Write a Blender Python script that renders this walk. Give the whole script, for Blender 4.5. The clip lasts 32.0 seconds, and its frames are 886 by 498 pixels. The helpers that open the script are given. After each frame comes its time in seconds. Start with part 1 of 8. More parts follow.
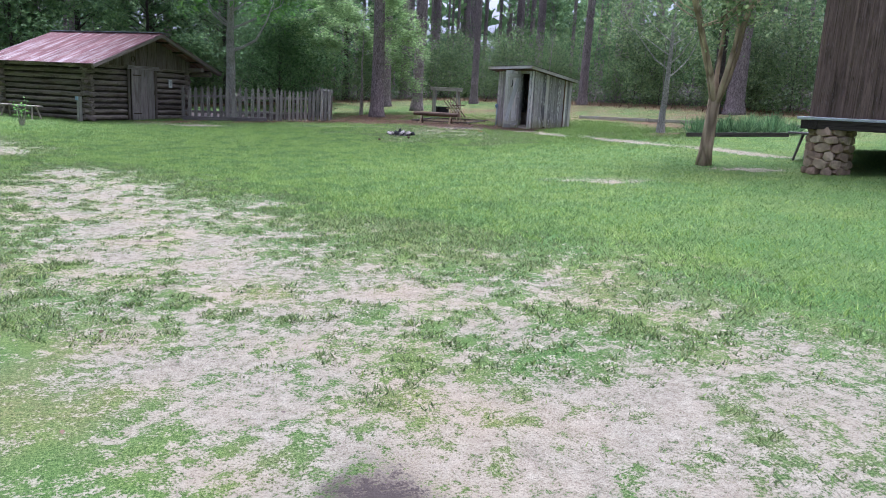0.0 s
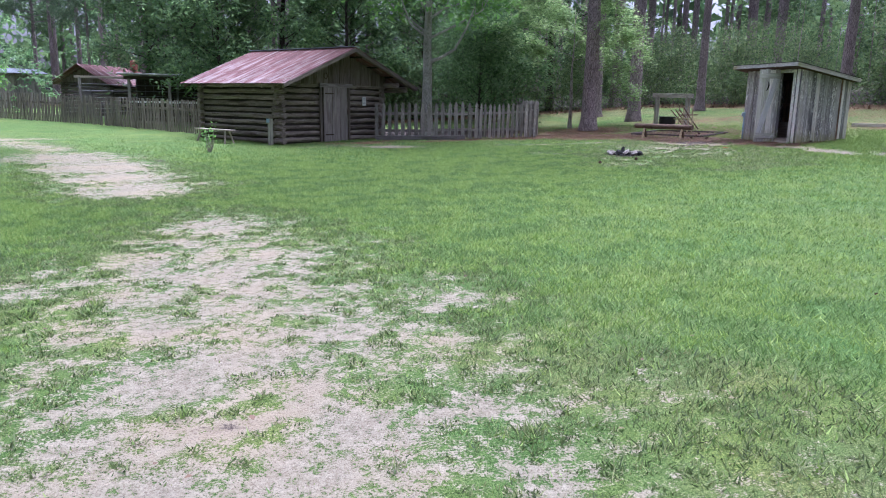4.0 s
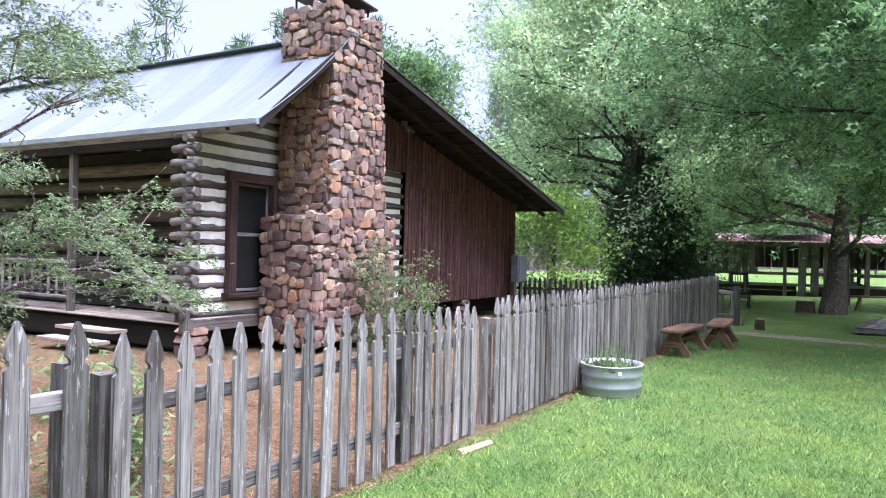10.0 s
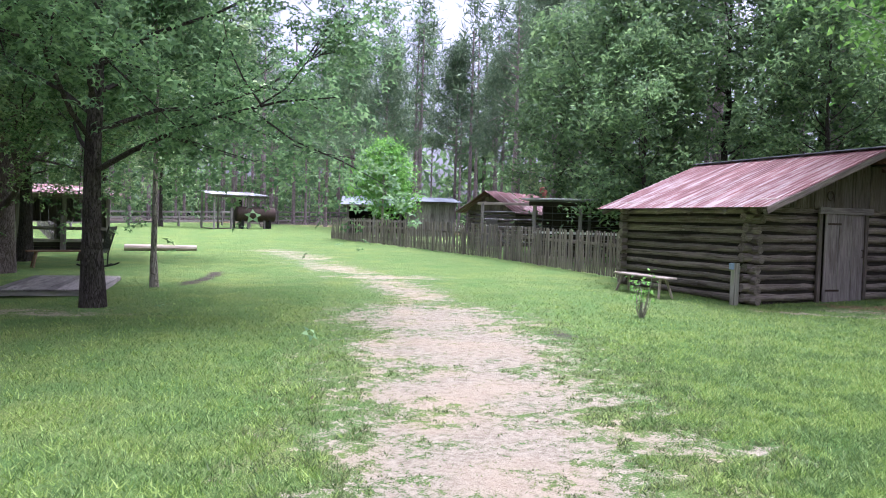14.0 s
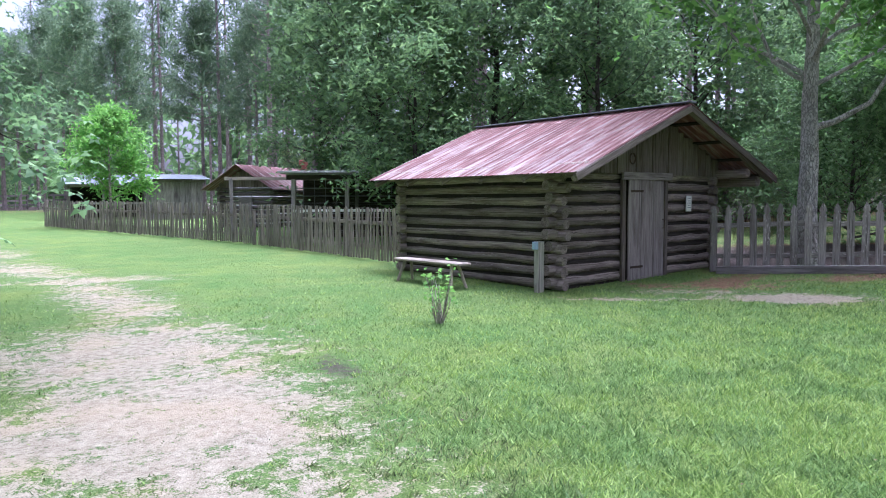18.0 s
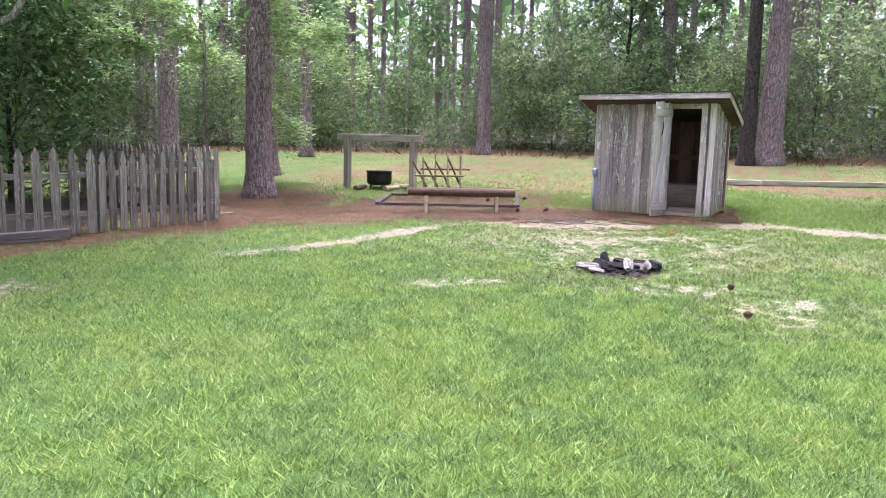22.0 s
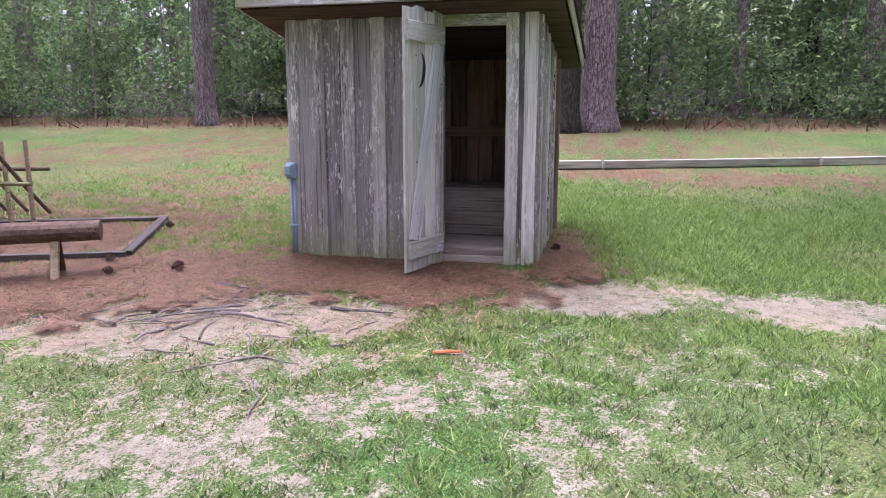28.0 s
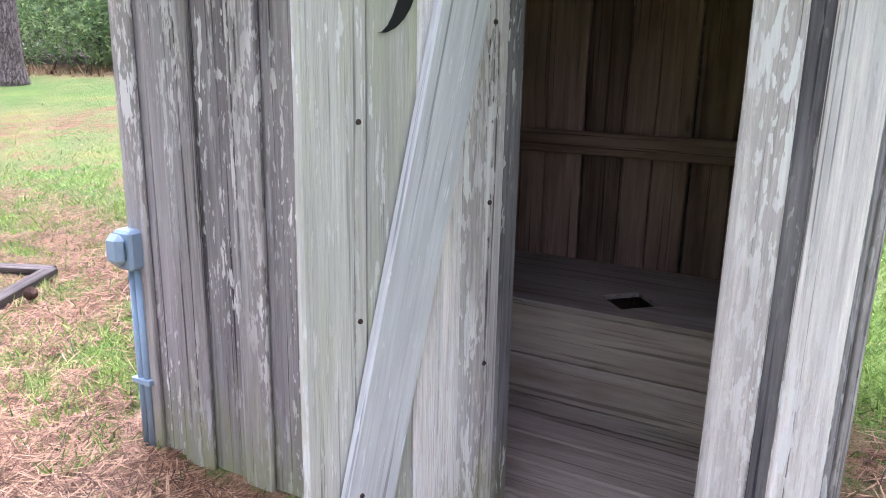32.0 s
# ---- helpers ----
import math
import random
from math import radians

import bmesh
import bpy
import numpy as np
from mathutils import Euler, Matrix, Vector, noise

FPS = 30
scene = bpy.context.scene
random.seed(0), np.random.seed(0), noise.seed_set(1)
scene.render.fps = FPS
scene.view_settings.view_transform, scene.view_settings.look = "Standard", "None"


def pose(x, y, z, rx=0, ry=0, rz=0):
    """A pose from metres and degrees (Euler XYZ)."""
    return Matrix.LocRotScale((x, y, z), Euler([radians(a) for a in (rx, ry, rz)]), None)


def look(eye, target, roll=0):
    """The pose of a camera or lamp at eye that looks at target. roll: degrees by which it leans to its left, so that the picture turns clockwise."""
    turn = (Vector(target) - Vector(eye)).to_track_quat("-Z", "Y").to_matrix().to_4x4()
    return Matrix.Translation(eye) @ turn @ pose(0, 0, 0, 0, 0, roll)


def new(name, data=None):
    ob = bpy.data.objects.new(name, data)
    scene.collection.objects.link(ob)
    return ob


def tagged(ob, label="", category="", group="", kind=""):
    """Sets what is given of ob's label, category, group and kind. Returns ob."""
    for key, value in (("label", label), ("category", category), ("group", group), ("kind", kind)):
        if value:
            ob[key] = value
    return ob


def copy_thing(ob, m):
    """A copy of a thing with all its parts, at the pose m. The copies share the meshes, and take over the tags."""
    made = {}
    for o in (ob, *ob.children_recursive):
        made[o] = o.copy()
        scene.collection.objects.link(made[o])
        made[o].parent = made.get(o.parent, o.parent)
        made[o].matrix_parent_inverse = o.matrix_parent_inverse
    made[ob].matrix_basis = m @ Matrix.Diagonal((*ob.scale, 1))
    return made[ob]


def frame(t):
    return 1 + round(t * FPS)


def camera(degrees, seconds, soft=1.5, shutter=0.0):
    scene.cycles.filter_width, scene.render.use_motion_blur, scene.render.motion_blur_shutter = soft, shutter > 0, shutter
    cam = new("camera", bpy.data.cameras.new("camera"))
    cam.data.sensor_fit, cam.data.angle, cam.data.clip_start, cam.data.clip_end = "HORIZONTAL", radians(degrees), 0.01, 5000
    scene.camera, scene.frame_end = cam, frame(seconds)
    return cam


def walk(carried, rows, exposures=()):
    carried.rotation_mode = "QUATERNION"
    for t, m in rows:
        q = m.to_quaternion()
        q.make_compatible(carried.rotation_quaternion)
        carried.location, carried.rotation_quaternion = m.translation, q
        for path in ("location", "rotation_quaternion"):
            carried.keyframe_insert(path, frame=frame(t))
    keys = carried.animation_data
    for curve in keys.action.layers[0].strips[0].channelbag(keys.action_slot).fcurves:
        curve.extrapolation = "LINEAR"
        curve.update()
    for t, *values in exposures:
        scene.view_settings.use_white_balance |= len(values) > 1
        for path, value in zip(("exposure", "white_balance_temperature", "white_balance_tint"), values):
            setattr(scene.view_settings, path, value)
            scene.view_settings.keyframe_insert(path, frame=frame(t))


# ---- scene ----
cam = camera(62.8, 32.0, 1.0)
METRES, EYE, TILT, LEAN, TURN = 31.2, 1.5, 0.0, 0.0, -24.5
ROWS = [
    (0.0, -0.0004, 0.0005, -0.0002, 0.59, -11.45, -3.02),
    (0.5, 0.0006, 0.0169, 0.0012, 0.18, -11.66, -1.42),
    (1.0, -0.0009, 0.0320, 0.0008, -2.21, -12.48, -0.25),
    (1.5, -0.0014, 0.0476, 0.0007, -4.05, -12.65, -0.71),
    (2.0, -0.0052, 0.0637, 0.0006, -3.98, -12.03, -1.22),
    (2.5, -0.0105, 0.0781, 0.0009, -2.32, -11.42, -1.15),
    (4.5, -0.0351, 0.1342, 0.0040, 25.71, -11.55, -0.99),
    (5.0, -0.0434, 0.1454, 0.0037, 36.76, -11.18, -0.73),
    (5.5, -0.0521, 0.1566, 0.0041, 47.04, -10.34, -0.61),
    (6.0, -0.0609, 0.1664, 0.0042, 57.41, -8.81, -0.80),
    (6.5, -0.0669, 0.1777, 0.0057, 66.47, -6.54, -1.36),
    (7.0, -0.0776, 0.1880, 0.0050, 74.92, -4.27, -2.18),
    (7.5, -0.0835, 0.1979, 0.0043, 80.13, -4.44, -2.38),
    (8.0, -0.0914, 0.2095, 0.0043, 85.64, -5.18, -1.86),
    (8.5, -0.1014, 0.2178, 0.0045, 90.10, -5.50, -1.34),
    (9.0, -0.1078, 0.2282, 0.0049, 95.22, -4.70, -1.73),
    (9.5, -0.1161, 0.2356, 0.0047, 100.03, -2.80, -2.18),
    (10.0, -0.1245, 0.2451, 0.0054, 100.66, 0.11, -1.33),
    (10.5, -0.1331, 0.2554, 0.0046, 95.90, 1.56, -2.12),
    (11.0, -0.1423, 0.2634, 0.0039, 86.62, 1.99, -2.20),
    (11.5, -0.1496, 0.2743, 0.0036, 77.22, 1.10, -2.60),
    (12.0, -0.1583, 0.2863, 0.0032, 67.89, -0.11, -2.85),
    (12.5, -0.1678, 0.2975, 0.0040, 61.74, -1.08, -2.85),
    (13.0, -0.1742, 0.3085, 0.0062, 57.53, -1.66, -3.49),
    (13.5, -0.1829, 0.3195, 0.0047, 51.31, -1.92, -3.40),
    (14.0, -0.1902, 0.3327, 0.0047, 46.30, -2.06, -1.64),
    (14.5, -0.1983, 0.3426, 0.0042, 42.06, -2.17, -0.23),
    (15.0, -0.2077, 0.3534, 0.0037, 37.24, -2.60, 0.47),
    (15.5, -0.2147, 0.3646, 0.0046, 34.50, -2.98, 0.93),
    (17.5, -0.2503, 0.4090, 0.0053, 33.07, -3.01, 0.67),
    (18.0, -0.2573, 0.4203, 0.0057, 27.80, -3.75, 0.23),
    (18.5, -0.2639, 0.4305, 0.0057, 14.68, -4.47, 0.67),
    (19.0, -0.2666, 0.4423, 0.0059, 5.08, -4.57, 0.72),
    (19.5, -0.2684, 0.4538, 0.0058, -1.73, -4.66, 0.83),
    (20.0, -0.2681, 0.4687, 0.0049, -11.02, -5.90, 0.19),
    (20.5, -0.2628, 0.4859, 0.0056, -17.38, -6.96, -0.41),
    (21.0, -0.2577, 0.5001, 0.0064, -23.92, -7.17, -0.59),
    (21.5, -0.2468, 0.5138, 0.0074, -28.06, -7.25, -1.05),
    (22.0, -0.2383, 0.5281, 0.0070, -30.30, -7.50, -1.44),
    (22.5, -0.2242, 0.5425, 0.0072, -31.25, -7.88, -1.85),
    (23.0, -0.2094, 0.5586, 0.0076, -31.92, -8.20, -2.18),
    (23.5, -0.1942, 0.5729, 0.0078, -32.68, -8.34, -2.22),
    (24.0, -0.1793, 0.5894, 0.0079, -34.24, -8.31, -1.92),
    (24.5, -0.1649, 0.6037, 0.0083, -36.65, -8.31, -1.54),
    (25.0, -0.1478, 0.6179, 0.0095, -40.15, -8.10, -1.13),
    (25.5, -0.1323, 0.6305, 0.0102, -44.46, -7.69, -1.16),
    (27.5, -0.0727, 0.6733, 0.0111, -45.12, -9.83, -0.39),
    (28.0, -0.0547, 0.6842, 0.0124, -44.68, -10.22, 0.01),
    (28.5, -0.0413, 0.6943, 0.0129, -42.11, -10.71, 0.10),
    (29.0, -0.0253, 0.7040, 0.0143, -37.82, -10.94, -0.09),
    (29.5, -0.0126, 0.7141, 0.0147, -34.81, -11.03, -0.44),
    (30.0, 0.0003, 0.7262, 0.0150, -32.91, -11.13, -0.83),
    (30.5, 0.0123, 0.7370, 0.0162, -31.96, -11.23, -0.94),
    (31.0, 0.0235, 0.7502, 0.0172, -31.80, -11.22, -0.68),
    (31.5, 0.0351, 0.7599, 0.0179, -30.41, -12.24, -0.18),
    (32.0, 0.0452, 0.7715, 0.0178, -29.35, -14.36, -1.06),
]
EXPOSURES = [(0, 1.55, 5110, 25), (5, 1.6, 5110, 29), (6, 1.65, 5150, 27), (8, 2, 5220, 22), (10, 2.1, 5330, 24), (13, 1.9, 5470, 31), (15, 1.85, 5230, 31), (18, 1.95, 5120, 28), (20, 2.35, 5540, 31), (23, 2.3, 5640, 32), (25, 2.2, 5520, 35), (28, 1.95, 5480, 37), (29, 2.0, 5290, 32), (30, 2.2, 5220, 26), (31, 2.6, 5290, 25), (32, 2.9, 5440, 27)]
walk(cam, [(t, pose(0, 0, EYE, TILT, LEAN, TURN) @ pose(METRES * x, METRES * y, METRES * z, 90 + pitch, roll, yaw)) for t, x, y, z, yaw, pitch, roll in ROWS], EXPOSURES)
# ---- light ----
world = bpy.data.worlds.new("sky")
scene.world = world
world.use_nodes = True
wn = world.node_tree
sky = wn.nodes.new("ShaderNodeTexSky")
sky.sky_type, sky.sun_disc = "NISHITA", False
sky.sun_elevation, sky.sun_rotation = radians(75), radians(45)
sky.air_density, sky.dust_density, sky.ozone_density, sky.altitude = 0.35, 8.0, 0.0, 0
haze = wn.nodes.new("ShaderNodeHueSaturation")
haze.inputs["Saturation"].default_value = 0.4
wn.links.new(sky.outputs["Color"], haze.inputs["Color"])
wn.links.new(haze.outputs["Color"], wn.nodes["Background"].inputs["Color"])
wn.nodes["Background"].inputs["Strength"].default_value = 0.15
sun = new("sun", bpy.data.lights.new("sun", "SUN"))
sun.data.energy, sun.data.angle, sun.data.color = 0.65, radians(60), (1.0, 0.99, 0.975)
sun.matrix_world = look((4.5, 4.5, 24), (0, 0, 0))


# ---- building helpers ----
def smooth(v, a, b):
    t = np.clip((v - a) / (b - a), 0, 1)
    return t * t * (3 - 2 * t)


def soft(v, k):
    return k * np.logaddexp(0, np.asarray(v, float) / k)


def ground_z(x, y):
    """Height of the lawn: level in the west, rising to the east and north."""
    x, y = np.clip(np.asarray(x, float), -60, 45), np.clip(np.asarray(y, float), -40, 90)
    return 0.087 + 0.0014 * soft(x, 3) - 0.0081 * soft(-x, 3) + 0.0225 * soft(y - 18, 3) + 0.0552 * soft(x - 4, 2) + 0.0328 * soft(x - 12, 2)


def gz(x, y):
    return float(ground_z(x, y))


_seed = np.random.RandomState(7)
LATTICE = _seed.rand(256, 256)


def value_noise(x, y):
    xi, yi = np.floor(x).astype(int), np.floor(y).astype(int)
    fx, fy = x - xi, y - yi
    fx, fy = fx * fx * (3 - 2 * fx), fy * fy * (3 - 2 * fy)
    a, b = LATTICE[xi % 256, yi % 256], LATTICE[(xi + 1) % 256, yi % 256]
    c, d = LATTICE[xi % 256, (yi + 1) % 256], LATTICE[(xi + 1) % 256, (yi + 1) % 256]
    return (a * (1 - fx) + b * fx) * (1 - fy) + (c * (1 - fx) + d * fx) * fy


def fbm(x, y, octaves=4):
    total, amp, norm = 0, 1, 0
    for o in range(octaves):
        total, norm = total + amp * value_noise(x * 2 ** o + 17.3 * o, y * 2 ** o + 9.1 * o), norm + amp
        amp *= 0.55
    return total / norm


class Shape:
    """Collects vertices and faces, and makes one mesh of them."""

    def __init__(self):
        self.v, self.f = [], []

    def add(self, verts, faces):
        n = len(self.v)
        self.v += [tuple(p) for p in verts]
        self.f += [tuple(i + n for i in q) for q in faces]
        return self

    def box(self, c, s, m=None, ch=None):
        """A box with chamfered edges: centre, size, turned by m."""
        hx, hy, hz = s[0] / 2, s[1] / 2, s[2] / 2
        b = min(hx, hy, hz) * 0.25 if ch is None else ch
        verts, idx, faces = [], {}, []
        for sx in (-1, 1):
            for sy in (-1, 1):
                for sz in (-1, 1):
                    for k in range(3):
                        p = [sx * (hx - b), sy * (hy - b), sz * (hz - b)]
                        p[k] += (sx, sy, sz)[k] * b
                        idx[sx, sy, sz, k] = len(verts)
                        verts.append(p)
                    q = (idx[sx, sy, sz, 0], idx[sx, sy, sz, 1], idx[sx, sy, sz, 2])
                    faces.append(q if sx * sy * sz > 0 else q[::-1])
        for k in range(3):
            i, j = (k + 1) % 3, (k + 2) % 3
            for a in (-1, 1):
                q = []
                for u, w in ((-1, -1), (1, -1), (1, 1), (-1, 1)):
                    key = [0, 0, 0]
                    key[k], key[i], key[j] = a, u, w
                    q.append(idx[(*key, k)])
                faces.append(q if a > 0 else q[::-1])
            for u in (-1, 1):
                for w in (-1, 1):
                    k0, k1 = [0, 0, 0], [0, 0, 0]
                    k0[k], k0[i], k0[j] = -1, u, w
                    k1[k], k1[i], k1[j] = 1, u, w
                    q = (idx[(*k0, i)], idx[(*k1, i)], idx[(*k1, j)], idx[(*k0, j)])
                    faces.append(q if u * w < 0 else q[::-1])
        mm = Matrix.Translation(c) @ (m or Matrix())
        return self.add([mm @ Vector(p) for p in verts], faces)

    def tube(self, pts, radii, n=8, cap=True, squash=1.0, jitter=0.0, rng=None):
        """A tapered tube along points."""
        pts = [Vector(p) for p in pts]
        base, up = len(self.v), None
        for i, p in enumerate(pts):
            d = (pts[min(i + 1, len(pts) - 1)] - pts[max(i - 1, 0)]).normalized()
            if up is None:
                up = d.orthogonal().normalized() if abs(d.z) > 0.7 else Vector((0, 0, 1))
            side = d.cross(up).normalized()
            up = side.cross(d).normalized()
            for k in range(n):
                a = 2 * math.pi * k / n
                r = radii[i] * (1 + (rng.uniform(-jitter, jitter) if rng else 0))
                self.v.append(tuple(p + side * (r * math.cos(a)) + up * (r * squash * math.sin(a))))
        for i in range(len(pts) - 1):
            for k in range(n):
                a, b = base + i * n + k, base + i * n + (k + 1) % n
                self.f.append((a, a + n, b + n, b)[::-1])
        if cap:
            self.f.append(tuple(base + k for k in range(n))[::-1])
            self.f.append(tuple(base + (len(pts) - 1) * n + k for k in range(n)))
        return self

    def prism(self, outline, depth, m=None):
        """An outline in x and y, given depth along z."""
        n = len(outline)
        verts = [(x, y, z) for z in (-depth / 2, depth / 2) for x, y in outline]
        faces = [tuple(range(n))[::-1], tuple(range(n, 2 * n))] + [(i, (i + 1) % n, n + (i + 1) % n, n + i) for i in range(n)]
        return self.add([(m or Matrix()) @ Vector(p) for p in verts], faces)

    def mesh(self, name, material, shade=False):
        me = bpy.data.meshes.new(name)
        me.from_pydata(self.v, [], self.f)
        if material:
            me.materials.append(material)
        if shade:
            me.shade_smooth()
        me.update()
        return me


def quads_mesh(name, corners, material, tris=False):
    """A mesh of separate faces from an array of corners (count, 3 or 4, 3)."""
    n, k = corners.shape[:2]
    me = bpy.data.meshes.new(name)
    me.vertices.add(n * k)
    me.vertices.foreach_set("co", np.ascontiguousarray(corners, np.float32).ravel())
    me.loops.add(n * k)
    me.loops.foreach_set("vertex_index", np.arange(n * k, dtype=np.int32))
    me.polygons.add(n)
    me.polygons.foreach_set("loop_start", np.arange(0, n * k, k, dtype=np.int32))
    me.materials.append(material)
    me.update(calc_edges=True)
    return me


def thing(name, label, category, m=None, group="", kind=""):
    ob = new(name)
    ob.empty_display_size = 0.1
    ob.matrix_basis = m or Matrix()
    return tagged(ob, label, category, group, kind)


def part(name, mesh, parent=None, m=None, label=""):
    ob = new(name, mesh)
    if parent:
        ob.parent = parent
    ob.matrix_basis = m or Matrix()
    return tagged(ob, label)


def along(p0, p1, up=(0, 0, 1)):
    """A pose at p0 whose x runs to p1 and whose z leans to up."""
    p0, p1 = Vector(p0), Vector(p1)
    x = (p1 - p0).normalized()
    y = Vector(up).cross(x).normalized()
    return Matrix.Translation(p0) @ Matrix((x, y, x.cross(y))).transposed().to_4x4()


BOARDS = {}


def board(length, width, thick, material, variant=0):
    """A sawn board along x from 0, with soft and slightly uneven edges; alike boards share a mesh."""
    key = (round(length, 2), round(width, 3), round(thick, 3), material.name, variant)
    if key not in BOARDS:
        rng = random.Random(str(key))
        c = min(0.25 * thick, 0.006)
        hw, ht = width / 2, thick / 2
        prof = [(-hw + c, -ht), (hw - c, -ht), (hw, -ht + c), (hw, ht - c), (hw - c, ht), (-hw + c, ht), (-hw, ht - c), (-hw, -ht + c)]
        s, verts, faces = Shape(), [], []
        steps = 1 if length < 0.8 else 3
        for i in range(steps + 1):
            dy, dz = rng.uniform(-0.003, 0.003), rng.uniform(-0.002, 0.002)
            g = 1 + rng.uniform(-0.02, 0.02)
            for a, b in prof:
                verts.append((length * i / steps + rng.uniform(-0.003, 0.003) * (i in (0, steps)), a * g + dy, b + dz))
        for i in range(steps):
            for k in range(8):
                a, b = i * 8 + k, i * 8 + (k + 1) % 8
                faces.append((a, b, b + 8, a + 8)[::-1])
        faces += [tuple(range(8)), tuple(range(steps * 8, steps * 8 + 8))[::-1]]
        BOARDS[key] = s.add(verts, [f[::-1] for f in faces]).mesh("board", material)
    return BOARDS[key]


def plank(name, p0, p1, width, thick, material, parent, up=(0, 0, 1), variant=0, label=""):
    """One board from p0 to p1; its broad face looks to up."""
    return part(name, board((Vector(p1) - Vector(p0)).length, width, thick, material, variant), parent, along(p0, p1, up), label)


LOGS = {}


def log_mesh(length, radius, material, variant=0, squash=1.0, ends=None):
    key = (round(length, 2), round(radius, 3), material.name, variant, squash)
    if key not in LOGS:
        rng = random.Random(str(key))
        n = 7
        pts = [(length * i / (n - 1), rng.uniform(-0.012, 0.012), rng.uniform(-0.012, 0.012)) for i in range(n)]
        rad = [radius * rng.uniform(0.93, 1.06) for _ in range(n)]
        s = Shape().tube(pts, rad, 10, squash=squash, jitter=0.05, rng=rng)
        LOGS[key] = s.mesh("log", material, True)
        mark_flat_caps(LOGS[key])
    return LOGS[key]


def mark_flat_caps(me):
    for p in me.polygons:
        if len(p.vertices) > 4:
            p.use_smooth = False


def log(name, p0, p1, radius, material, parent, variant=0, squash=1.0, label=""):
    return part(name, log_mesh((Vector(p1) - Vector(p0)).length, radius, material, variant, squash), parent, along(p0, p1), label)


# ---- materials ----
class Nodes:
    def __init__(self, name):
        self.m = bpy.data.materials.new(name)
        self.m.use_nodes = True
        self.t = self.m.node_tree
        self.b = self.t.nodes["Principled BSDF"]

    def n(self, kind, out=0, props=None, **ins):
        node = self.t.nodes.new("ShaderNode" + kind)
        for k, v in (props or {}).items():
            if k == "ramp":
                el = node.color_ramp.elements
                while len(el) < len(v):
                    el.new(0.5)
                for e, (pos, col) in zip(el, v):
                    e.position, e.color = pos, (*col, 1) if isinstance(col, tuple) else (col, col, col, 1)
            elif k == "operation":
                node.operation = v
            elif k == "data_type":
                node.data_type = v
            elif k == "blend_type":
                node.blend_type = v
            elif k == "attribute_name":
                node.attribute_name = v
            elif k == "feature":
                node.feature = v
            elif k == "use_clamp":
                node.use_clamp = v
        for k, v in ins.items():
            key = int(k[1:]) if k[0] == "i" and k[1:].isdigit() else k
            self.put(node.inputs[key], v)
        return node.outputs[out]

    def put(self, socket, v):
        if isinstance(v, bpy.types.NodeSocket):
            self.t.links.new(v, socket)
        elif isinstance(v, tuple) and len(v) == 3 and socket.type == "RGBA":
            socket.default_value = (*v, 1)
        else:
            socket.default_value = v

    def math(self, op, a, b=0.0, clamp=False):
        return self.n("Math", props={"operation": op, "use_clamp": clamp}, i0=a, i1=b)

    def mix(self, f, a, b, mode="MIX"):
        return self.n("MixRGB", props={"blend_type": mode}, Fac=f, Color1=a, Color2=b)

    def coords(self, scale=(1, 1, 1), shift=True, kind="Object"):
        tc = self.t.nodes.new("ShaderNodeTexCoord")
        v = tc.outputs[kind]
        if shift:
            info = self.t.nodes.new("ShaderNodeObjectInfo")
            comb = self.n("CombineXYZ", X=self.math("MULTIPLY", info.outputs["Random"], 37.0), Y=self.math("MULTIPLY", info.outputs["Random"], 91.0), Z=self.math("MULTIPLY", info.outputs["Random"], 13.0))
            v = self.n("VectorMath", props={"operation": "ADD"}, i0=v, i1=comb)
        return self.n("VectorMath", props={"operation": "MULTIPLY"}, i0=v, i1=scale)

    def noise(self, vec, scale, detail=4.0, rough=0.55, out=0):
        return self.n("TexNoise", out=out, Vector=vec, Scale=scale, Detail=detail, Roughness=rough)

    def random(self):
        return self.t.nodes.new("ShaderNodeObjectInfo").outputs["Random"]

    def done(self, color, rough=0.85, bump=None, strength=0.3, distance=0.01, metal=0.0, spec=0.3):
        self.put(self.b.inputs["Base Color"], color)
        self.put(self.b.inputs["Roughness"], rough)
        self.put(self.b.inputs["Metallic"], metal)
        self.b.inputs["Specular IOR Level"].default_value = spec
        if bump is not None:
            self.put(self.b.inputs["Normal"], self.n("Bump", Height=bump, Strength=strength, Distance=distance))
        return self.m


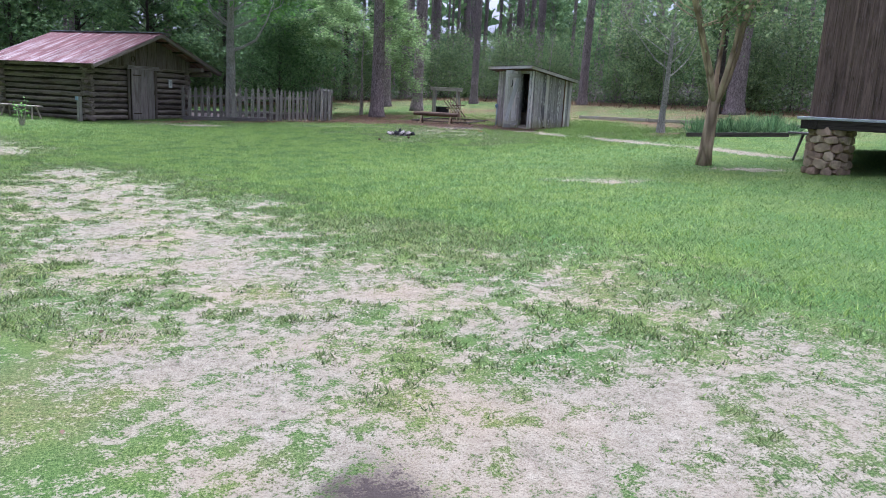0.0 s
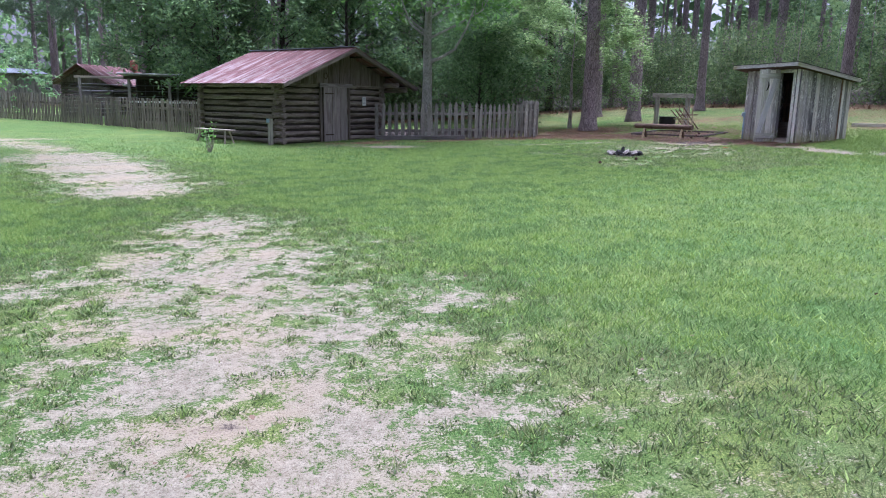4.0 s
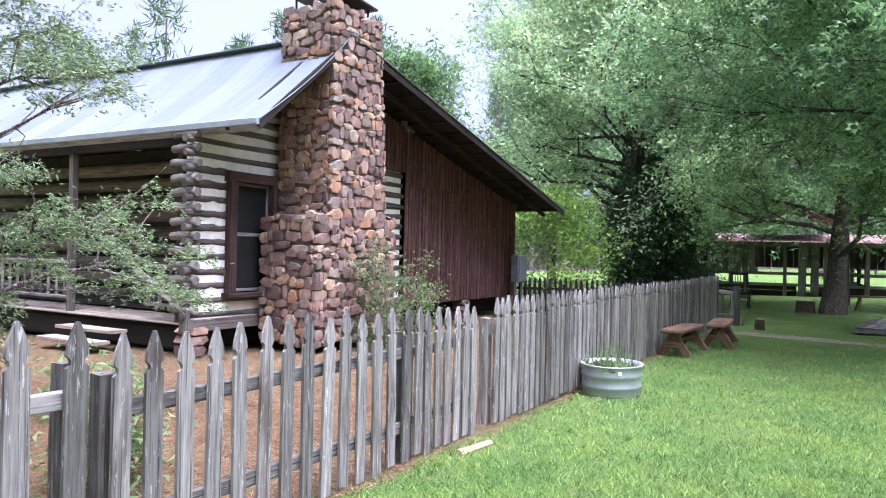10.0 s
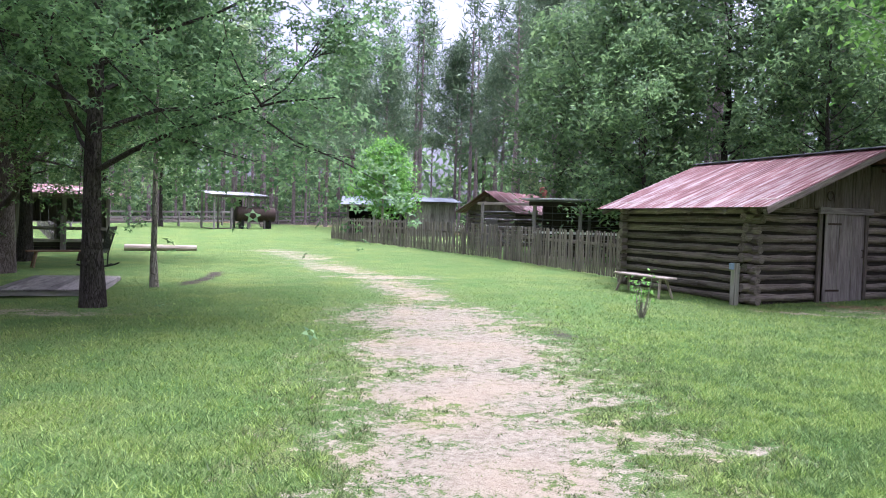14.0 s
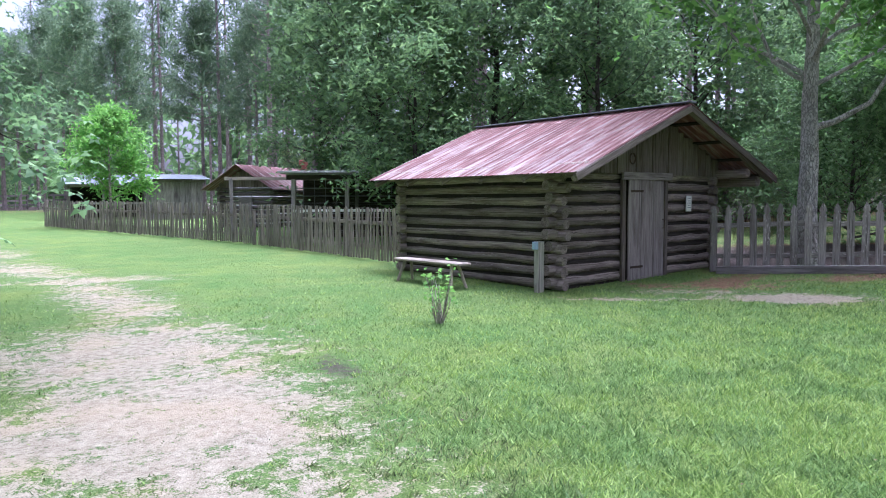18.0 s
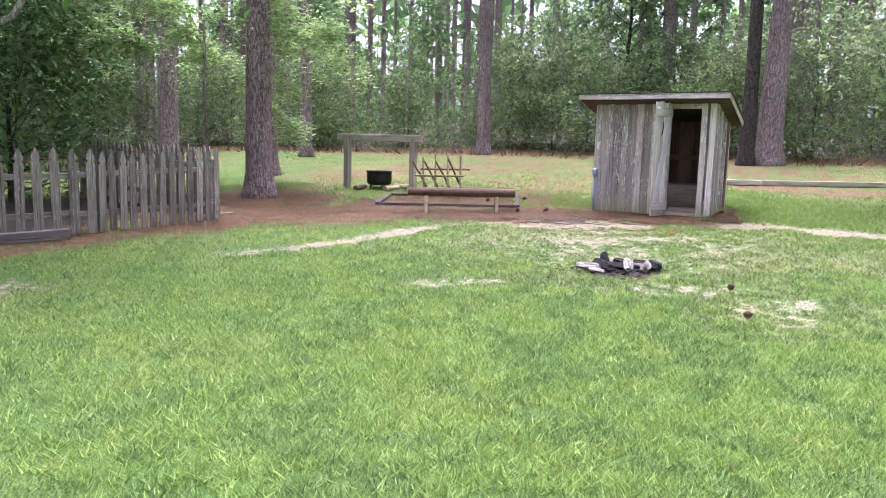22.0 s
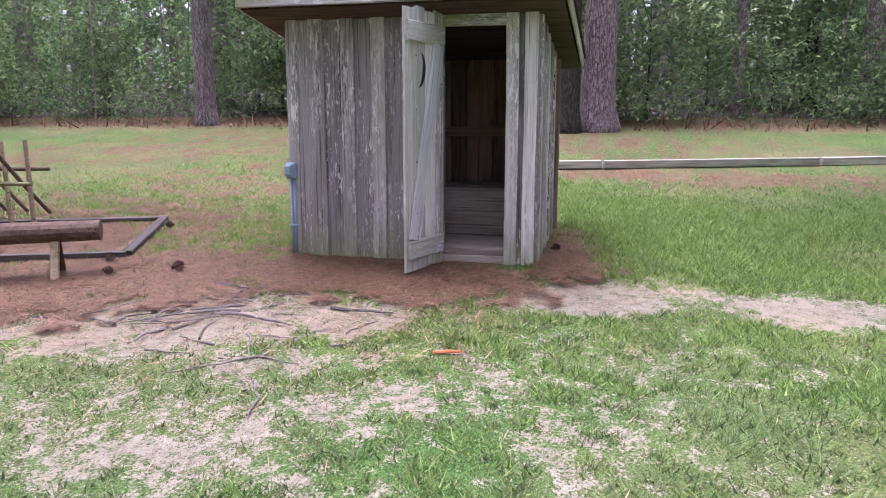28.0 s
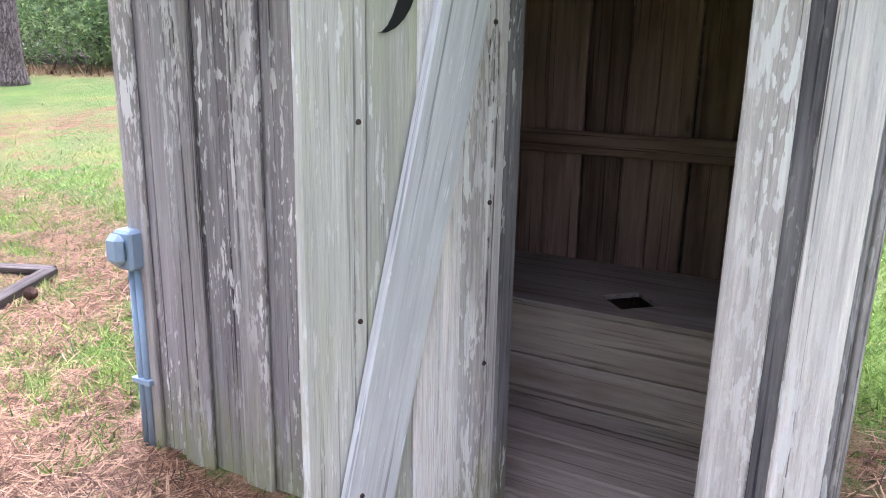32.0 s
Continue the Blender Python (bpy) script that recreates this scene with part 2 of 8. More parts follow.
def wood(name, dark, light, stain=(0.1, 0.08, 0.07), pale=None, pale_amount=0.5, moss=None, length=1.5, vary=0.35, bump=0.5):
    """Weathered wood with its grain along x: streaks, stains, and remains of pale paint or moss where given."""
    k = Nodes(name)
    v = k.coords((length, 26, 26))
    grain = k.noise(v, 1.6, 6, 0.65)
    fine = k.noise(k.coords((length * 2, 90, 90)), 1.5, 4, 0.7)
    col = k.n("ValToRGB", props={"ramp": [(0.3, dark), (0.68, light)]}, Fac=k.math("ADD", k.math("MULTIPLY", grain, 0.7), k.math("MULTIPLY", fine, 0.3)))
    crack = k.n("ValToRGB", props={"ramp": [(0.36, 0.75), (0.42, 0.0)]}, Fac=k.noise(k.coords((length * 0.5, 55, 55)), 1.2, 3, 0.6))
    col = k.mix(crack, col, tuple(c * 0.4 for c in dark))
    blot = k.n("ValToRGB", props={"ramp": [(0.5, 0.0), (0.72, 0.8)]}, Fac=k.noise(k.coords((1.1, 5, 5)), 1.3, 4))
    col = k.mix(blot, col, stain)
    if pale:
        pm = k.n("ValToRGB", props={"ramp": [(pale_amount, 0.0), (pale_amount + 0.03, 1.0)]}, Fac=k.noise(k.coords((4.5, 32, 32)), 1.8, 6, 0.68))
        pr = k.n("ValToRGB", props={"ramp": [(0.35, 0.0), (0.6, 0.85)]}, Fac=k.noise(k.coords((0.35, 1, 1)), 1.2, 2))
        col = k.mix(k.math("MULTIPLY", pm, pr), col, pale)
    if moss:
        mm = k.n("ValToRGB", props={"ramp": [(0.5, 0.0), (0.7, 0.6)]}, Fac=k.noise(k.coords((0.9, 6, 6)), 1.7, 5))
        col = k.mix(mm, col, moss)
    knot = k.n("TexVoronoi", Vector=k.coords((1.6, 5.5, 5.5)), Scale=1.0)
    kn = k.n("ValToRGB", props={"ramp": [(0.035, 1.0), (0.09, 0.0)]}, Fac=knot)
    col = k.mix(k.math("MULTIPLY", kn, 0.7), col, tuple(c * 0.45 for c in dark))
    rnd = k.n("MapRange", Value=k.random(), **{"To Min": 1 - vary, "To Max": 1 + vary})
    col = k.mix(1.0, col, k.n("CombineColor", Red=rnd, Green=rnd, Blue=rnd), "MULTIPLY")
    return k.done(col, 0.9, k.math("ADD", grain, k.math("MULTIPLY", fine, 0.6)), bump, 0.012, spec=0.15)


M_FENCE = wood("fence_wood", (0.075, 0.067, 0.06), (0.36, 0.34, 0.312), (0.07, 0.056, 0.046), (0.56, 0.55, 0.52), 0.6, vary=0.45)
M_FENCE_GREY = wood("grey_fence_wood", (0.126, 0.113, 0.096), (0.378, 0.347, 0.305), (0.098, 0.082, 0.065), (0.560, 0.530, 0.468), 0.58, vary=0.3)
M_FENCE_OLD = wood("old_fence_wood", (0.12, 0.10, 0.082), (0.33, 0.29, 0.245), (0.07, 0.055, 0.045), vary=0.3)
M_FENCE_DARK = wood("dark_fence_wood", (0.025, 0.025, 0.026), (0.085, 0.08, 0.075), (0.02, 0.02, 0.02))
M_DOOR_PALE = wood("pale_door_board", (0.33, 0.32, 0.275), (0.56, 0.548, 0.50), (0.30, 0.295, 0.26), (0.76, 0.76, 0.75), 0.58, (0.40, 0.425, 0.27), vary=0.12)
M_BRACE = wood("pale_brace_board", (0.46, 0.46, 0.455), (0.66, 0.665, 0.67), (0.36, 0.36, 0.365), (0.76, 0.77, 0.78), 0.62, vary=0.06, bump=0.25)
M_INSIDE = wood("inside_board", (0.15, 0.098, 0.075), (0.40, 0.27, 0.205), (0.09, 0.052, 0.038), vary=0.4)
M_BENCHWOOD = wood("worn_bench_board", (0.29, 0.242, 0.194), (0.455, 0.39, 0.32), (0.2, 0.15, 0.115), vary=0.2)
M_LOG = wood("dark_log", (0.076, 0.060, 0.050), (0.33, 0.275, 0.23), (0.055, 0.041, 0.033), (0.390, 0.342, 0.295), 0.6, length=1.0, vary=0.25)
M_LOG_HOUSE = wood("house_log", (0.075, 0.062, 0.056), (0.19, 0.165, 0.15), (0.05, 0.04, 0.036), length=1.0, vary=0.2)
M_LOG_END = wood("log_end", (0.16, 0.14, 0.125), (0.34, 0.31, 0.28), (0.1, 0.085, 0.075), length=1.0, vary=0.2)
M_CABIN_BOARD = wood("cabin_board", (0.08, 0.065, 0.054), (0.23, 0.192, 0.162), (0.066, 0.051, 0.040), vary=0.25)
M_CABIN_DOOR = wood("cabin_door_board", (0.149, 0.124, 0.113), (0.356, 0.311, 0.288), (0.115, 0.090, 0.080), vary=0.12)
M_BARN_RED = wood("red_brown_board", (0.045, 0.024, 0.022), (0.20, 0.105, 0.095), (0.03, 0.02, 0.018), (0.30, 0.22, 0.21), 0.57, vary=0.34)
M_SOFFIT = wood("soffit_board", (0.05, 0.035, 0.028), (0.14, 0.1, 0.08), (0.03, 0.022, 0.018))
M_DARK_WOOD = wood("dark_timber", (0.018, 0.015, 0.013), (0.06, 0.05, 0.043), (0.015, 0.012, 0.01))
M_GREY_BARN = wood("grey_barn_board", (0.12, 0.108, 0.1), (0.33, 0.3, 0.28), (0.09, 0.076, 0.07))
M_BROWN_WOOD = wood("brown_bench_wood", (0.11, 0.062, 0.04), (0.27, 0.165, 0.115), (0.07, 0.04, 0.03))
M_BARK_LOG = wood("bark_log", (0.075, 0.05, 0.036), (0.2, 0.14, 0.10), (0.05, 0.032, 0.024), length=4)
M_PEELED = wood("peeled_wood", (0.3, 0.24, 0.15), (0.52, 0.44, 0.3), (0.2, 0.15, 0.09))
M_TREATED = wood("treated_timber", (0.270, 0.260, 0.202), (0.574, 0.536, 0.456), (0.203, 0.187, 0.140))
M_CHAR = wood("charred_wood", (0.008, 0.008, 0.008), (0.04, 0.038, 0.037), (0.006, 0.006, 0.006))
M_ASH_WOOD = wood("ash_grey_wood", (0.05, 0.042, 0.036), (0.3, 0.26, 0.23), (0.012, 0.011, 0.01), (0.6, 0.57, 0.53), 0.54)


def flaked_board(name, dark, light, flakes=0.56):
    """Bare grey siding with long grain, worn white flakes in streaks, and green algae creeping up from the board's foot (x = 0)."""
    k = Nodes(name)
    grain = k.noise(k.coords((1.2, 30, 30)), 1.6, 6, 0.68)
    fine = k.noise(k.coords((3, 120, 120)), 1.5, 4, 0.7)
    col = k.n("ValToRGB", props={"ramp": [(0.3, dark), (0.52, tuple((a + b) / 2 for a, b in zip(dark, light))), (0.7, light)]}, Fac=k.math("ADD", k.math("MULTIPLY", grain, 0.65), k.math("MULTIPLY", fine, 0.35)))
    crack = k.n("ValToRGB", props={"ramp": [(0.36, 0.9), (0.42, 0.0)]}, Fac=k.noise(k.coords((0.5, 60, 60)), 1.2, 3, 0.6))
    col = k.mix(crack, col, tuple(c * 0.35 for c in dark))
    rnd = k.n("ValToRGB", props={"ramp": [(0.0, (0.42, 0.42, 0.46)), (0.35, (0.75, 0.74, 0.75)), (0.65, (1.1, 1.08, 1.08)), (1.0, (1.6, 1.6, 1.6))]}, Fac=k.random())
    col = k.mix(1.0, col, rnd, "MULTIPLY")
    haze = k.n("ValToRGB", props={"ramp": [(0.48, 0.0), (0.72, 0.55)]}, Fac=k.noise(k.coords((0.7, 9, 9)), 1.4, 5, 0.6))
    col = k.mix(haze, col, tuple(min(0.56, c * 1.15) for c in light))
    chips = k.n("ValToRGB", props={"ramp": [(flakes, 0.0), (flakes + 0.02, 1.0)]}, Fac=k.noise(k.coords((9, 42, 42)), 1.0, 3, 0.55))
    small = k.n("ValToRGB", props={"ramp": [(flakes + 0.03, 0.0), (flakes + 0.05, 0.8)]}, Fac=k.noise(k.coords((24, 90, 90)), 1.0, 2, 0.5))
    chips = k.math("MAXIMUM", chips, small)
    where = k.n("ValToRGB", props={"ramp": [(0.42, 0.04), (0.6, 1.0)]}, Fac=k.noise(k.coords((0.9, 5, 5)), 1.3, 3))
    col = k.mix(k.math("MULTIPLY", chips, where), col, (0.82, 0.80, 0.77))
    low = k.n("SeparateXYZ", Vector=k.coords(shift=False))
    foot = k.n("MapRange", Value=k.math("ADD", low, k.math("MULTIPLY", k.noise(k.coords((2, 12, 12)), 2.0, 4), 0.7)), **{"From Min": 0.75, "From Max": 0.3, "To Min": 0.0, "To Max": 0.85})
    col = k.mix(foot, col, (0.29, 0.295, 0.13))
    return k.done(col, 0.9, k.math("ADD", grain, k.math("MULTIPLY", fine, 0.7)), 0.6, 0.014, spec=0.15)


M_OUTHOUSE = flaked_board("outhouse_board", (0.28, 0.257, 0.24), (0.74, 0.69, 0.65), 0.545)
# the same siding in darker tones, for the wall boards and studs
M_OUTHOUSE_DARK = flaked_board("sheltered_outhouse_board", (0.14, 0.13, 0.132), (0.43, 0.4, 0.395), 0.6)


def plain(name, color, rough=0.7, metal=0.0, vary=0.2, scale=8.0, spec=0.3, bump=0.1):
    k = Nodes(name)
    v = k.coords()
    a, b = k.noise(v, scale, 5), k.noise(v, scale * 7, 3)
    f = k.math("ADD", k.math("MULTIPLY", a, 0.7), k.math("MULTIPLY", b, 0.3))
    col = k.n("ValToRGB", props={"ramp": [(0.3, tuple(c * (1 - vary) for c in color)), (0.7, tuple(min(1, c * (1 + vary)) for c in color))]}, Fac=f)
    return k.done(col, k.n("MapRange", Value=a, **{"To Min": rough - 0.1, "To Max": min(1, rough + 0.1)}), f, bump, 0.005, metal, spec)


M_CHINK = plain("chinking", (0.84, 0.82, 0.76), 0.95, vary=0.18, scale=5)
M_MORTAR = plain("mortar", (0.15, 0.115, 0.095), 0.95, vary=0.3, scale=20)
M_BLACK = plain("black_paint", (0.014, 0.014, 0.014), 0.5)
M_IRON = plain("cast_iron", (0.022, 0.021, 0.021), 0.55, 0.6, 0.4)
M_STEEL = plain("rusty_steel", (0.07, 0.05, 0.04), 0.7, 0.6, 0.4)
M_GALV = plain("galvanised_tub", (0.42, 0.45, 0.47), 0.5, 0.6, 0.2, 5)
M_CONDUIT = plain("grey_blue_conduit", (0.27, 0.36, 0.45), 0.5, vary=0.1)
M_BOXGREY = plain("grey_meter_box", (0.16, 0.18, 0.2), 0.55, vary=0.1)
M_WHITE = plain("white_paint", (0.75, 0.74, 0.71), 0.6, vary=0.08)
M_SIGN = plain("paper_sign", (0.62, 0.62, 0.57), 0.8, vary=0.08)
M_SOIL = plain("soil", (0.07, 0.05, 0.035), 1.0, vary=0.5, scale=14, bump=0.5)
M_CONE = plain("pine_cone_brown", (0.07, 0.04, 0.028), 0.9, vary=0.4, scale=30)
M_FELT = plain("roofing_felt", (0.03, 0.032, 0.028), 0.95, vary=0.5, scale=12)
# near black: paints the darkness behind the window and under the house
M_DARK_SPACE = plain("dark_room", (0.03, 0.028, 0.026), 0.9)
M_WIRE = plain("wire_mesh", (0.2, 0.2, 0.2), 0.5, 0.8)
M_FARGREY = plain("far_shed_board", (0.26, 0.23, 0.21), 0.9, vary=0.3)


def roof_tin(name, a, b, c, metal, rough):
    """Ribbed sheet metal: rust or paint in long streaks down the slope (y)."""
    k = Nodes(name)
    st = k.noise(k.coords((9, 0.5, 3)), 1.0, 6, 0.7)
    big = k.noise(k.coords((0.6, 0.5, 0.6), shift=False), 1.0, 4)
    f = k.math("ADD", k.math("MULTIPLY", st, 0.6), k.math("MULTIPLY", big, 0.4))
    col = k.n("ValToRGB", props={"ramp": [(0.38, a), (0.49, b), (0.58, c)]}, Fac=f)
    rnd = k.n("MapRange", Value=k.random(), **{"To Min": 0.85, "To Max": 1.12})
    col = k.mix(1.0, col, k.n("CombineColor", Red=rnd, Green=rnd, Blue=rnd), "MULTIPLY")
    return k.done(col, k.n("MapRange", Value=st, **{"To Min": rough - 0.12, "To Max": rough + 0.15}), st, 0.12, 0.01, metal, 0.4)


M_TIN_RED = roof_tin("rusty_red_tin", (0.085, 0.034, 0.029), (0.17, 0.075, 0.067), (0.33, 0.275, 0.26), 0.0, 0.8)
M_TIN_PALE = roof_tin("pale_tin", (0.15, 0.168, 0.184), (0.165, 0.186, 0.203), (0.18, 0.202, 0.219), 0.0, 0.85)
M_TIN_GREY = roof_tin("grey_tin", (0.22, 0.22, 0.22), (0.4, 0.4, 0.4), (0.55, 0.55, 0.56), 0.4, 0.5)


def stone(name, ramp):
    k = Nodes(name)
    v = k.coords()
    col = k.n("ValToRGB", props={"ramp": ramp}, Fac=k.random())
    n1, n2 = k.noise(v, 9, 6, 0.65), k.noise(v, 40, 4, 0.6)
    sh = k.n("MapRange", Value=n1, **{"From Min": 0.3, "From Max": 0.7, "To Min": 0.6, "To Max": 1.35})
    col = k.mix(1.0, col, k.n("CombineColor", Red=sh, Green=sh, Blue=sh), "MULTIPLY")
    return k.done(col, 0.9, k.math("ADD", n1, k.math("MULTIPLY", n2, 0.5)), 0.6, 0.02, spec=0.2)


M_STONE = stone("field_stone", [(0.0, (0.13, 0.09, 0.08)), (0.22, (0.23, 0.155, 0.135)), (0.42, (0.32, 0.205, 0.165)), (0.55, (0.2, 0.155, 0.14)), (0.7, (0.36, 0.255, 0.2)), (0.82, (0.37, 0.21, 0.13)), (0.9, (0.45, 0.34, 0.24)), (1.0, (0.29, 0.235, 0.205))])
M_PIERSTONE = stone("pier_stone", [(0.0, (0.24, 0.17, 0.115)), (0.3, (0.42, 0.32, 0.22)), (0.6, (0.30, 0.2, 0.14)), (1.0, (0.5, 0.4, 0.29))])


def bark(name, dark, light, sx=6.0, sz=1.6):
    k = Nodes(name)
    v = k.coords((1, 1, sz / sx), kind="Object", shift=False)
    warp = k.n("VectorMath", props={"operation": "ADD"}, i0=v, i1=k.n("VectorMath", props={"operation": "SCALE"}, i0=k.noise(v, sx, 3, out=1), Scale=0.12))
    cell = k.n("TexVoronoi", props={"feature": "DISTANCE_TO_EDGE"}, Vector=warp, Scale=sx * 1.3, Randomness=0.9)
    crack = k.n("ValToRGB", props={"ramp": [(0.0, 0.0), (0.13, 1.0)]}, Fac=cell)
    n1 = k.noise(v, sx * 4, 5, 0.65)
    col = k.n("ValToRGB", props={"ramp": [(0.3, dark), (0.7, light)]}, Fac=n1)
    col = k.mix(k.math("ADD", k.math("MULTIPLY", crack, 0.85), 0.15), tuple(c * 0.4 for c in dark), col)
    col = k.mix(k.n("ValToRGB", props={"ramp": [(0.45, 0.0), (0.65, 0.5)]}, Fac=k.noise(v, sx * 1.4, 4, 0.6)), col, tuple(c * 0.7 for c in dark))
    big = k.n("MapRange", Value=k.noise(v, 1.2, 3), **{"From Min": 0.3, "From Max": 0.7, "To Min": 0.75, "To Max": 1.2})
    col = k.mix(1.0, col, k.n("CombineColor", Red=big, Green=big, Blue=big), "MULTIPLY")
    return k.done(col, 0.95, k.math("ADD", crack, k.math("MULTIPLY", n1, 0.5)), 0.9, 0.03, spec=0.1)


M_PINE_BARK = bark("pine_bark", (0.21, 0.165, 0.16), (0.5, 0.415, 0.405), 13, 3.6)
M_DARK_BARK = bark("dark_bark", (0.05, 0.042, 0.037), (0.15, 0.13, 0.115), 18, 4)
M_PALE_BARK = bark("pale_bark", (0.275, 0.237, 0.194), (0.575, 0.525, 0.450), 14, 3)
M_LICHEN_BARK = bark("lichen_bark", (0.33, 0.31, 0.27), (0.6, 0.58, 0.51), 15, 6)
M_MAPLE_BARK = bark("grey_brown_bark", (0.10, 0.082, 0.068), (0.25, 0.21, 0.18), 16, 4)
M_CEDAR_BARK = bark("cedar_bark", (0.16, 0.135, 0.12), (0.4, 0.36, 0.33), 18, 3)
M_MYRTLE_BARK = bark("smooth_bark", (0.350, 0.256, 0.171), (0.625, 0.488, 0.342), 2.2, 0.5)


def leaf(name, dark, mid, light, trans=0.55):
    k = Nodes(name)
    geo = k.t.nodes.new("ShaderNodeNewGeometry")
    col = k.n("ValToRGB", props={"ramp": [(0.0, dark), (0.5, mid), (1.0, light)]}, Fac=geo.outputs["Random Per Island"])
    rnd = k.n("MapRange", Value=k.random(), **{"To Min": 0.8, "To Max": 1.15})
    col = k.mix(1.0, col, k.n("CombineColor", Red=rnd, Green=rnd, Blue=rnd), "MULTIPLY")
    k.done(col, 0.55, spec=0.25)
    tr = k.t.nodes.new("ShaderNodeBsdfTranslucent")
    k.put(tr.inputs["Color"], col)
    mixn = k.t.nodes.new("ShaderNodeMixShader")
    mixn.inputs[0].default_value = trans
    k.t.links.new(k.b.outputs[0], mixn.inputs[1])
    k.t.links.new(tr.outputs[0], mixn.inputs[2])
    k.t.links.new(mixn.outputs[0], k.t.nodes["Material Output"].inputs["Surface"])
    return k.m


L_GUM = leaf("sweetgum_leaf", (0.0704, 0.139, 0.0621), (0.153, 0.266, 0.109), (0.256, 0.405, 0.171), 0.5)
L_OAK = leaf("oak_leaf", (0.176, 0.255, 0.142), (0.345, 0.468, 0.25), (0.576, 0.681, 0.366), 0.55)
L_MAPLE = leaf("star_leaf", (0.13, 0.241, 0.081), (0.286, 0.448, 0.162), (0.52, 0.69, 0.297), 0.5)
L_CEDAR = leaf("cedar_foliage", (0.075, 0.12, 0.06), (0.19, 0.265, 0.13), (0.34, 0.43, 0.2), 0.2)
L_DARK_CEDAR = leaf("dark_cedar_foliage", (0.03, 0.055, 0.028), (0.07, 0.11, 0.055), (0.14, 0.2, 0.1), 0.2)
L_PINE = leaf("pine_needles", (0.081, 0.133, 0.072), (0.151, 0.235, 0.121), (0.256, 0.338, 0.181), 0.25)
L_WOODS = leaf("woodland_leaf", (0.085, 0.15, 0.07), (0.15, 0.25, 0.1), (0.25, 0.375, 0.145))
L_BRIGHT = leaf("bright_leaf", (0.093, 0.232, 0.046), (0.171, 0.357, 0.070), (0.264, 0.480, 0.109))
L_LIME = leaf("lime_leaf", (0.16, 0.28, 0.05), (0.3, 0.46, 0.085), (0.45, 0.6, 0.15))
L_DOGWOOD = leaf("dogwood_leaf", (0.14, 0.22, 0.085), (0.25, 0.36, 0.135), (0.39, 0.5, 0.21))
L_DEEP = leaf("deep_green_leaf", (0.055, 0.11, 0.04), (0.11, 0.2, 0.07), (0.2, 0.32, 0.12))
L_THICKET = leaf("thicket_leaf", (0.07, 0.125, 0.048), (0.155, 0.245, 0.088), (0.3, 0.415, 0.155), 0.5)
L_SHRUB = leaf("shrub_leaf", (0.091, 0.141, 0.063), (0.170, 0.245, 0.103), (0.296, 0.358, 0.159))
L_GRASS = leaf("grass_blade", (0.0963, 0.17, 0.0336), (0.214, 0.335, 0.0694), (0.353, 0.46, 0.129), 0.4)
L_GRASS_DEEP = leaf("deep_grass_blade", (0.054, 0.11, 0.0269), (0.135, 0.23, 0.0594), (0.259, 0.37, 0.112), 0.4)
L_GRASS_DULL = leaf("olive_grass_blade", (0.05, 0.075, 0.028), (0.12, 0.165, 0.058), (0.24, 0.27, 0.11), 0.35)
L_HAY = leaf("dry_grass_blade", (0.17, 0.17, 0.085), (0.29, 0.27, 0.14), (0.44, 0.39, 0.24), 0.2)
L_FALLEN = leaf("fallen_leaf", (0.06, 0.035, 0.022), (0.12, 0.07, 0.04), (0.22, 0.14, 0.08), 0.1)
L_DRY = leaf("dry_straw", (0.035, 0.016, 0.009), (0.178, 0.093, 0.049), (0.44, 0.29, 0.175), 0.1)


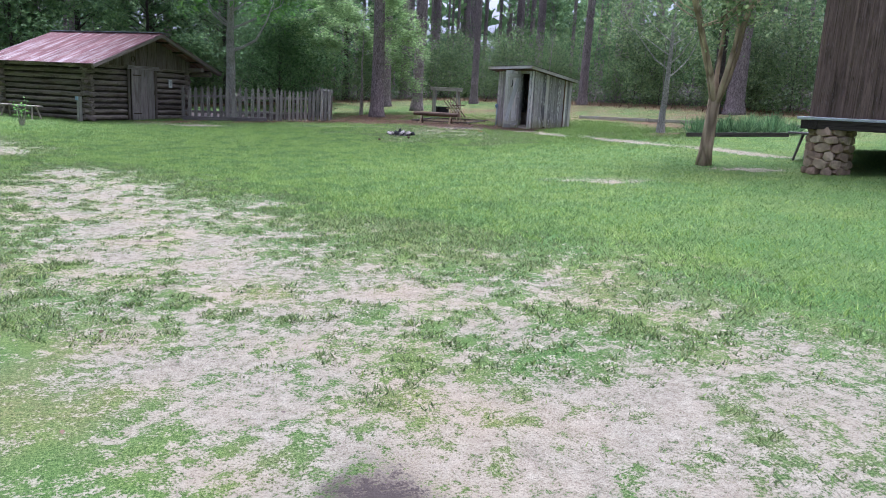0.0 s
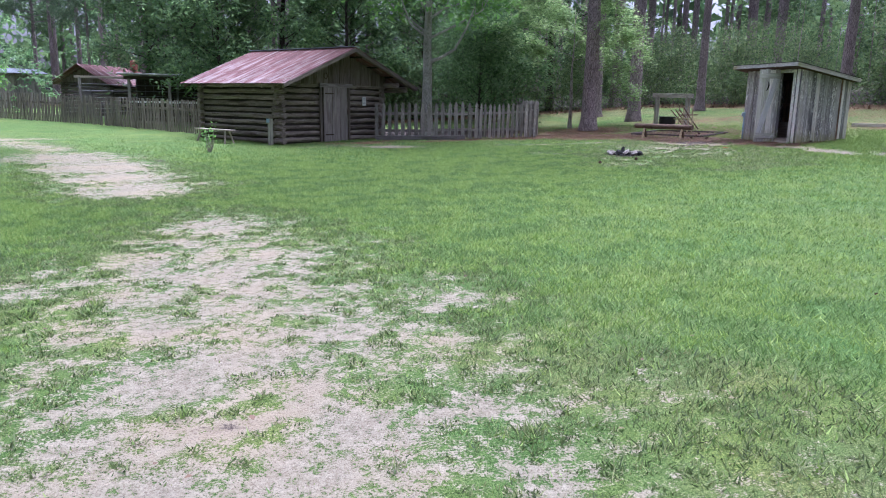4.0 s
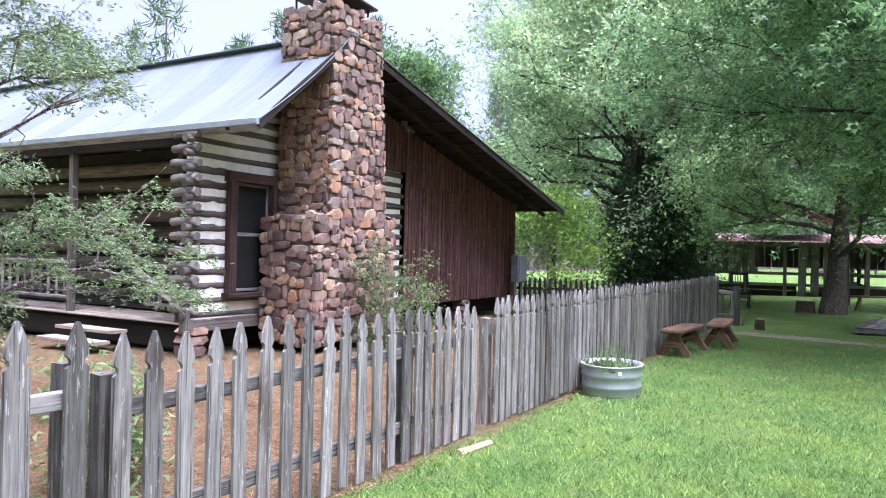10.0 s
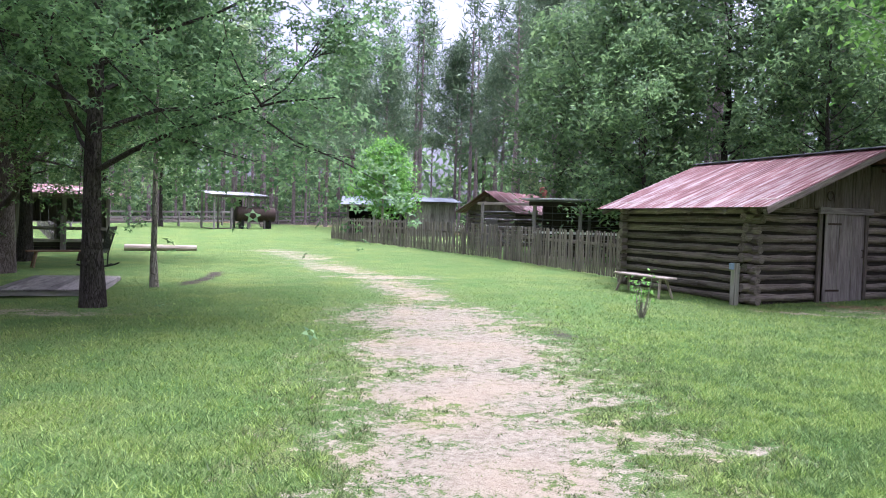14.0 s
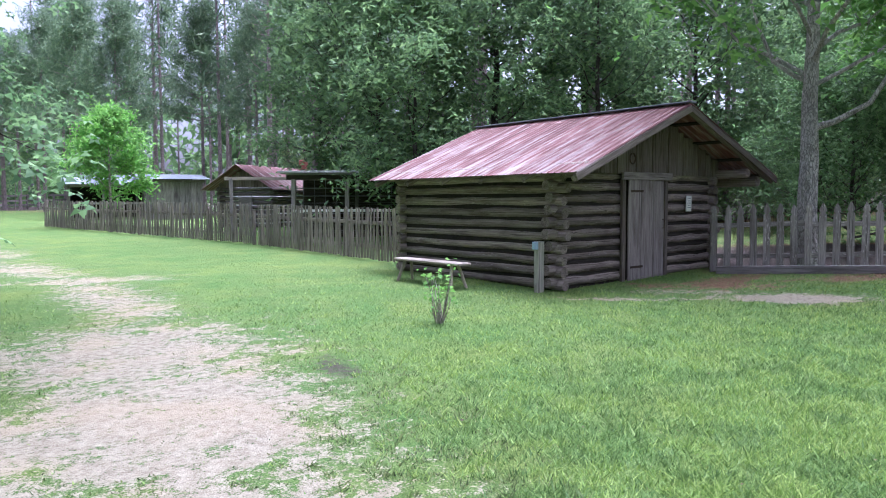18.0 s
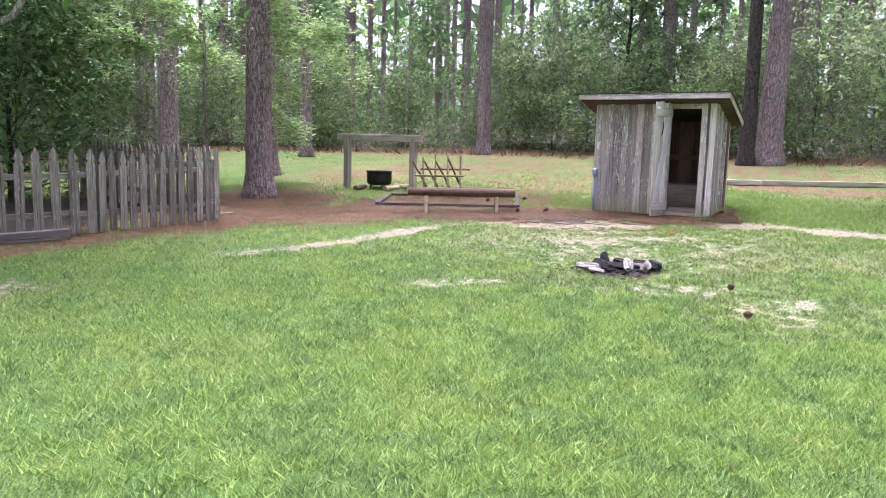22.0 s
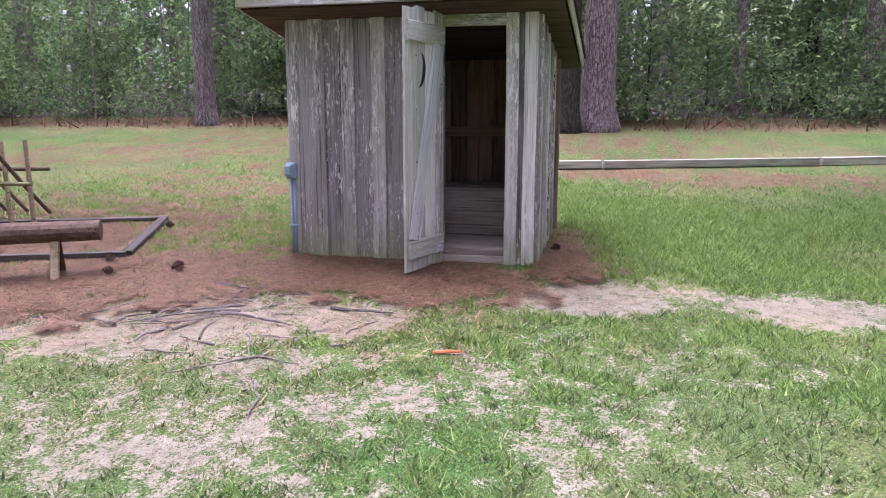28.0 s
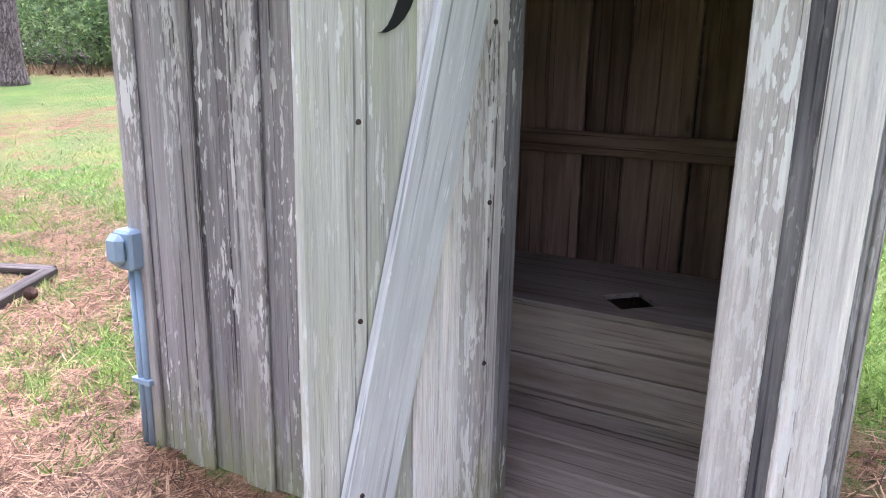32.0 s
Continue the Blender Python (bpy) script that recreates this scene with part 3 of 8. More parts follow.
def ground_material():
    k = Nodes("lawn_and_sand")
    v = k.coords(shift=False)
    at = lambda nm: k.n("Attribute", out=2, props={"attribute_name": nm})
    n1, n2, n3 = k.noise(v, 1.1, 5), k.noise(v, 14, 5, 0.65), k.noise(v, 70, 4, 0.7)
    blade = k.noise(v, 190, 3, 0.7)
    half = lambda a, b, t=0.5: k.math("ADD", k.math("MULTIPLY", a, t), k.math("MULTIPLY", b, 1 - t))
    # mown turf, and thatch darkened for the shade between the blades
    turf = k.n("ValToRGB", props={"ramp": [(0.38, (0.03, 0.058, 0.014)), (0.5, (0.1, 0.17, 0.042)), (0.6, (0.205, 0.28, 0.092))]}, Fac=half(n3, blade, 0.55))
    thatch = k.n("ValToRGB", props={"ramp": [(0.38, (0.022, 0.046, 0.012)), (0.5, (0.09, 0.16, 0.035)), (0.62, (0.21, 0.29, 0.085))]}, Fac=half(n3, blade, 0.4))
    g = k.mix(at("thatch"), turf, thatch)
    thin = k.n("ValToRGB", props={"ramp": [(0.38, (0.05, 0.055, 0.022)), (0.5, (0.15, 0.158, 0.062)), (0.62, (0.32, 0.31, 0.155))]}, Fac=half(n3, blade, 0.5))
    g = k.mix(k.math("MULTIPLY", at("worn"), k.n("MapRange", Value=n2, **{"From Min": 0.35, "From Max": 0.6, "To Min": 0.35, "To Max": 0.95})), g, thin)
    tone = k.n("ValToRGB", props={"ramp": [(0.35, (0.78, 0.92, 0.85)), (0.5, (1, 1, 1)), (0.65, (1.25, 1.12, 1.0))]}, Fac=n1)
    g = k.mix(1.0, g, tone, "MULTIPLY")
    # sand with coarse grains, crumbs of bark and dark litter
    s = k.n("ValToRGB", props={"ramp": [(0.34, (0.12, 0.10, 0.071)), (0.47, (0.26, 0.229, 0.16)), (0.66, (0.405, 0.37, 0.27))]}, Fac=half(n2, n3, 0.55))
    s = k.mix(k.n("ValToRGB", props={"ramp": [(0.46, 0.0), (0.64, 0.6)]}, Fac=n1), s, (0.35, 0.285, 0.19))
    crumb = k.n("ValToRGB", props={"ramp": [(0.59, 0.0), (0.64, 0.5)]}, Fac=k.noise(k.coords((1, 1, 1), shift=False), 95, 2, 0.5))
    s = k.mix(crumb, s, (0.10, 0.075, 0.055))
    edge = lambda m, w: k.n("MapRange", Value=k.math("ADD", m, k.math("MULTIPLY", k.math("SUBTRACT", half(n2, n3), 0.5), w)), **{"From Min": 0.42, "From Max": 0.58})
    st = k.n("ValToRGB", props={"ramp": [(0.4, (0.046, 0.026, 0.014)), (0.5, (0.172, 0.103, 0.058)), (0.6, (0.345, 0.235, 0.145))]}, Fac=half(half(blade, n3), n2, 0.7))
    st = k.mix(k.n("ValToRGB", props={"ramp": [(0.5, 0.0), (0.66, 0.7)]}, Fac=k.noise(v, 3.1, 4, 0.6)), st, k.mix(n3, (0.09, 0.085, 0.035), (0.25, 0.235, 0.12)))
    col = k.mix(edge(at("sand"), 3.4), g, s)
    col = k.mix(edge(at("straw"), 2.6), col, st)
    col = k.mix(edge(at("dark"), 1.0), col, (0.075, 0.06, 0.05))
    return k.done(col, 0.95, k.math("ADD", k.math("MULTIPLY", n3, 0.7), k.math("ADD", n2, k.math("MULTIPLY", blade, 0.5))), 0.8, 0.04, spec=0.1)


M_GROUND = ground_material()


# ---- ground ----
def spans(fine0, fine1, step, far):
    """Grid lines: even inside, growing outside."""
    mid = np.arange(fine0, fine1 + step / 2, step)
    out, d = [], step
    while sum(out) < far:
        d *= 1.16
        out.append(d)
    out = np.cumsum(out)
    return np.concatenate([(fine0 - out)[::-1], mid, fine1 + out])


PATCHES_SOUTH = [  # sand worn into the lawn: x, y, half length, half width, turn, strength
    (1.4, 2.2, 1.9, 1.2, 10, 0.56), (2.7, 2.3, 1.6, 1.2, 20, 0.46), (1.5, 4.3, 2.2, 1.6, 100, 0.47), (2.9, 4.4, 1.2, 1.5, 0, 0.36), (0.3, 3.9, 0.6, 0.5, 0, 0.6), (0.6, 3.3, 0.7, 0.5, 30, 0.55),
    (0.5, 6.4, 2.0, 1.4, 100, 0.5), (0.2, 8.6, 2.0, 1.3, 100, 0.51), (-0.3, 10.6, 1.9, 1.2, 95, 0.52), (-0.6, 12.8, 1.0, 0.8, 100, 0.52),
    (1.5, 9.2, 0.9, 0.5, 60, 0.4), (-1.6, 10.2, 0.6, 1.0, 0, 0.36), (3.0, 4.2, 1.4, 0.8, 60, 0.3)]
PATCHES_MID = [
    (-2.6, 16.6, 1.2, 0.95, 120, 0.66), (-3.2, 18.3, 1.3, 1.1, 115, 0.64), (-4.2, 20.3, 1.6, 1.15, 115, 0.7), (-5.4, 22.3, 1.6, 1.2, 125, 0.68), (-1.4, 17.3, 0.5, 0.3, 0, 0.5),
    (-7.6, 26.0, 2.3, 0.6, 130, 0.55), (-9.2, 28.2, 1.3, 0.5, 20, 0.6), (-11.8, 30.2, 2.2, 0.7, 140, 0.55), (-15.5, 34.0, 4.0, 0.8, 135, 0.5)]
PATCHES_NORTH = [
    (2.45, 25.62, 0.8, 0.36, -10, 0.95), (1.2, 26.45, 0.8, 0.25, -14, 0.5), (0.1, 25.85, 0.7, 0.13, -8, 0.6), (1.3, 25.75, 0.6, 0.15, 0, 0.5), (8.6, 24.85, 0.85, 0.22, -8, 0.75),
    (7.2, 25.05, 0.9, 0.2, -10, 0.68), (6.2, 25.3, 0.5, 0.15, -10, 0.5), (10.8, 23.3, 1.15, 0.6, -65, 0.68), (11.2, 22.4, 0.6, 0.35, -60, 0.64), (10.45, 22.2, 0.6, 0.3, -60, 0.45), (12.0, 20.8, 0.6, 0.2, -68, 0.75),
    (12.3, 20.5, 0.45, 0.25, -80, 0.62), (12.12, 21.1, 0.4, 0.28, -50, 0.8), (12.2, 21.85, 0.4, 0.25, -70, 0.55), (12.3, 19.3, 0.7, 0.28, -85, 0.78)]
PATCHES_EAST = [
    (9.6, 21.6, 2.2, 1.6, -60, 0.31), (10.3, 20.6, 0.6, 0.3, -40, 0.4), (10.3, 21.4, 0.5, 0.3, -60, 0.38), (9.5, 22.2, 0.9, 0.4, -70, 0.4), (7.6, 20.2, 0.7, 0.3, -50, 0.4),
    (7.4, 19.3, 0.8, 0.5, 0, 0.38), (6.4, 22.3, 0.6, 0.2, -45, 0.42), (13.0, 16.6, 2.0, 0.3, -82, 0.62), (13.4, 13.2, 1.8, 0.3, -88, 0.66),
    (7.5, 10.2, 0.7, 0.3, -30, 0.48), (11.2, 10.4, 0.7, 0.3, -40, 0.6), (-13.1, 19.25, 1.9, 0.33, 28, 0.62), (-10.9, 20.0, 1.0, 0.25, 20, 0.48), (9.8, 21.9, 0.9, 0.5, 0, 0.4)]
STRAW = [
    (7.6, 28.0, 1.6, 0.7, 10, 0.8), (5.2, 27.6, 2.2, 0.4, 5, 0.6), (9.9, 29.4, 1.9, 1.3, 40, 0.75), (11.2, 26.2, 1.6, 1.2, 100, 0.7), (9.6, 26.9, 2.4, 0.9, -32, 0.85), (11.0, 24.9, 0.9, 0.6, -40, 0.8),
    (11.7, 24.0, 0.65, 0.5, 80, 0.75), (12.2, 22.75, 0.95, 0.42, -83, 0.85), (5.2, 31.2, 3.0, 2.3, 0, 1.0), (1.6, 27.0, 1.0, 0.35, -14, 0.62), (15.4, 18.0, 1.0, 0.5, 0, 0.5), (11.95, 26.25, 1.25, 0.75, -62, 1.0), (12.75, 21.2, 0.3, 0.25, 0, 0.55), (2.2, 27.6, 1.3, 0.35, 43, 0.65),
    (14.3, 25.6, 1.2, 1.0, 0, 0.44), (16.5, 26.0, 2.0, 2.5, 0, 0.38), (14.0, 27.5, 2.0, 1.4, 0, 0.38), (19.5, 20.0, 1.6, 5.0, 10, 0.36), (17.5, 21.5, 0.8, 5.0, 0, 0.62), (15.2, 24.0, 0.9, 2.2, 0, 0.42), (13.2, 25.0, 1.0, 0.8, 0, 0.52), (18.5, 29.0, 3.4, 4.0, 0, 0.41), (15.2, 26.6, 2.0, 1.6, 20, 0.44), (21.0, 22.2, 2.4, 3.5, 0, 0.42), (15.0, 31.0, 2.4, 1.6, 0, 0.5), (17.0, 24.5, 2.0, 2.4, 0, 0.38), (12.3, 22.0, 0.55, 0.45, -83, 0.85), (13.2, 21.35, 0.8, 0.25, 7, 0.7)]
# darkened ground: ash at the fire, soil and painted shade behind the garden fence
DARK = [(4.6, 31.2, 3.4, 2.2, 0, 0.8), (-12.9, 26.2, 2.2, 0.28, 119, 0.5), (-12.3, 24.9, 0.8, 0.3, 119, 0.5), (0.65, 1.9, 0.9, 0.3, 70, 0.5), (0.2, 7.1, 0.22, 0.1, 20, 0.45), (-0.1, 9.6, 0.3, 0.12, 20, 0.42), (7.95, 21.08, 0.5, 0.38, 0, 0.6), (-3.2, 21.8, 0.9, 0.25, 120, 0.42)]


def patch_sum(x, y, patches):
    total = np.zeros_like(x)
    for px, py, a, b, turn, s in patches:
        c, sn = math.cos(radians(turn)), math.sin(radians(turn))
        u, w = ((x - px) * c + (y - py) * sn) / a, (-(x - px) * sn + (y - py) * c) / b
        total = np.maximum(total, s * 1.25 * np.exp(-0.55 * (u * u + w * w) ** 1.3))
    return total


def yard_side(x, y):
    """Positive inside the fenced house yard, in metres from the picket fence."""
    return (-6.75 - x) * 0.695 + (10.55 - y) * 0.719


def woods_edge(x, y):
    """Positive under the trees, in metres."""
    east = x - np.interp(y, [-30, 0, 15, 25, 35, 44, 60], [30, 27, 24.5, 23.5, 21, 17.5, 14])
    north = y - np.interp(x, [-60, -30, -12, -5, 3, 10, 18], [78, 70, 53, 43.5, 39, 43, 42])
    return np.maximum(np.maximum(east, north), np.maximum(-y - 22, -x - 62))


WALKED = [(0.0, 0.0), (0.8, 4.3), (-0.2, 8.0), (-1.0, 11.0), (-1.8, 15.0), (-1.5, 17.0), (1.0, 18.3), (4.0, 19.5), (7.5, 20.3), (11.3, 21.5)]


def way_distance(x, y):
    """Metres from the worn way through the lawn, along which the blades are strewn."""
    best = np.full(np.shape(x), 1e9)
    for (ax, ay), (bx, by) in zip(WALKED[:-1], WALKED[1:]):
        dx, dy = bx - ax, by - ay
        t = np.clip(((x - ax) * dx + (y - ay) * dy) / (dx * dx + dy * dy), 0, 1)
        best = np.minimum(best, np.hypot(x - ax - t * dx, y - ay - t * dy))
    return best


def masks(x, y):
    brk = fbm(x * 2.3, y * 2.3, 5) - 0.5
    fine = fbm(x * 8 + 50, y * 8 + 50, 5) - 0.5
    sand = patch_sum(x, y, PATCHES_SOUTH + PATCHES_MID + PATCHES_NORTH + PATCHES_EAST)
    sand = np.where(sand > 0.04, sand + 0.26 * brk + 1.25 * fine, sand)
    straw = patch_sum(x, y, STRAW)
    straw = np.where(straw > 0.04, straw * 0.94 + 0.55 * brk + 1.0 * fine, straw)
    way = (x + 6.75) * -0.719 + (y - 10.55) * 0.695
    yard = smooth(yard_side(x, y), -0.4, 0.1) * (yard_side(x, y) < 14) * smooth(way, -7.0, -6.4) * (way < 13)
    straw = np.maximum(straw, yard * (0.75 + 0.6 * brk))
    straw = np.maximum(straw, smooth(woods_edge(x, y), -3.0, 1.0) * (0.75 + 0.9 * brk))
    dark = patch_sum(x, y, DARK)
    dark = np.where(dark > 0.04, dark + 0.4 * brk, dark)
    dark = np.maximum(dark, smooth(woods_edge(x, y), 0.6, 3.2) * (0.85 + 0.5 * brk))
    return np.clip(sand, 0, 1), np.clip(straw, 0, 1), np.clip(dark, 0, 1)


def southern(x, y):
    """The trodden corner of the lawn about the start of the worn way."""
    return (1 - smooth(y, 4, 11)) * (1 - smooth(x, 2.5, 5.5))


def worn_lawn(x, y):
    """Thin, yellowed turf: in patches over the lawn, most of it towards the outhouse and the woods."""
    n = fbm(x * 0.8 + 31, y * 0.8 + 4, 5)
    south = southern(x, y)
    return smooth(n, 0.46, 0.62) * np.clip(0.12 + 0.65 * smooth(x, 4.5, 9.5) * smooth(y, 15, 19) + 0.4 * south, 0, 1) + 0.3 * south * smooth(n, 0.3, 0.6) + 0.75 * smooth(woods_edge(x, y), -10, -2) * smooth(x, 2, 8) * smooth(n, 0.25, 0.5)


def build_ground():
    xs, ys = spans(-12.5, 15.5, 0.14, 900), spans(-1.0, 31.0, 0.14, 900)
    gx, gy = np.meshgrid(xs, ys, indexing="ij")
    near = np.exp(-((np.maximum(np.abs(gx) - 25, 0)) / 20) ** 2)
    z = ground_z(gx, gy) + 0.05 * (fbm(gx * 0.5, gy * 0.5, 3) - 0.5) * near + 0.018 * (fbm(gx * 4, gy * 4, 3) - 0.5) * near
    sand, straw, dark = masks(gx, gy)
    z -= 0.02 * smooth(sand, 0.3, 0.7)
    nx, ny = gx.shape
    i = np.arange(nx * ny).reshape(nx, ny)
    quads = np.stack([i[:-1, :-1], i[1:, :-1], i[1:, 1:], i[:-1, 1:]], -1).reshape(-1, 4)
    me = bpy.data.meshes.new("ground")
    me.vertices.add(nx * ny)
    me.vertices.foreach_set("co", np.stack([gx, gy, z], -1).astype(np.float32).ravel())
    me.loops.add(quads.size)
    me.loops.foreach_set("vertex_index", quads.astype(np.int32).ravel())
    me.polygons.add(len(quads))
    me.polygons.foreach_set("loop_start", np.arange(0, quads.size, 4, dtype=np.int32))
    me.update(calc_edges=True)
    me.shade_smooth()
    thatch = np.exp(-(way_distance(gx, gy) / 4.2) ** 2)
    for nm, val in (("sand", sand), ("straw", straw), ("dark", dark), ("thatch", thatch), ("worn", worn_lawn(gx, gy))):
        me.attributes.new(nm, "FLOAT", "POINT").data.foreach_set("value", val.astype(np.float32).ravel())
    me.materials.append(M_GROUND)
    return tagged(new("ground", me), "lawn of mown grass with worn sandy patches and pine straw", "ground", kind="structure")


build_ground()

# ---- outhouse ----
def outhouse():
    w, d, hf, hb = 2.07, 1.62, 1.95, 1.66
    o = thing("outhouse", "weathered grey board outhouse with its narrow door standing open", "outhouse", pose(12.54, 23.51, 0.70, 0, 0, -83.1))
    rng = random.Random(3)
    x0, x1 = 1.35, 1.82

    def siding(a, b, face, h):
        """Boards whose joints are covered by broad battens; face gives a point and the outward way for a place along the wall."""
        n = max(1, round((b - a) / 0.26))
        bw = (b - a) / n
        for i in range(n):
            p, out = face(a + bw * (i + 0.5))
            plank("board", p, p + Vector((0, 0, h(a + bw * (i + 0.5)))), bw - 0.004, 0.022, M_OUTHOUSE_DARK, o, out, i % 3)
        for i in range(n + 1):
            wd = rng.uniform(0.105, 0.135) * (0.8 if i in (0, n) else 1)
            x = min(max(a + bw * i, a + wd / 2), b - wd / 2)
            q, out = face(x)
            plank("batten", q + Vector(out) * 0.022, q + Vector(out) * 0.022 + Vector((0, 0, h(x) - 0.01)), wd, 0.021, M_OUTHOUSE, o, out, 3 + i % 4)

    front = lambda x: (Vector((x, 0, rng.uniform(-0.03, 0.02))), (0, -1, 0))
    siding(0.032, x0 - 0.02, front, lambda x: hf + 0.05)
    siding(x1 + 0.01, w, front, lambda x: hf + 0.05)
    right = lambda y: (Vector((w, y, rng.uniform(-0.02, 0.02) + 0.04)), (1, 0, 0))
    left = lambda y: (Vector((0.032, y, rng.uniform(-0.02, 0.02) + 0.04)), (-1, 0, 0))
    slope = lambda y: hf + 0.03 + (hb - hf) * y / d
    siding(0.02, d, right, slope)
    siding(0.02, d, left, slope)
    siding(0, w, lambda x: (Vector((x, d, 0.05)), (0, 1, 0)), lambda x: hb + 0.0)
    # frame, lintel, inner lining
    plank("lintel", (x0 - 0.05, 0.0, hf + 0.0), (x1 + 0.05, 0.0, hf + 0.0), 0.15, 0.05, M_OUTHOUSE, o, (0, -1, 0))
    for x in (0.06, w - 0.06, x0 - 0.05, x1 + 0.05):
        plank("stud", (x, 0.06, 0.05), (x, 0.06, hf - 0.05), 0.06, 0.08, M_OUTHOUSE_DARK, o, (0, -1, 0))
    x, i = 0.03, 0
    while x < w - 0.05:
        bw = rng.choice((0.12, 0.14, 0.16))
        plank("lining_board", (x + bw / 2, 1.30, 0.1), (x + bw / 2, 1.30, hb + 0.08), bw - 0.005, 0.02, M_INSIDE, o, (0, -1, 0), i % 3)
        x, i = x + bw, i + 1
    plank("back_rail", (0.03, 1.265, 1.06), (w - 0.03, 1.265, 1.06), 0.09, 0.04, M_INSIDE, o, (0, -1, 0))
    for k in range(4):
        plank("floor_board", (0.05, 0.12 + 0.17 * k, 0.145), (w - 0.05, 0.12 + 0.17 * k, 0.145), 0.166, 0.03, M_BENCHWOOD, o, (0, 0, 1), k % 3)
    plank("sill", (x0 - 0.1, 0.015, 0.075), (x1 + 0.08, 0.015, 0.075), 0.06, 0.06, M_BENCHWOOD, o, (0, 0, 1))
    plank("sill_step", (x0 - 0.1, 0.03, 0.13), (x1 + 0.08, 0.03, 0.13), 0.05, 0.05, M_BENCHWOOD, o, (0, 0, 1), 1)
    for k, (z, bh) in enumerate(((0.193, 0.056), (0.297, 0.146), (0.467, 0.188))):
        plank("bench_front_board", (0.04, 0.70, z), (w - 0.04, 0.70, z), bh, 0.025, M_BENCHWOOD, o, (0, -1, 0), k)
    # seat with a lozenge-shaped hole
    y0, y1, hx, hy, ax, ay = 0.675, 1.29, 1.44, 0.855, 0.106, 0.112
    s, z, th = Shape(), 0.562, 0.018
    rim = [(hx + math.cos(a) / (abs(math.cos(a)) / ax + abs(math.sin(a)) / ay), hy + math.sin(a) / (abs(math.cos(a)) / ax + abs(math.sin(a)) / ay)) for a in [2 * math.pi * k / 12 for k in range(12)]]
    outer = []
    for k in range(12):
        a = 2 * math.pi * k / 12
        c, sn = math.cos(a), math.sin(a)
        t = min((w - 0.04 - hx if c > 0 else hx - 0.04) / abs(c) if abs(c) > 1e-6 else 1e9, (y1 - hy if sn > 0 else hy - y0) / abs(sn) if abs(sn) > 1e-6 else 1e9)
        outer.append((hx + t * c, hy + t * sn))
    vs = [(x, y, zz) for zz in (z, z + th) for x, y in rim + outer]
    fs = []
    for k in range(12):
        j = (k + 1) % 12
        fs += [(24 + k, 36 + k, 36 + j, 24 + j), (j, 12 + j, 12 + k, k), (k, 24 + k, 24 + j, j), (12 + j, 36 + j, 36 + k, 12 + k)]
    part("seat_board", s.add(vs, fs).mesh("seat_board", M_BENCHWOOD), o, None, "worn grey seat board with a lozenge-shaped hole")
    for a, b in ((0.04, 0.9), (1.9, w - 0.04)):
        plank("seat_end_board", (a, (y0 + y1) / 2, z + th / 2 - 0.004), (b, (y0 + y1) / 2, z + th / 2 - 0.004), y1 - y0, th, M_BENCHWOOD, o)
    # roof
    tilt = math.atan2(hb - hf, d)
    rw, rd = w + 0.46, d + 0.42
    rm = Matrix.Translation((w / 2, d / 2 - 0.12, (hf + hb) / 2 + 0.085)) @ Matrix.Rotation(tilt, 4, "X")
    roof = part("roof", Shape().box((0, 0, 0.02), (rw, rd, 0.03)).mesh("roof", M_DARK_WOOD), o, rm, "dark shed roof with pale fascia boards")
    plank("fascia", (-rw / 2, -rd / 2 - 0.012, 0.0), (rw / 2, -rd / 2 - 0.012, 0.0), 0.10, 0.022, M_OUTHOUSE, roof, (0, -1, 0))
    for sx in (-1, 1):
        plank("fascia", (sx * rw / 2, -rd / 2, 0.0), (sx * rw / 2, rd / 2, 0.0), 0.10, 0.022, M_OUTHOUSE, roof, (sx, 0, 0))
    part("roofing_felt", Shape().box((0, -0.01, 0.048), (rw + 0.06, rd + 0.06, 0.012)).mesh("roofing_felt", M_FELT), roof, None, "black roofing felt turned over the roof's edge")
    for k in range(4):
        plank("rafter", (-w / 2 + 0.05 + k * (w - 0.1) / 3, -rd / 2 + 0.03, -0.03), (-w / 2 + 0.05 + k * (w - 0.1) / 3, rd / 2 - 0.03, -0.03), 0.05, 0.05, M_INSIDE, roof)
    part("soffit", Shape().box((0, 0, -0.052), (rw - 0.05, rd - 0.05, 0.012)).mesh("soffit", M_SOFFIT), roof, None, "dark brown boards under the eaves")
    return o


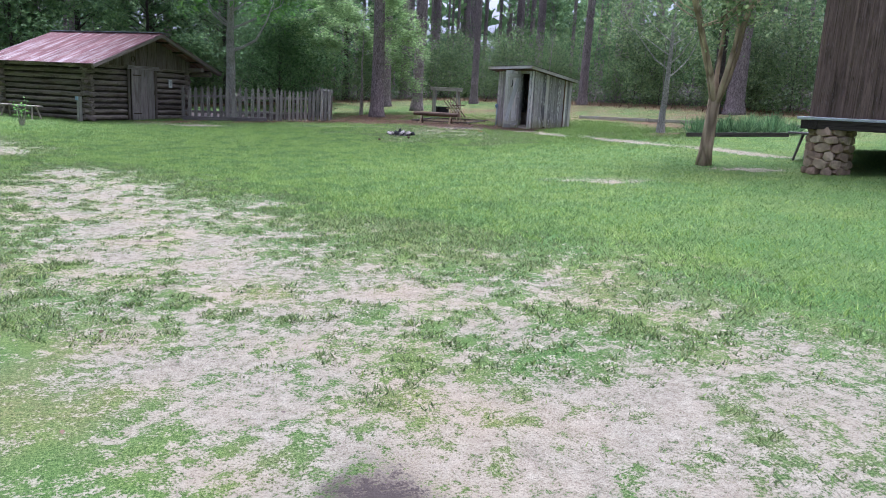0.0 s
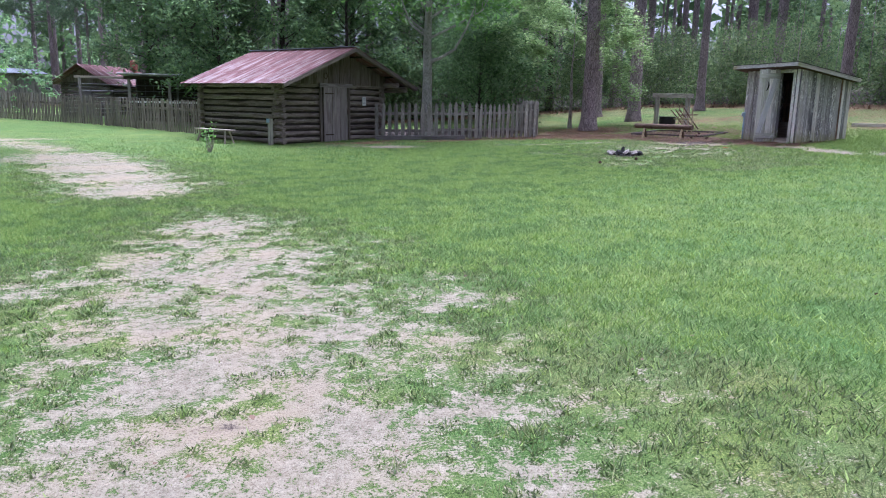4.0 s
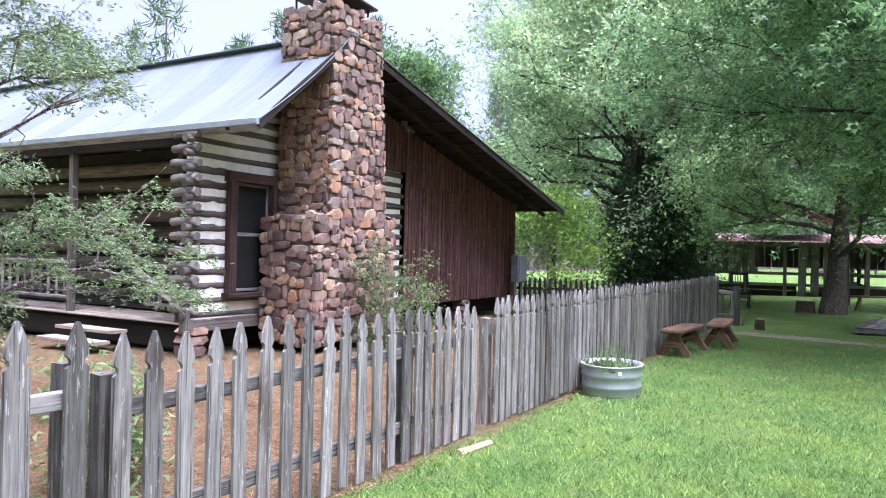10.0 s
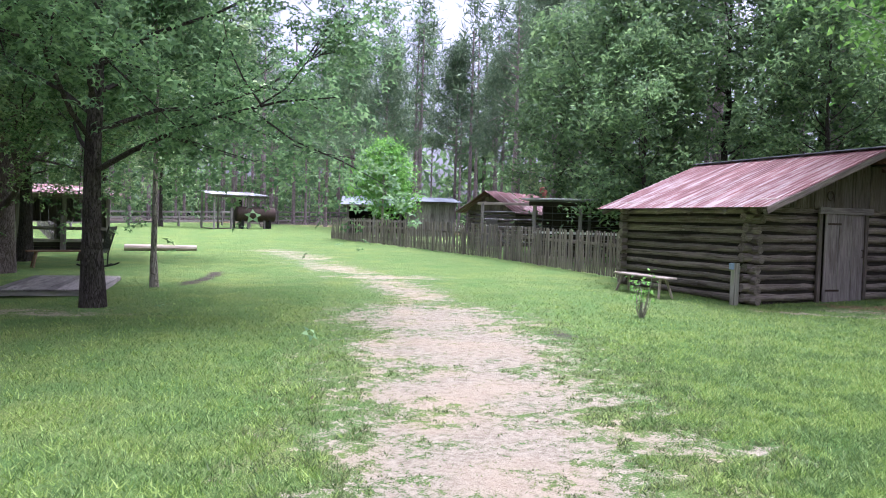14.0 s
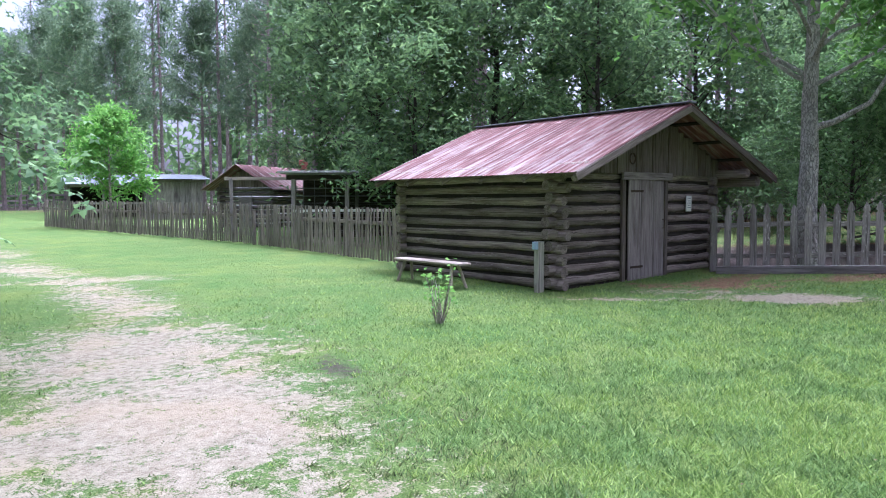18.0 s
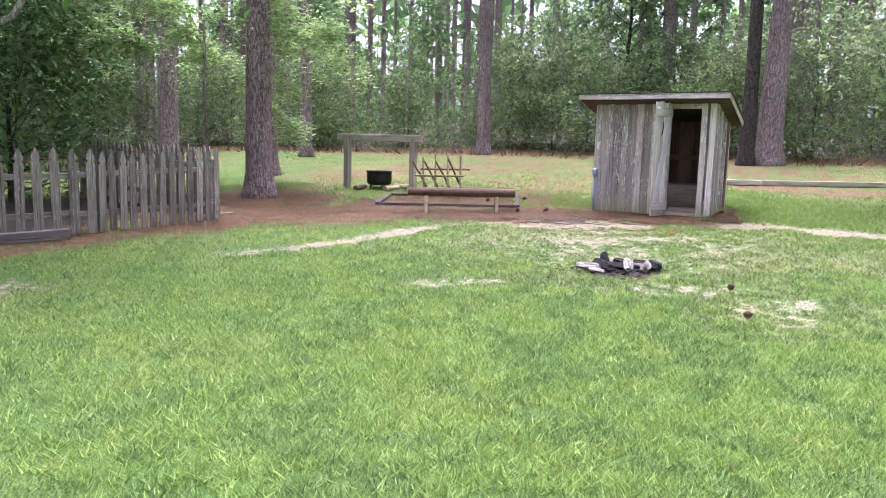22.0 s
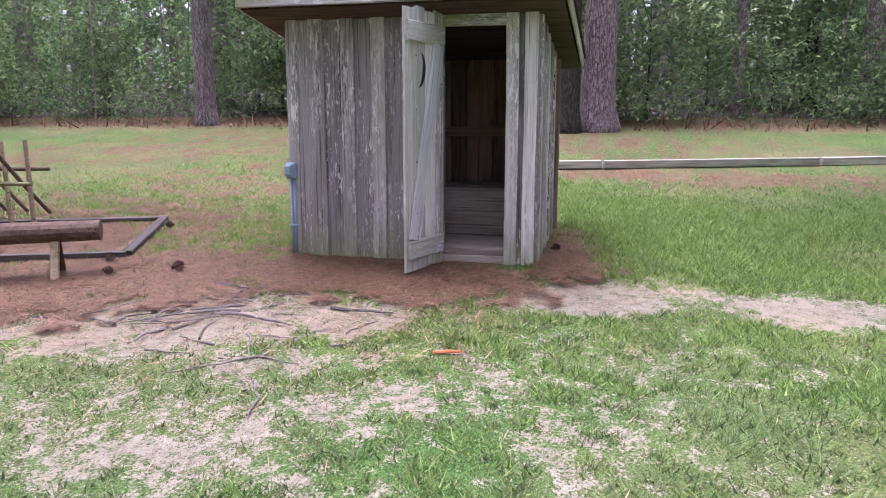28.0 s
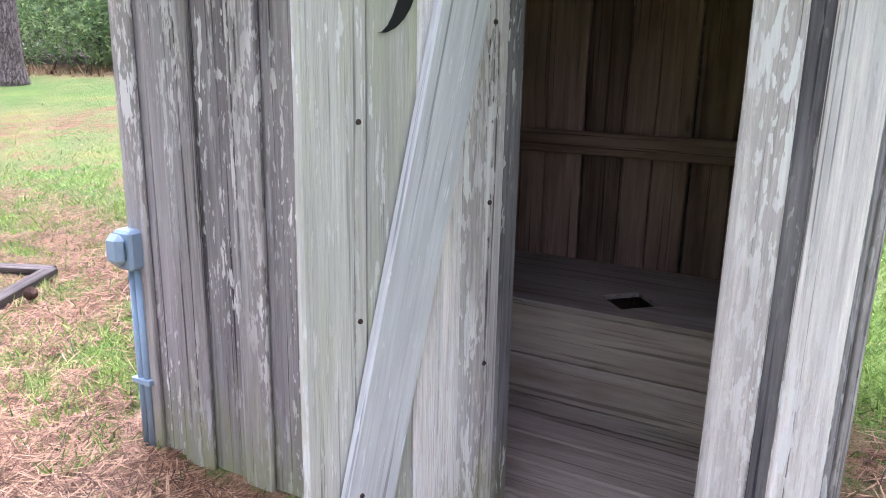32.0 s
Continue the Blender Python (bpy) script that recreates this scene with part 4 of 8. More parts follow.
def outhouse_door(o):
    """The open door: four boards, two ledges and a slanting brace on the inner face, and the moon."""
    ang = math.degrees(math.atan2(-0.959, -0.285))
    d = part("door", Shape().box((0.012, -0.038, 1.0), (0.03, 0.03, 1.9)).mesh("door", M_OUTHOUSE), o, pose(1.345, -0.02, 0.0, 0, 0, ang), "pale weathered board door standing open")
    hi, lo = 1.98, 0.05
    for k, (a, b, m) in enumerate(((0.0, 0.13, M_OUTHOUSE), (0.132, 0.27, M_OUTHOUSE), (0.272, 0.395, M_DOOR_PALE), (0.397, 0.55, M_DOOR_PALE))):
        plank("door_board", ((a + b) / 2, -0.012, lo), ((a + b) / 2, -0.012, hi - 0.02 * (k % 2)), b - a, 0.022, m, d, (0, 1, 0), k)
    plank("top_ledge", (0.02, 0.012, 1.80), (0.53, 0.012, 1.80), 0.14, 0.025, M_DOOR_PALE, d, (0, 1, 0))
    plank("bottom_ledge", (0.045, 0.012, 0.216), (0.525, 0.012, 0.216), 0.145, 0.025, M_DOOR_PALE, d, (0, 1, 0), 1)
    plank("brace", (0.458, 0.013, 0.29), (0.100, 0.013, 1.73), 0.142, 0.024, M_BRACE, d, (0, 1, 0), 2, "pale slanting brace")
    # the moon opening's darkness is a black plate laid on uncut boards
    arc = [radians(-90 + 15 * k) for k in range(13)]
    moon = [(0.086 * math.cos(a), 0.128 * math.sin(a)) for a in arc] + [(0.046 * math.cos(a), 0.128 * math.sin(a)) for a in arc[-2:0:-1]]
    part("moon_cutout", Shape().prism(moon, 0.004).mesh("moon_cutout", M_BLACK), d, pose(0.355, 0.0, 1.534, 90, 0, 180) @ pose(0, 0, 0, 0, 0, -9), "black crescent plate standing in for the dark moon opening")
    for k in range(8):
        part("nail", Shape().tube([(0.08 + 0.36 * (k % 2), 0.026, 0.3 + 0.19 * k), (0.08 + 0.36 * (k % 2), 0.03, 0.3 + 0.19 * k)], [0.006, 0.005], 6).mesh("nail", M_STEEL), d)
    return d


OUTHOUSE = outhouse()
outhouse_door(OUTHOUSE)


def conduit():
    o = thing("electrical_outlet", "grey-blue plastic outlet box on a conduit beside the outhouse corner", "outlet", pose(12.54, 23.51, 0.70, 0, 0, -83.1) @ pose(0.034, 0.01, 0.02))
    part("outlet_box", Shape().box((0.02, -0.05, 0.74), (0.085, 0.075, 0.13)).mesh("outlet_box", M_CONDUIT), o)
    part("cover", Shape().box((0.01, -0.10, 0.745), (0.075, 0.04, 0.10), ch=0.018).mesh("cover", M_CONDUIT), o)
    for x in (0.005, 0.035):
        part("conduit", Shape().tube([(x, -0.045, -0.02), (x, -0.045, 0.68)], [0.0125, 0.0125], 10).mesh("conduit", M_CONDUIT, True), o)
    part("strap", Shape().box((0.02, -0.045, 0.28), (0.085, 0.035, 0.02)).mesh("strap", M_CONDUIT), o)


conduit()


# ---- log cabin with the red roof ----
def rib_sheet(width, length, material, ribs=5, rise=0.018, curve=None):
    """A sheet of crimped metal: x across, y down the slope, both from 0. curve lifts points along y."""
    s, n = Shape(), 7
    prof = []
    for r in range(ribs):
        a = width * r / ribs
        prof += [(a, 0), (a + 0.02, rise), (a + 0.04, 0), (a + width / ribs * 0.5, 0.002)]
    prof.append((width, 0))
    ys = [length * k / n for k in range(n + 1)]
    top = [(x, y, z + (curve(y) if curve else 0)) for y in ys for x, z in prof]
    bot = [(x, y, z - 0.006) for x, y, z in top]
    m, faces = len(prof), []
    for j in range(n):
        for i in range(m - 1):
            a = j * m + i
            faces += [(a, a + 1, a + m + 1, a + m), (a + len(top) + m, a + len(top) + m + 1, a + len(top) + 1, a + len(top))]
    for i in range(m - 1):
        a, b = n * m + i, n * m + i + len(top)
        faces += [(a, a + 1, b + 1, b), (i + len(top), i + 1 + len(top), i + 1, i)]
    for j in range(n):
        for i in (0, m - 1):
            a = j * m + i
            q = (a, a + m, a + m + len(top), a + len(top))
            faces.append(q if i == 0 else q[::-1])
    return s.add(top + bot, faces).mesh("roof_sheet", material)


def roof_slope(parent, ridge, eave, y0, y1, material, sheet=0.66, curve=None, rise=0.018):
    """Sheets laid from the ridge (x, z) down to the eave (x, z) over a building whose ridge runs along y."""
    r, e = Vector((ridge[0], 0, ridge[1])), Vector((eave[0], 0, eave[1]))
    down = (e - r).normalized()
    n = max(1, round((y1 - y0) / sheet))
    w = (y1 - y0) / n
    side = 1 if eave[0] > ridge[0] else -1
    mesh = rib_sheet(w + 0.01, (e - r).length, material, rise=rise, curve=curve)
    for k in range(n):
        y = y0 + k * w if side < 0 else y0 + (k + 1) * w
        xax = Vector((0, 1, 0)) * (1 if side < 0 else -1)
        zax = xax.cross(down)
        m = Matrix((xax, down, zax)).transposed().to_4x4()
        part("roof_sheet", mesh, parent, Matrix.Translation((ridge[0], y, ridge[1] + 0.003 * (k % 2))) @ m)


def log_cabin():
    c = thing("log_cabin", "small dark log cabin with rusty red tin roof", "cabin", pose(-0.76, 26.70, 0.27, 0, 0, 43))
    W, D, H, n = 4.4, 3.9, 1.88, 10
    step = H / n
    rng = random.Random(11)
    # near-black sheets behind the logs paint the shade of the gaps
    for at, size in (((W / 2, 0.0), (W - 0.1, 0.08)), ((0.0, D / 2), (0.08, D - 0.1)), ((W, D / 2), (0.08, D - 0.1)), ((W / 2, D), (W - 0.1, 0.08))):
        part("chinking", Shape().box((*at, H / 2), (*size, H)).mesh("chinking", M_DARK_WOOD), c, None, "near-black filling for the shaded gaps between the logs")
    for i in range(n):
        z = step * (i + 0.5)
        r = step * 0.44 * rng.uniform(0.92, 1.1)
        # front wall, cut by the door
        log("log", (-0.2 + rng.uniform(-0.06, 0.04), 0, z + step * 0.25), (1.60, 0, z + step * 0.25), r, M_LOG, c, i % 3)
        log("log", (2.80, 0, z + step * 0.25), (W + 0.2 + rng.uniform(-0.05, 0.05), 0, z + step * 0.25), r, M_LOG, c, i % 3 + 3)
        for x in (0.0, W):
            log("log", (x, -0.2 + rng.uniform(-0.05, 0.05), z - step * 0.25 + 0.05), (x, D + 0.2, z - step * 0.25 + 0.05), r, M_LOG, c, i % 4)
        log("log", (-0.2, D, z + step * 0.25), (W + 0.2, D, z + step * 0.25), r, M_LOG, c, i % 3)
    # top logs that carry the eaves
    for x in (-0.12, W + 0.12):
        log("plate_log", (x, -0.75, H + 0.02), (x, D + 0.55, H + 0.02), 0.09, M_LOG, c, 7)
    log("plate_log", (W + 0.6, -0.7, H - 0.12), (W + 0.6, D + 0.5, H - 0.12), 0.10, M_LOG, c, 8, label="stout log under the eave")
    # gable boards
    ridge, eL, eR = (2.42, 3.02), (-0.52, 1.82), (5.45, 1.86)
    x, i = 0.35, 0
    while x < 4.35:
        bw = rng.choice((0.2, 0.24, 0.28))
        xm = x + bw / 2
        top = (ridge[1] - (ridge[0] - xm) * (ridge[1] - eL[1]) / (ridge[0] - eL[0]) if xm < ridge[0] else ridge[1] - (xm - ridge[0]) * (ridge[1] - eR[1]) / (eR[0] - ridge[0])) - 0.06
        if top > H + 0.05:
            plank("gable_board", (xm, -0.10 - 0.02 * (i % 2), H - 0.02), (xm, -0.10 - 0.02 * (i % 2), top), bw + 0.01, 0.022, M_CABIN_BOARD, c, (0, -1, 0), i % 3)
            plank("gable_board", (xm, D + 0.05, H - 0.02), (xm, D + 0.05, top), bw + 0.01, 0.022, M_CABIN_BOARD, c, (0, 1, 0), i % 3)
        x, i = x + bw, i + 1
    # door
    d = part("door", board(1.74, 0.36, 0.03, M_CABIN_DOOR), c, along((1.86, -0.13, 0.02), (1.86, -0.13, 1.76), (0, -1, 0)), "grey plank door with iron strap hinges")
    plank("door_board", (0, -0.36, 0), (1.74, -0.36, 0), 0.35, 0.03, M_CABIN_DOOR, d, (0, 0, 1), 1)
    plank("door_board", (0, -0.70, 0), (1.74, -0.70, 0), 0.32, 0.03, M_CABIN_DOOR, d, (0, 0, 1), 2)
    for z in (0.25, 1.55):
        part("strap_hinge", Shape().box((z, -0.05, 0.02), (0.04, 0.36, 0.008)).mesh("strap_hinge", M_STEEL), d)
    part("handle", Shape().tube([(0.9, -0.8, 0.02), (0.9, -0.8, 0.06), (1.05, -0.8, 0.06), (1.05, -0.8, 0.02)], [0.01] * 4, 6).mesh("handle", M_STEEL), d, None, "rusty iron handle")
    plank("lintel", (1.50, -0.15, 1.83), (2.92, -0.15, 1.83), 0.13, 0.05, M_CABIN_DOOR, c, (0, -1, 0))
    for x in (1.58, 2.82):
        plank("jamb", (x, -0.10, 0.0), (x, -0.10, 1.78), 0.09, 0.06, M_CABIN_BOARD, c, (0, -1, 0))
    shoe = [(0.075 * math.cos(a), 0, 0.09 * math.sin(a)) for a in [radians(110 + 320 * k / 12) for k in range(13)]]
    part("horseshoe", Shape().tube(shoe, [0.013] * 13, 6).mesh("horseshoe", M_STEEL), c, pose(1.75, -0.16, 2.12), "rusty horseshoe nailed over the door")
    # notice
    part("notice_board", Shape().box((3.48, -0.16, 1.35), (0.17, 0.02, 0.29)).mesh("notice_board", M_SIGN), c, None, "small pale notice board")
    for k in range(5):
        part("notice_text", Shape().box((3.48, -0.172, 1.44 - 0.04 * k), (0.11 - 0.02 * (k % 2), 0.002, 0.012)).mesh("notice_text", M_BOXGREY), c)
    # roof
    roof_slope(c, ridge, eL, -0.85, 4.45, M_TIN_RED)
    roof_slope(c, ridge, eR, -0.85, 4.45, M_TIN_RED)
    plank("ridge_cap", (ridge[0] - 0.0, -0.86, ridge[1] + 0.03), (ridge[0], 4.46, ridge[1] + 0.03), 0.22, 0.02, M_TIN_PALE, c, (0, 0, 1))
    for e in (eL, eR):
        sgn = 1 if e[0] > ridge[0] else -1
        dv = Vector((e[0] - ridge[0], 0, e[1] - ridge[1])).normalized()
        nrm = Vector((-dv.z * sgn, 0, dv.x * sgn)) * sgn
        nrm = nrm if nrm.z > 0 else -nrm
        off = Vector((0, 0, -0.075))
        plank("verge_board", Vector((ridge[0], -0.84, ridge[1])) + off, Vector((e[0], -0.84, e[1])) + off, 0.11, 0.03, M_CABIN_BOARD, c, (0, -1, 0))
        for k in range(6):
            y = -0.75 + k * 1.0
            log("rafter", Vector((ridge[0], y, ridge[1] - 0.09)), Vector((e[0] - 0.04 * sgn, y, e[1] - 0.09)), 0.045, M_LOG, c, 9)
        for k in range(4):
            f = 0.2 + 0.25 * k
            p = Vector((ridge[0] + (e[0] - ridge[0]) * f, 0, ridge[1] + (e[1] - ridge[1]) * f - 0.03))
            plank("purlin", p + Vector((0, -0.8, 0)), p + Vector((0, 4.4, 0)), 0.10, 0.025, M_DARK_WOOD, c, nrm)
    return c


log_cabin()


# ---- farmhouse ----
M_WINDOW_WOOD = wood("brown_window_wood", (0.05, 0.032, 0.026), (0.12, 0.08, 0.065), (0.03, 0.02, 0.017))
kk = Nodes("window_glass")
M_GLASS = kk.done(kk.mix(kk.noise(kk.coords(), 1.5), (0.012, 0.013, 0.013), (0.03, 0.034, 0.035)), 0.06, spec=0.5)
HOUSE = pose(-12.74, 8.58, 0.0, 0, 0, 136)
RIDGE, EAVE_FRONT, EAVE_REAR = (0.65, 5.20), (-1.45, 3.46), (10.5, 2.88)


def roof_under(x):
    """Height of the roof's underside over the gable wall."""
    if x < RIDGE[0]:
        return RIDGE[1] - (RIDGE[0] - x) * (RIDGE[1] - EAVE_FRONT[1]) / (RIDGE[0] - EAVE_FRONT[0]) - 0.12
    return RIDGE[1] - (x - RIDGE[0]) * (RIDGE[1] - EAVE_REAR[1]) / (EAVE_REAR[0] - RIDGE[0]) - 0.12


def stone_mesh(w, h, d, material, rng):
    """A split field stone: an irregular outline with a nearly flat, slightly tilted face to -y and worn edges."""
    n = rng.choice((6, 7, 8))
    rim = []
    for k in range(n):
        a = 2 * math.pi * (k + rng.uniform(-0.22, 0.22)) / n
        c, sn = math.cos(a), math.sin(a)
        q = 0.5 / max(abs(c), abs(sn)) ** 0.75 * rng.uniform(0.86, 1.02)
        rim.append((c * q * w, sn * q * h))
    tx, tz = rng.uniform(-0.12, 0.12), rng.uniform(-0.12, 0.12)
    vs = [(x, d * 0.5, z) for x, z in rim] + [(x * 1.0, -d * 0.22, z * 1.0) for x, z in rim]
    vs += [(x * 0.86, -d * (0.47 + rng.uniform(-0.05, 0.05)) + tx * x + tz * z, z * 0.85) for x, z in rim] + [(rng.uniform(-0.1, 0.1) * w, -d * 0.52, rng.uniform(-0.1, 0.1) * h)]
    fs = [(r * n + k, r * n + (k + 1) % n, (r + 1) * n + (k + 1) % n, (r + 1) * n + k) for r in (0, 1) for k in range(n)]
    fs += [(2 * n + k, 2 * n + (k + 1) % n, 3 * n) for k in range(n)]
    return Shape().add(vs, fs).mesh("stone", material)


def stone_face(parent, place, width, height, rng, meshes, keep=lambda u, z: True, lean=lambda z: (0.0, 1.0)):
    """Stones in rough courses over a face; place(u, z) gives a pose with -y outward."""
    z = 0.0
    while z < height:
        hh = rng.uniform(0.10, 0.21)
        a, f = lean(min(z + hh / 2, height))
        u = a
        while u < a + width * f - 0.04:
            ww = min(rng.choice((0.1, 0.14, 0.17, 0.2, 0.24, 0.3, 0.36)), a + width * f - u)
            me, (bw, bh) = rng.choice(meshes)
            if keep(u + ww / 2, z + hh / 2):
                part("stone", me, parent, place(u + ww / 2, z + hh / 2 + rng.uniform(-0.05, 0.05)) @ Matrix.Rotation(rng.uniform(-0.22, 0.22), 4, "Y") @ Matrix.Diagonal((ww / bw * 1.04, rng.uniform(0.35, 0.75), hh / bh * rng.uniform(0.95, 1.25), 1)))
            u += ww
        z += hh * 0.95


def farmhouse():
    h = thing("farmhouse", "log farmhouse with white chinking, red-brown board wing and pale tin roof", "house", HOUSE)
    rng = random.Random(21)
    # chinked log gable
    z0, z1, x0, x1 = 0.50, 3.35, -1.48, 4.05
    n = 13
    step = (z1 - z0) / n
    wx0, wx1, wz0, wz1 = -0.84, 0.22, 0.86, 2.80
    wall = Shape()
    for a, b, lo, hi in ((x0, wx0, z0, z1), (wx0, wx1, z0, wz0), (wx0, wx1, wz1, z1), (wx1, x1, z0, z1)):
        wall.box(((a + b) / 2, 0.105, (lo + hi) / 2), (b - a, 0.16, hi - lo), ch=0.002)
    part("chinking", wall.mesh("chinking", M_CHINK), h, None, "white clay chinking between the logs")
    for i in range(n):
        z = z0 + step * (i + 0.5)
        r = step * 0.29 * rng.uniform(0.9, 1.1)
        if wz0 - 0.03 < z < wz1 + 0.03:
            log("log", (x0 - 0.14, 0.06, z), (wx0, 0.06, z), r, M_LOG_HOUSE, h, i % 3)
            log("log", (wx1, 0.06, z), (x1 + rng.uniform(0.02, 0.14), 0.06, z), r, M_LOG_HOUSE, h, i % 3 + 3)
        else:
            log("log", (x0 - 0.14, 0.06, z), (x1 + rng.uniform(0.02, 0.14), 0.06, z), r, M_LOG_HOUSE, h, i % 3 + 6)
    # logs of the gable top, shortening to the roof
    z = z1 + step / 2
    while z < 5.0:
        a = max(x0, RIDGE[0] - (roof_under(RIDGE[0]) - z) * (RIDGE[0] - EAVE_FRONT[0]) / (RIDGE[1] - EAVE_FRONT[1]) + 0.12)
        b = 2.1
        if b - a > 0.4:
            log("log", (a, 0.06, z), (b, 0.06, z), step * 0.29, M_LOG_HOUSE, h, 9)
            part("chinking", Shape().box(((a + b) / 2 + 0.1, 0.105, z), (b - a - 0.1, 0.14, step), ch=0.002).mesh("chinking", M_CHINK), h)
        z += step
    # round ends of the side wall's logs at the corner, and the recessed front with its porch
    for i in range(n):
        z = z0 + step * (i + 1.0)
        log("log", (x0 + 0.02, -0.06, z - 0.02), (x0 + 0.02, 0.5, z - 0.02), step * 0.29, M_LOG_END, h, i % 3)
    # the porch's shade is put into this wall's near-black colour
    part("front_wall", Shape().box((0.55, 4.6, 1.95), (0.14, 8.8, 3.1)).mesh("front_wall", M_DARK_WOOD), h, None, "recessed front wall behind the porch, coloured near black for its shade")
    for i in range(9):
        log("log", (0.46, 0.3, 0.65 + 0.31 * i), (0.46, 8.9, 0.65 + 0.31 * i), 0.12, M_LOG, h, i % 3 + 10)
    for k in range(11):
        plank("porch_board", (-1.38 + 0.185 * k, 0.25, 0.47), (-1.38 + 0.185 * k, 8.9, 0.47), 0.18, 0.03, M_BENCHWOOD, h, (0, 0, 1), k % 3)
    plank("porch_beam", (-1.35, 0.1, 3.26), (-1.35, 8.9, 3.26), 0.16, 0.18, M_DARK_WOOD, h)
    for y in (0.45, 3.2, 6.0, 8.8):
        plank("porch_post", (-1.32, y, 0.47), (-1.32, y, 3.2), 0.11, 0.11, M_LOG_HOUSE, h, (-1, 0, 0))
    for y0, y1 in ((0.5, 1.2), (3.2, 6.0), (6.0, 8.8)):
        for z in (0.72, 1.32):
            plank("porch_rail", (-1.34, y0, z), (-1.34, y1, z), 0.09, 0.05, M_GREY_BARN, h)
        k = y0 + 0.15
        while k < y1:
            plank("baluster", (-1.34, k, 0.72), (-1.34, k, 1.30), 0.05, 0.04, M_GREY_BARN, h, (-1, 0, 0))
            k += 0.24
    plank("handrail", (-1.46, 1.35, 1.27), (-1.56, 0.0, 0.66), 0.1, 0.045, M_TREATED, h, (-1, 0, 0.3), 0, "pale weathered board handrail")
    plank("rail_post", (-1.56, 0.03, 0.0), (-1.56, 0.03, 0.7), 0.09, 0.07, M_GREY_BARN, h, (-1, 0, 0))
    for k in range(2):
        plank("step", (-1.75 - 0.3 * k, 1.3, 0.30 - 0.15 * k), (-1.75 - 0.3 * k, 2.7, 0.30 - 0.15 * k), 0.3, 0.05, M_BENCHWOOD, h)
    # sill and stone piers
    plank("sill_beam", (x0 - 0.1, 0.06, 0.46), (x1 + 0.1, 0.06, 0.46), 0.2, 0.18, M_LOG_HOUSE, h)
    rngp = random.Random(5)
    meshes = []
    for _ in range(14):
        w, hh = rngp.uniform(0.2, 0.3), rngp.uniform(0.15, 0.22)
        meshes.append((stone_mesh(w, hh, 0.16, M_STONE, rngp), (w, hh)))
    for x in (x0 + 0.1, x1 - 0.1, 7.0, 9.6):
        for k in range(3):
            part("pier_stone", meshes[k][0], h, Matrix.Translation((x, 0.1, 0.08 + 0.15 * k)) @ Matrix.Diagonal((1.6, 2.0, 0.95, 1)))
    # a solid dark box in place of the shaded hollow below the floor
    part("crawl_space", Shape().box((4.2, 3.0, 0.22), (11.0, 5.2, 0.4)).mesh("crawl_space", M_DARK_SPACE), h, None, "near-black box standing in for the shade under the house")
    # window
    win = part("window", Shape().box(((wx0 + wx1) / 2, 0.35, (wz0 + wz1) / 2), (wx1 - wx0, 0.02, wz1 - wz0)).mesh("window", M_DARK_SPACE), h, None, "tall sash window with dark frame")
    for x in (wx0 + 0.06, wx1 - 0.06):
        plank("window_frame", (x, -0.04, wz0), (x, -0.04, wz1), 0.15, 0.12, M_WINDOW_WOOD, win, (0, -1, 0))
    plank("window_frame", (wx0 - 0.05, -0.045, wz1 - 0.05), (wx1 + 0.05, -0.045, wz1 - 0.05), 0.16, 0.13, M_WINDOW_WOOD, win, (0, -1, 0), 1)
    plank("window_sill", (wx0 - 0.06, -0.06, wz0 + 0.03), (wx1 + 0.06, -0.06, wz0 + 0.03), 0.2, 0.07, M_WINDOW_WOOD, win)
    mid = (wz0 + wz1) / 2
    for lo, hi, y in ((mid, wz1 - 0.13, 0.05), (wz0 + 0.08, mid + 0.04, 0.02)):
        a, b = wx0 + 0.15, wx1 - 0.15
        for p, q, wd in (((a, y, lo), (a, y, hi), 0.05), ((b, y, lo), (b, y, hi), 0.05), ((a, y, lo + 0.025), (b, y, lo + 0.025), 0.05), ((a, y, hi - 0.025), (b, y, hi - 0.025), 0.05)):
            plank("sash", p, q, wd, 0.035, M_GREY_BARN, win, (0, -1, 0))
        pane = part("pane", Shape().box(((a + b) / 2, y, (lo + hi) / 2), (b - a - 0.05, 0.006, hi - lo - 0.05), ch=0.001).mesh("pane", M_GLASS), win)
        pane.visible_shadow = False
    # board wing
    x, i = 4.18, 0
    while x < 9.78:
        bw = rng.choice((0.13, 0.15, 0.17))
        plank("wall_board", (x + bw / 2, 0.0, 0.45), (x + bw / 2, 0.0, 3.10), bw - 0.004, 0.024, M_BARN_RED, h, (0, -1, 0), i % 3)
        plank("wall_batten", (x, -0.018, 0.46), (x, -0.018, 3.08), 0.05, 0.016, M_BARN_RED, h, (0, -1, 0), 3 + i % 2)
        x, i = x + bw, i + 1
    x = 1.9
    while x < 9.78:
        bw = rng.choice((0.13, 0.15, 0.17))
        top = roof_under(x + bw / 2)
        lo = 3.05 if x > 4.1 else 3.30
        if top > lo + 0.06:
            plank("gable_board", (x + bw / 2, -0.045, lo), (x + bw / 2, -0.045, top), bw - 0.004, 0.024, M_BARN_RED, h, (0, -1, 0), i % 3)
            plank("wall_batten", (x, -0.063, lo + 0.01), (x, -0.063, top), 0.05, 0.016, M_BARN_RED, h, (0, -1, 0), 3 + i % 2)
        x, i = x + bw, i + 1
    part("rear_wall", Shape().box((9.78, 4.4, 1.75), (0.1, 8.7, 2.6)).mesh("rear_wall", M_BARN_RED), h, None, "red-brown board rear wall")
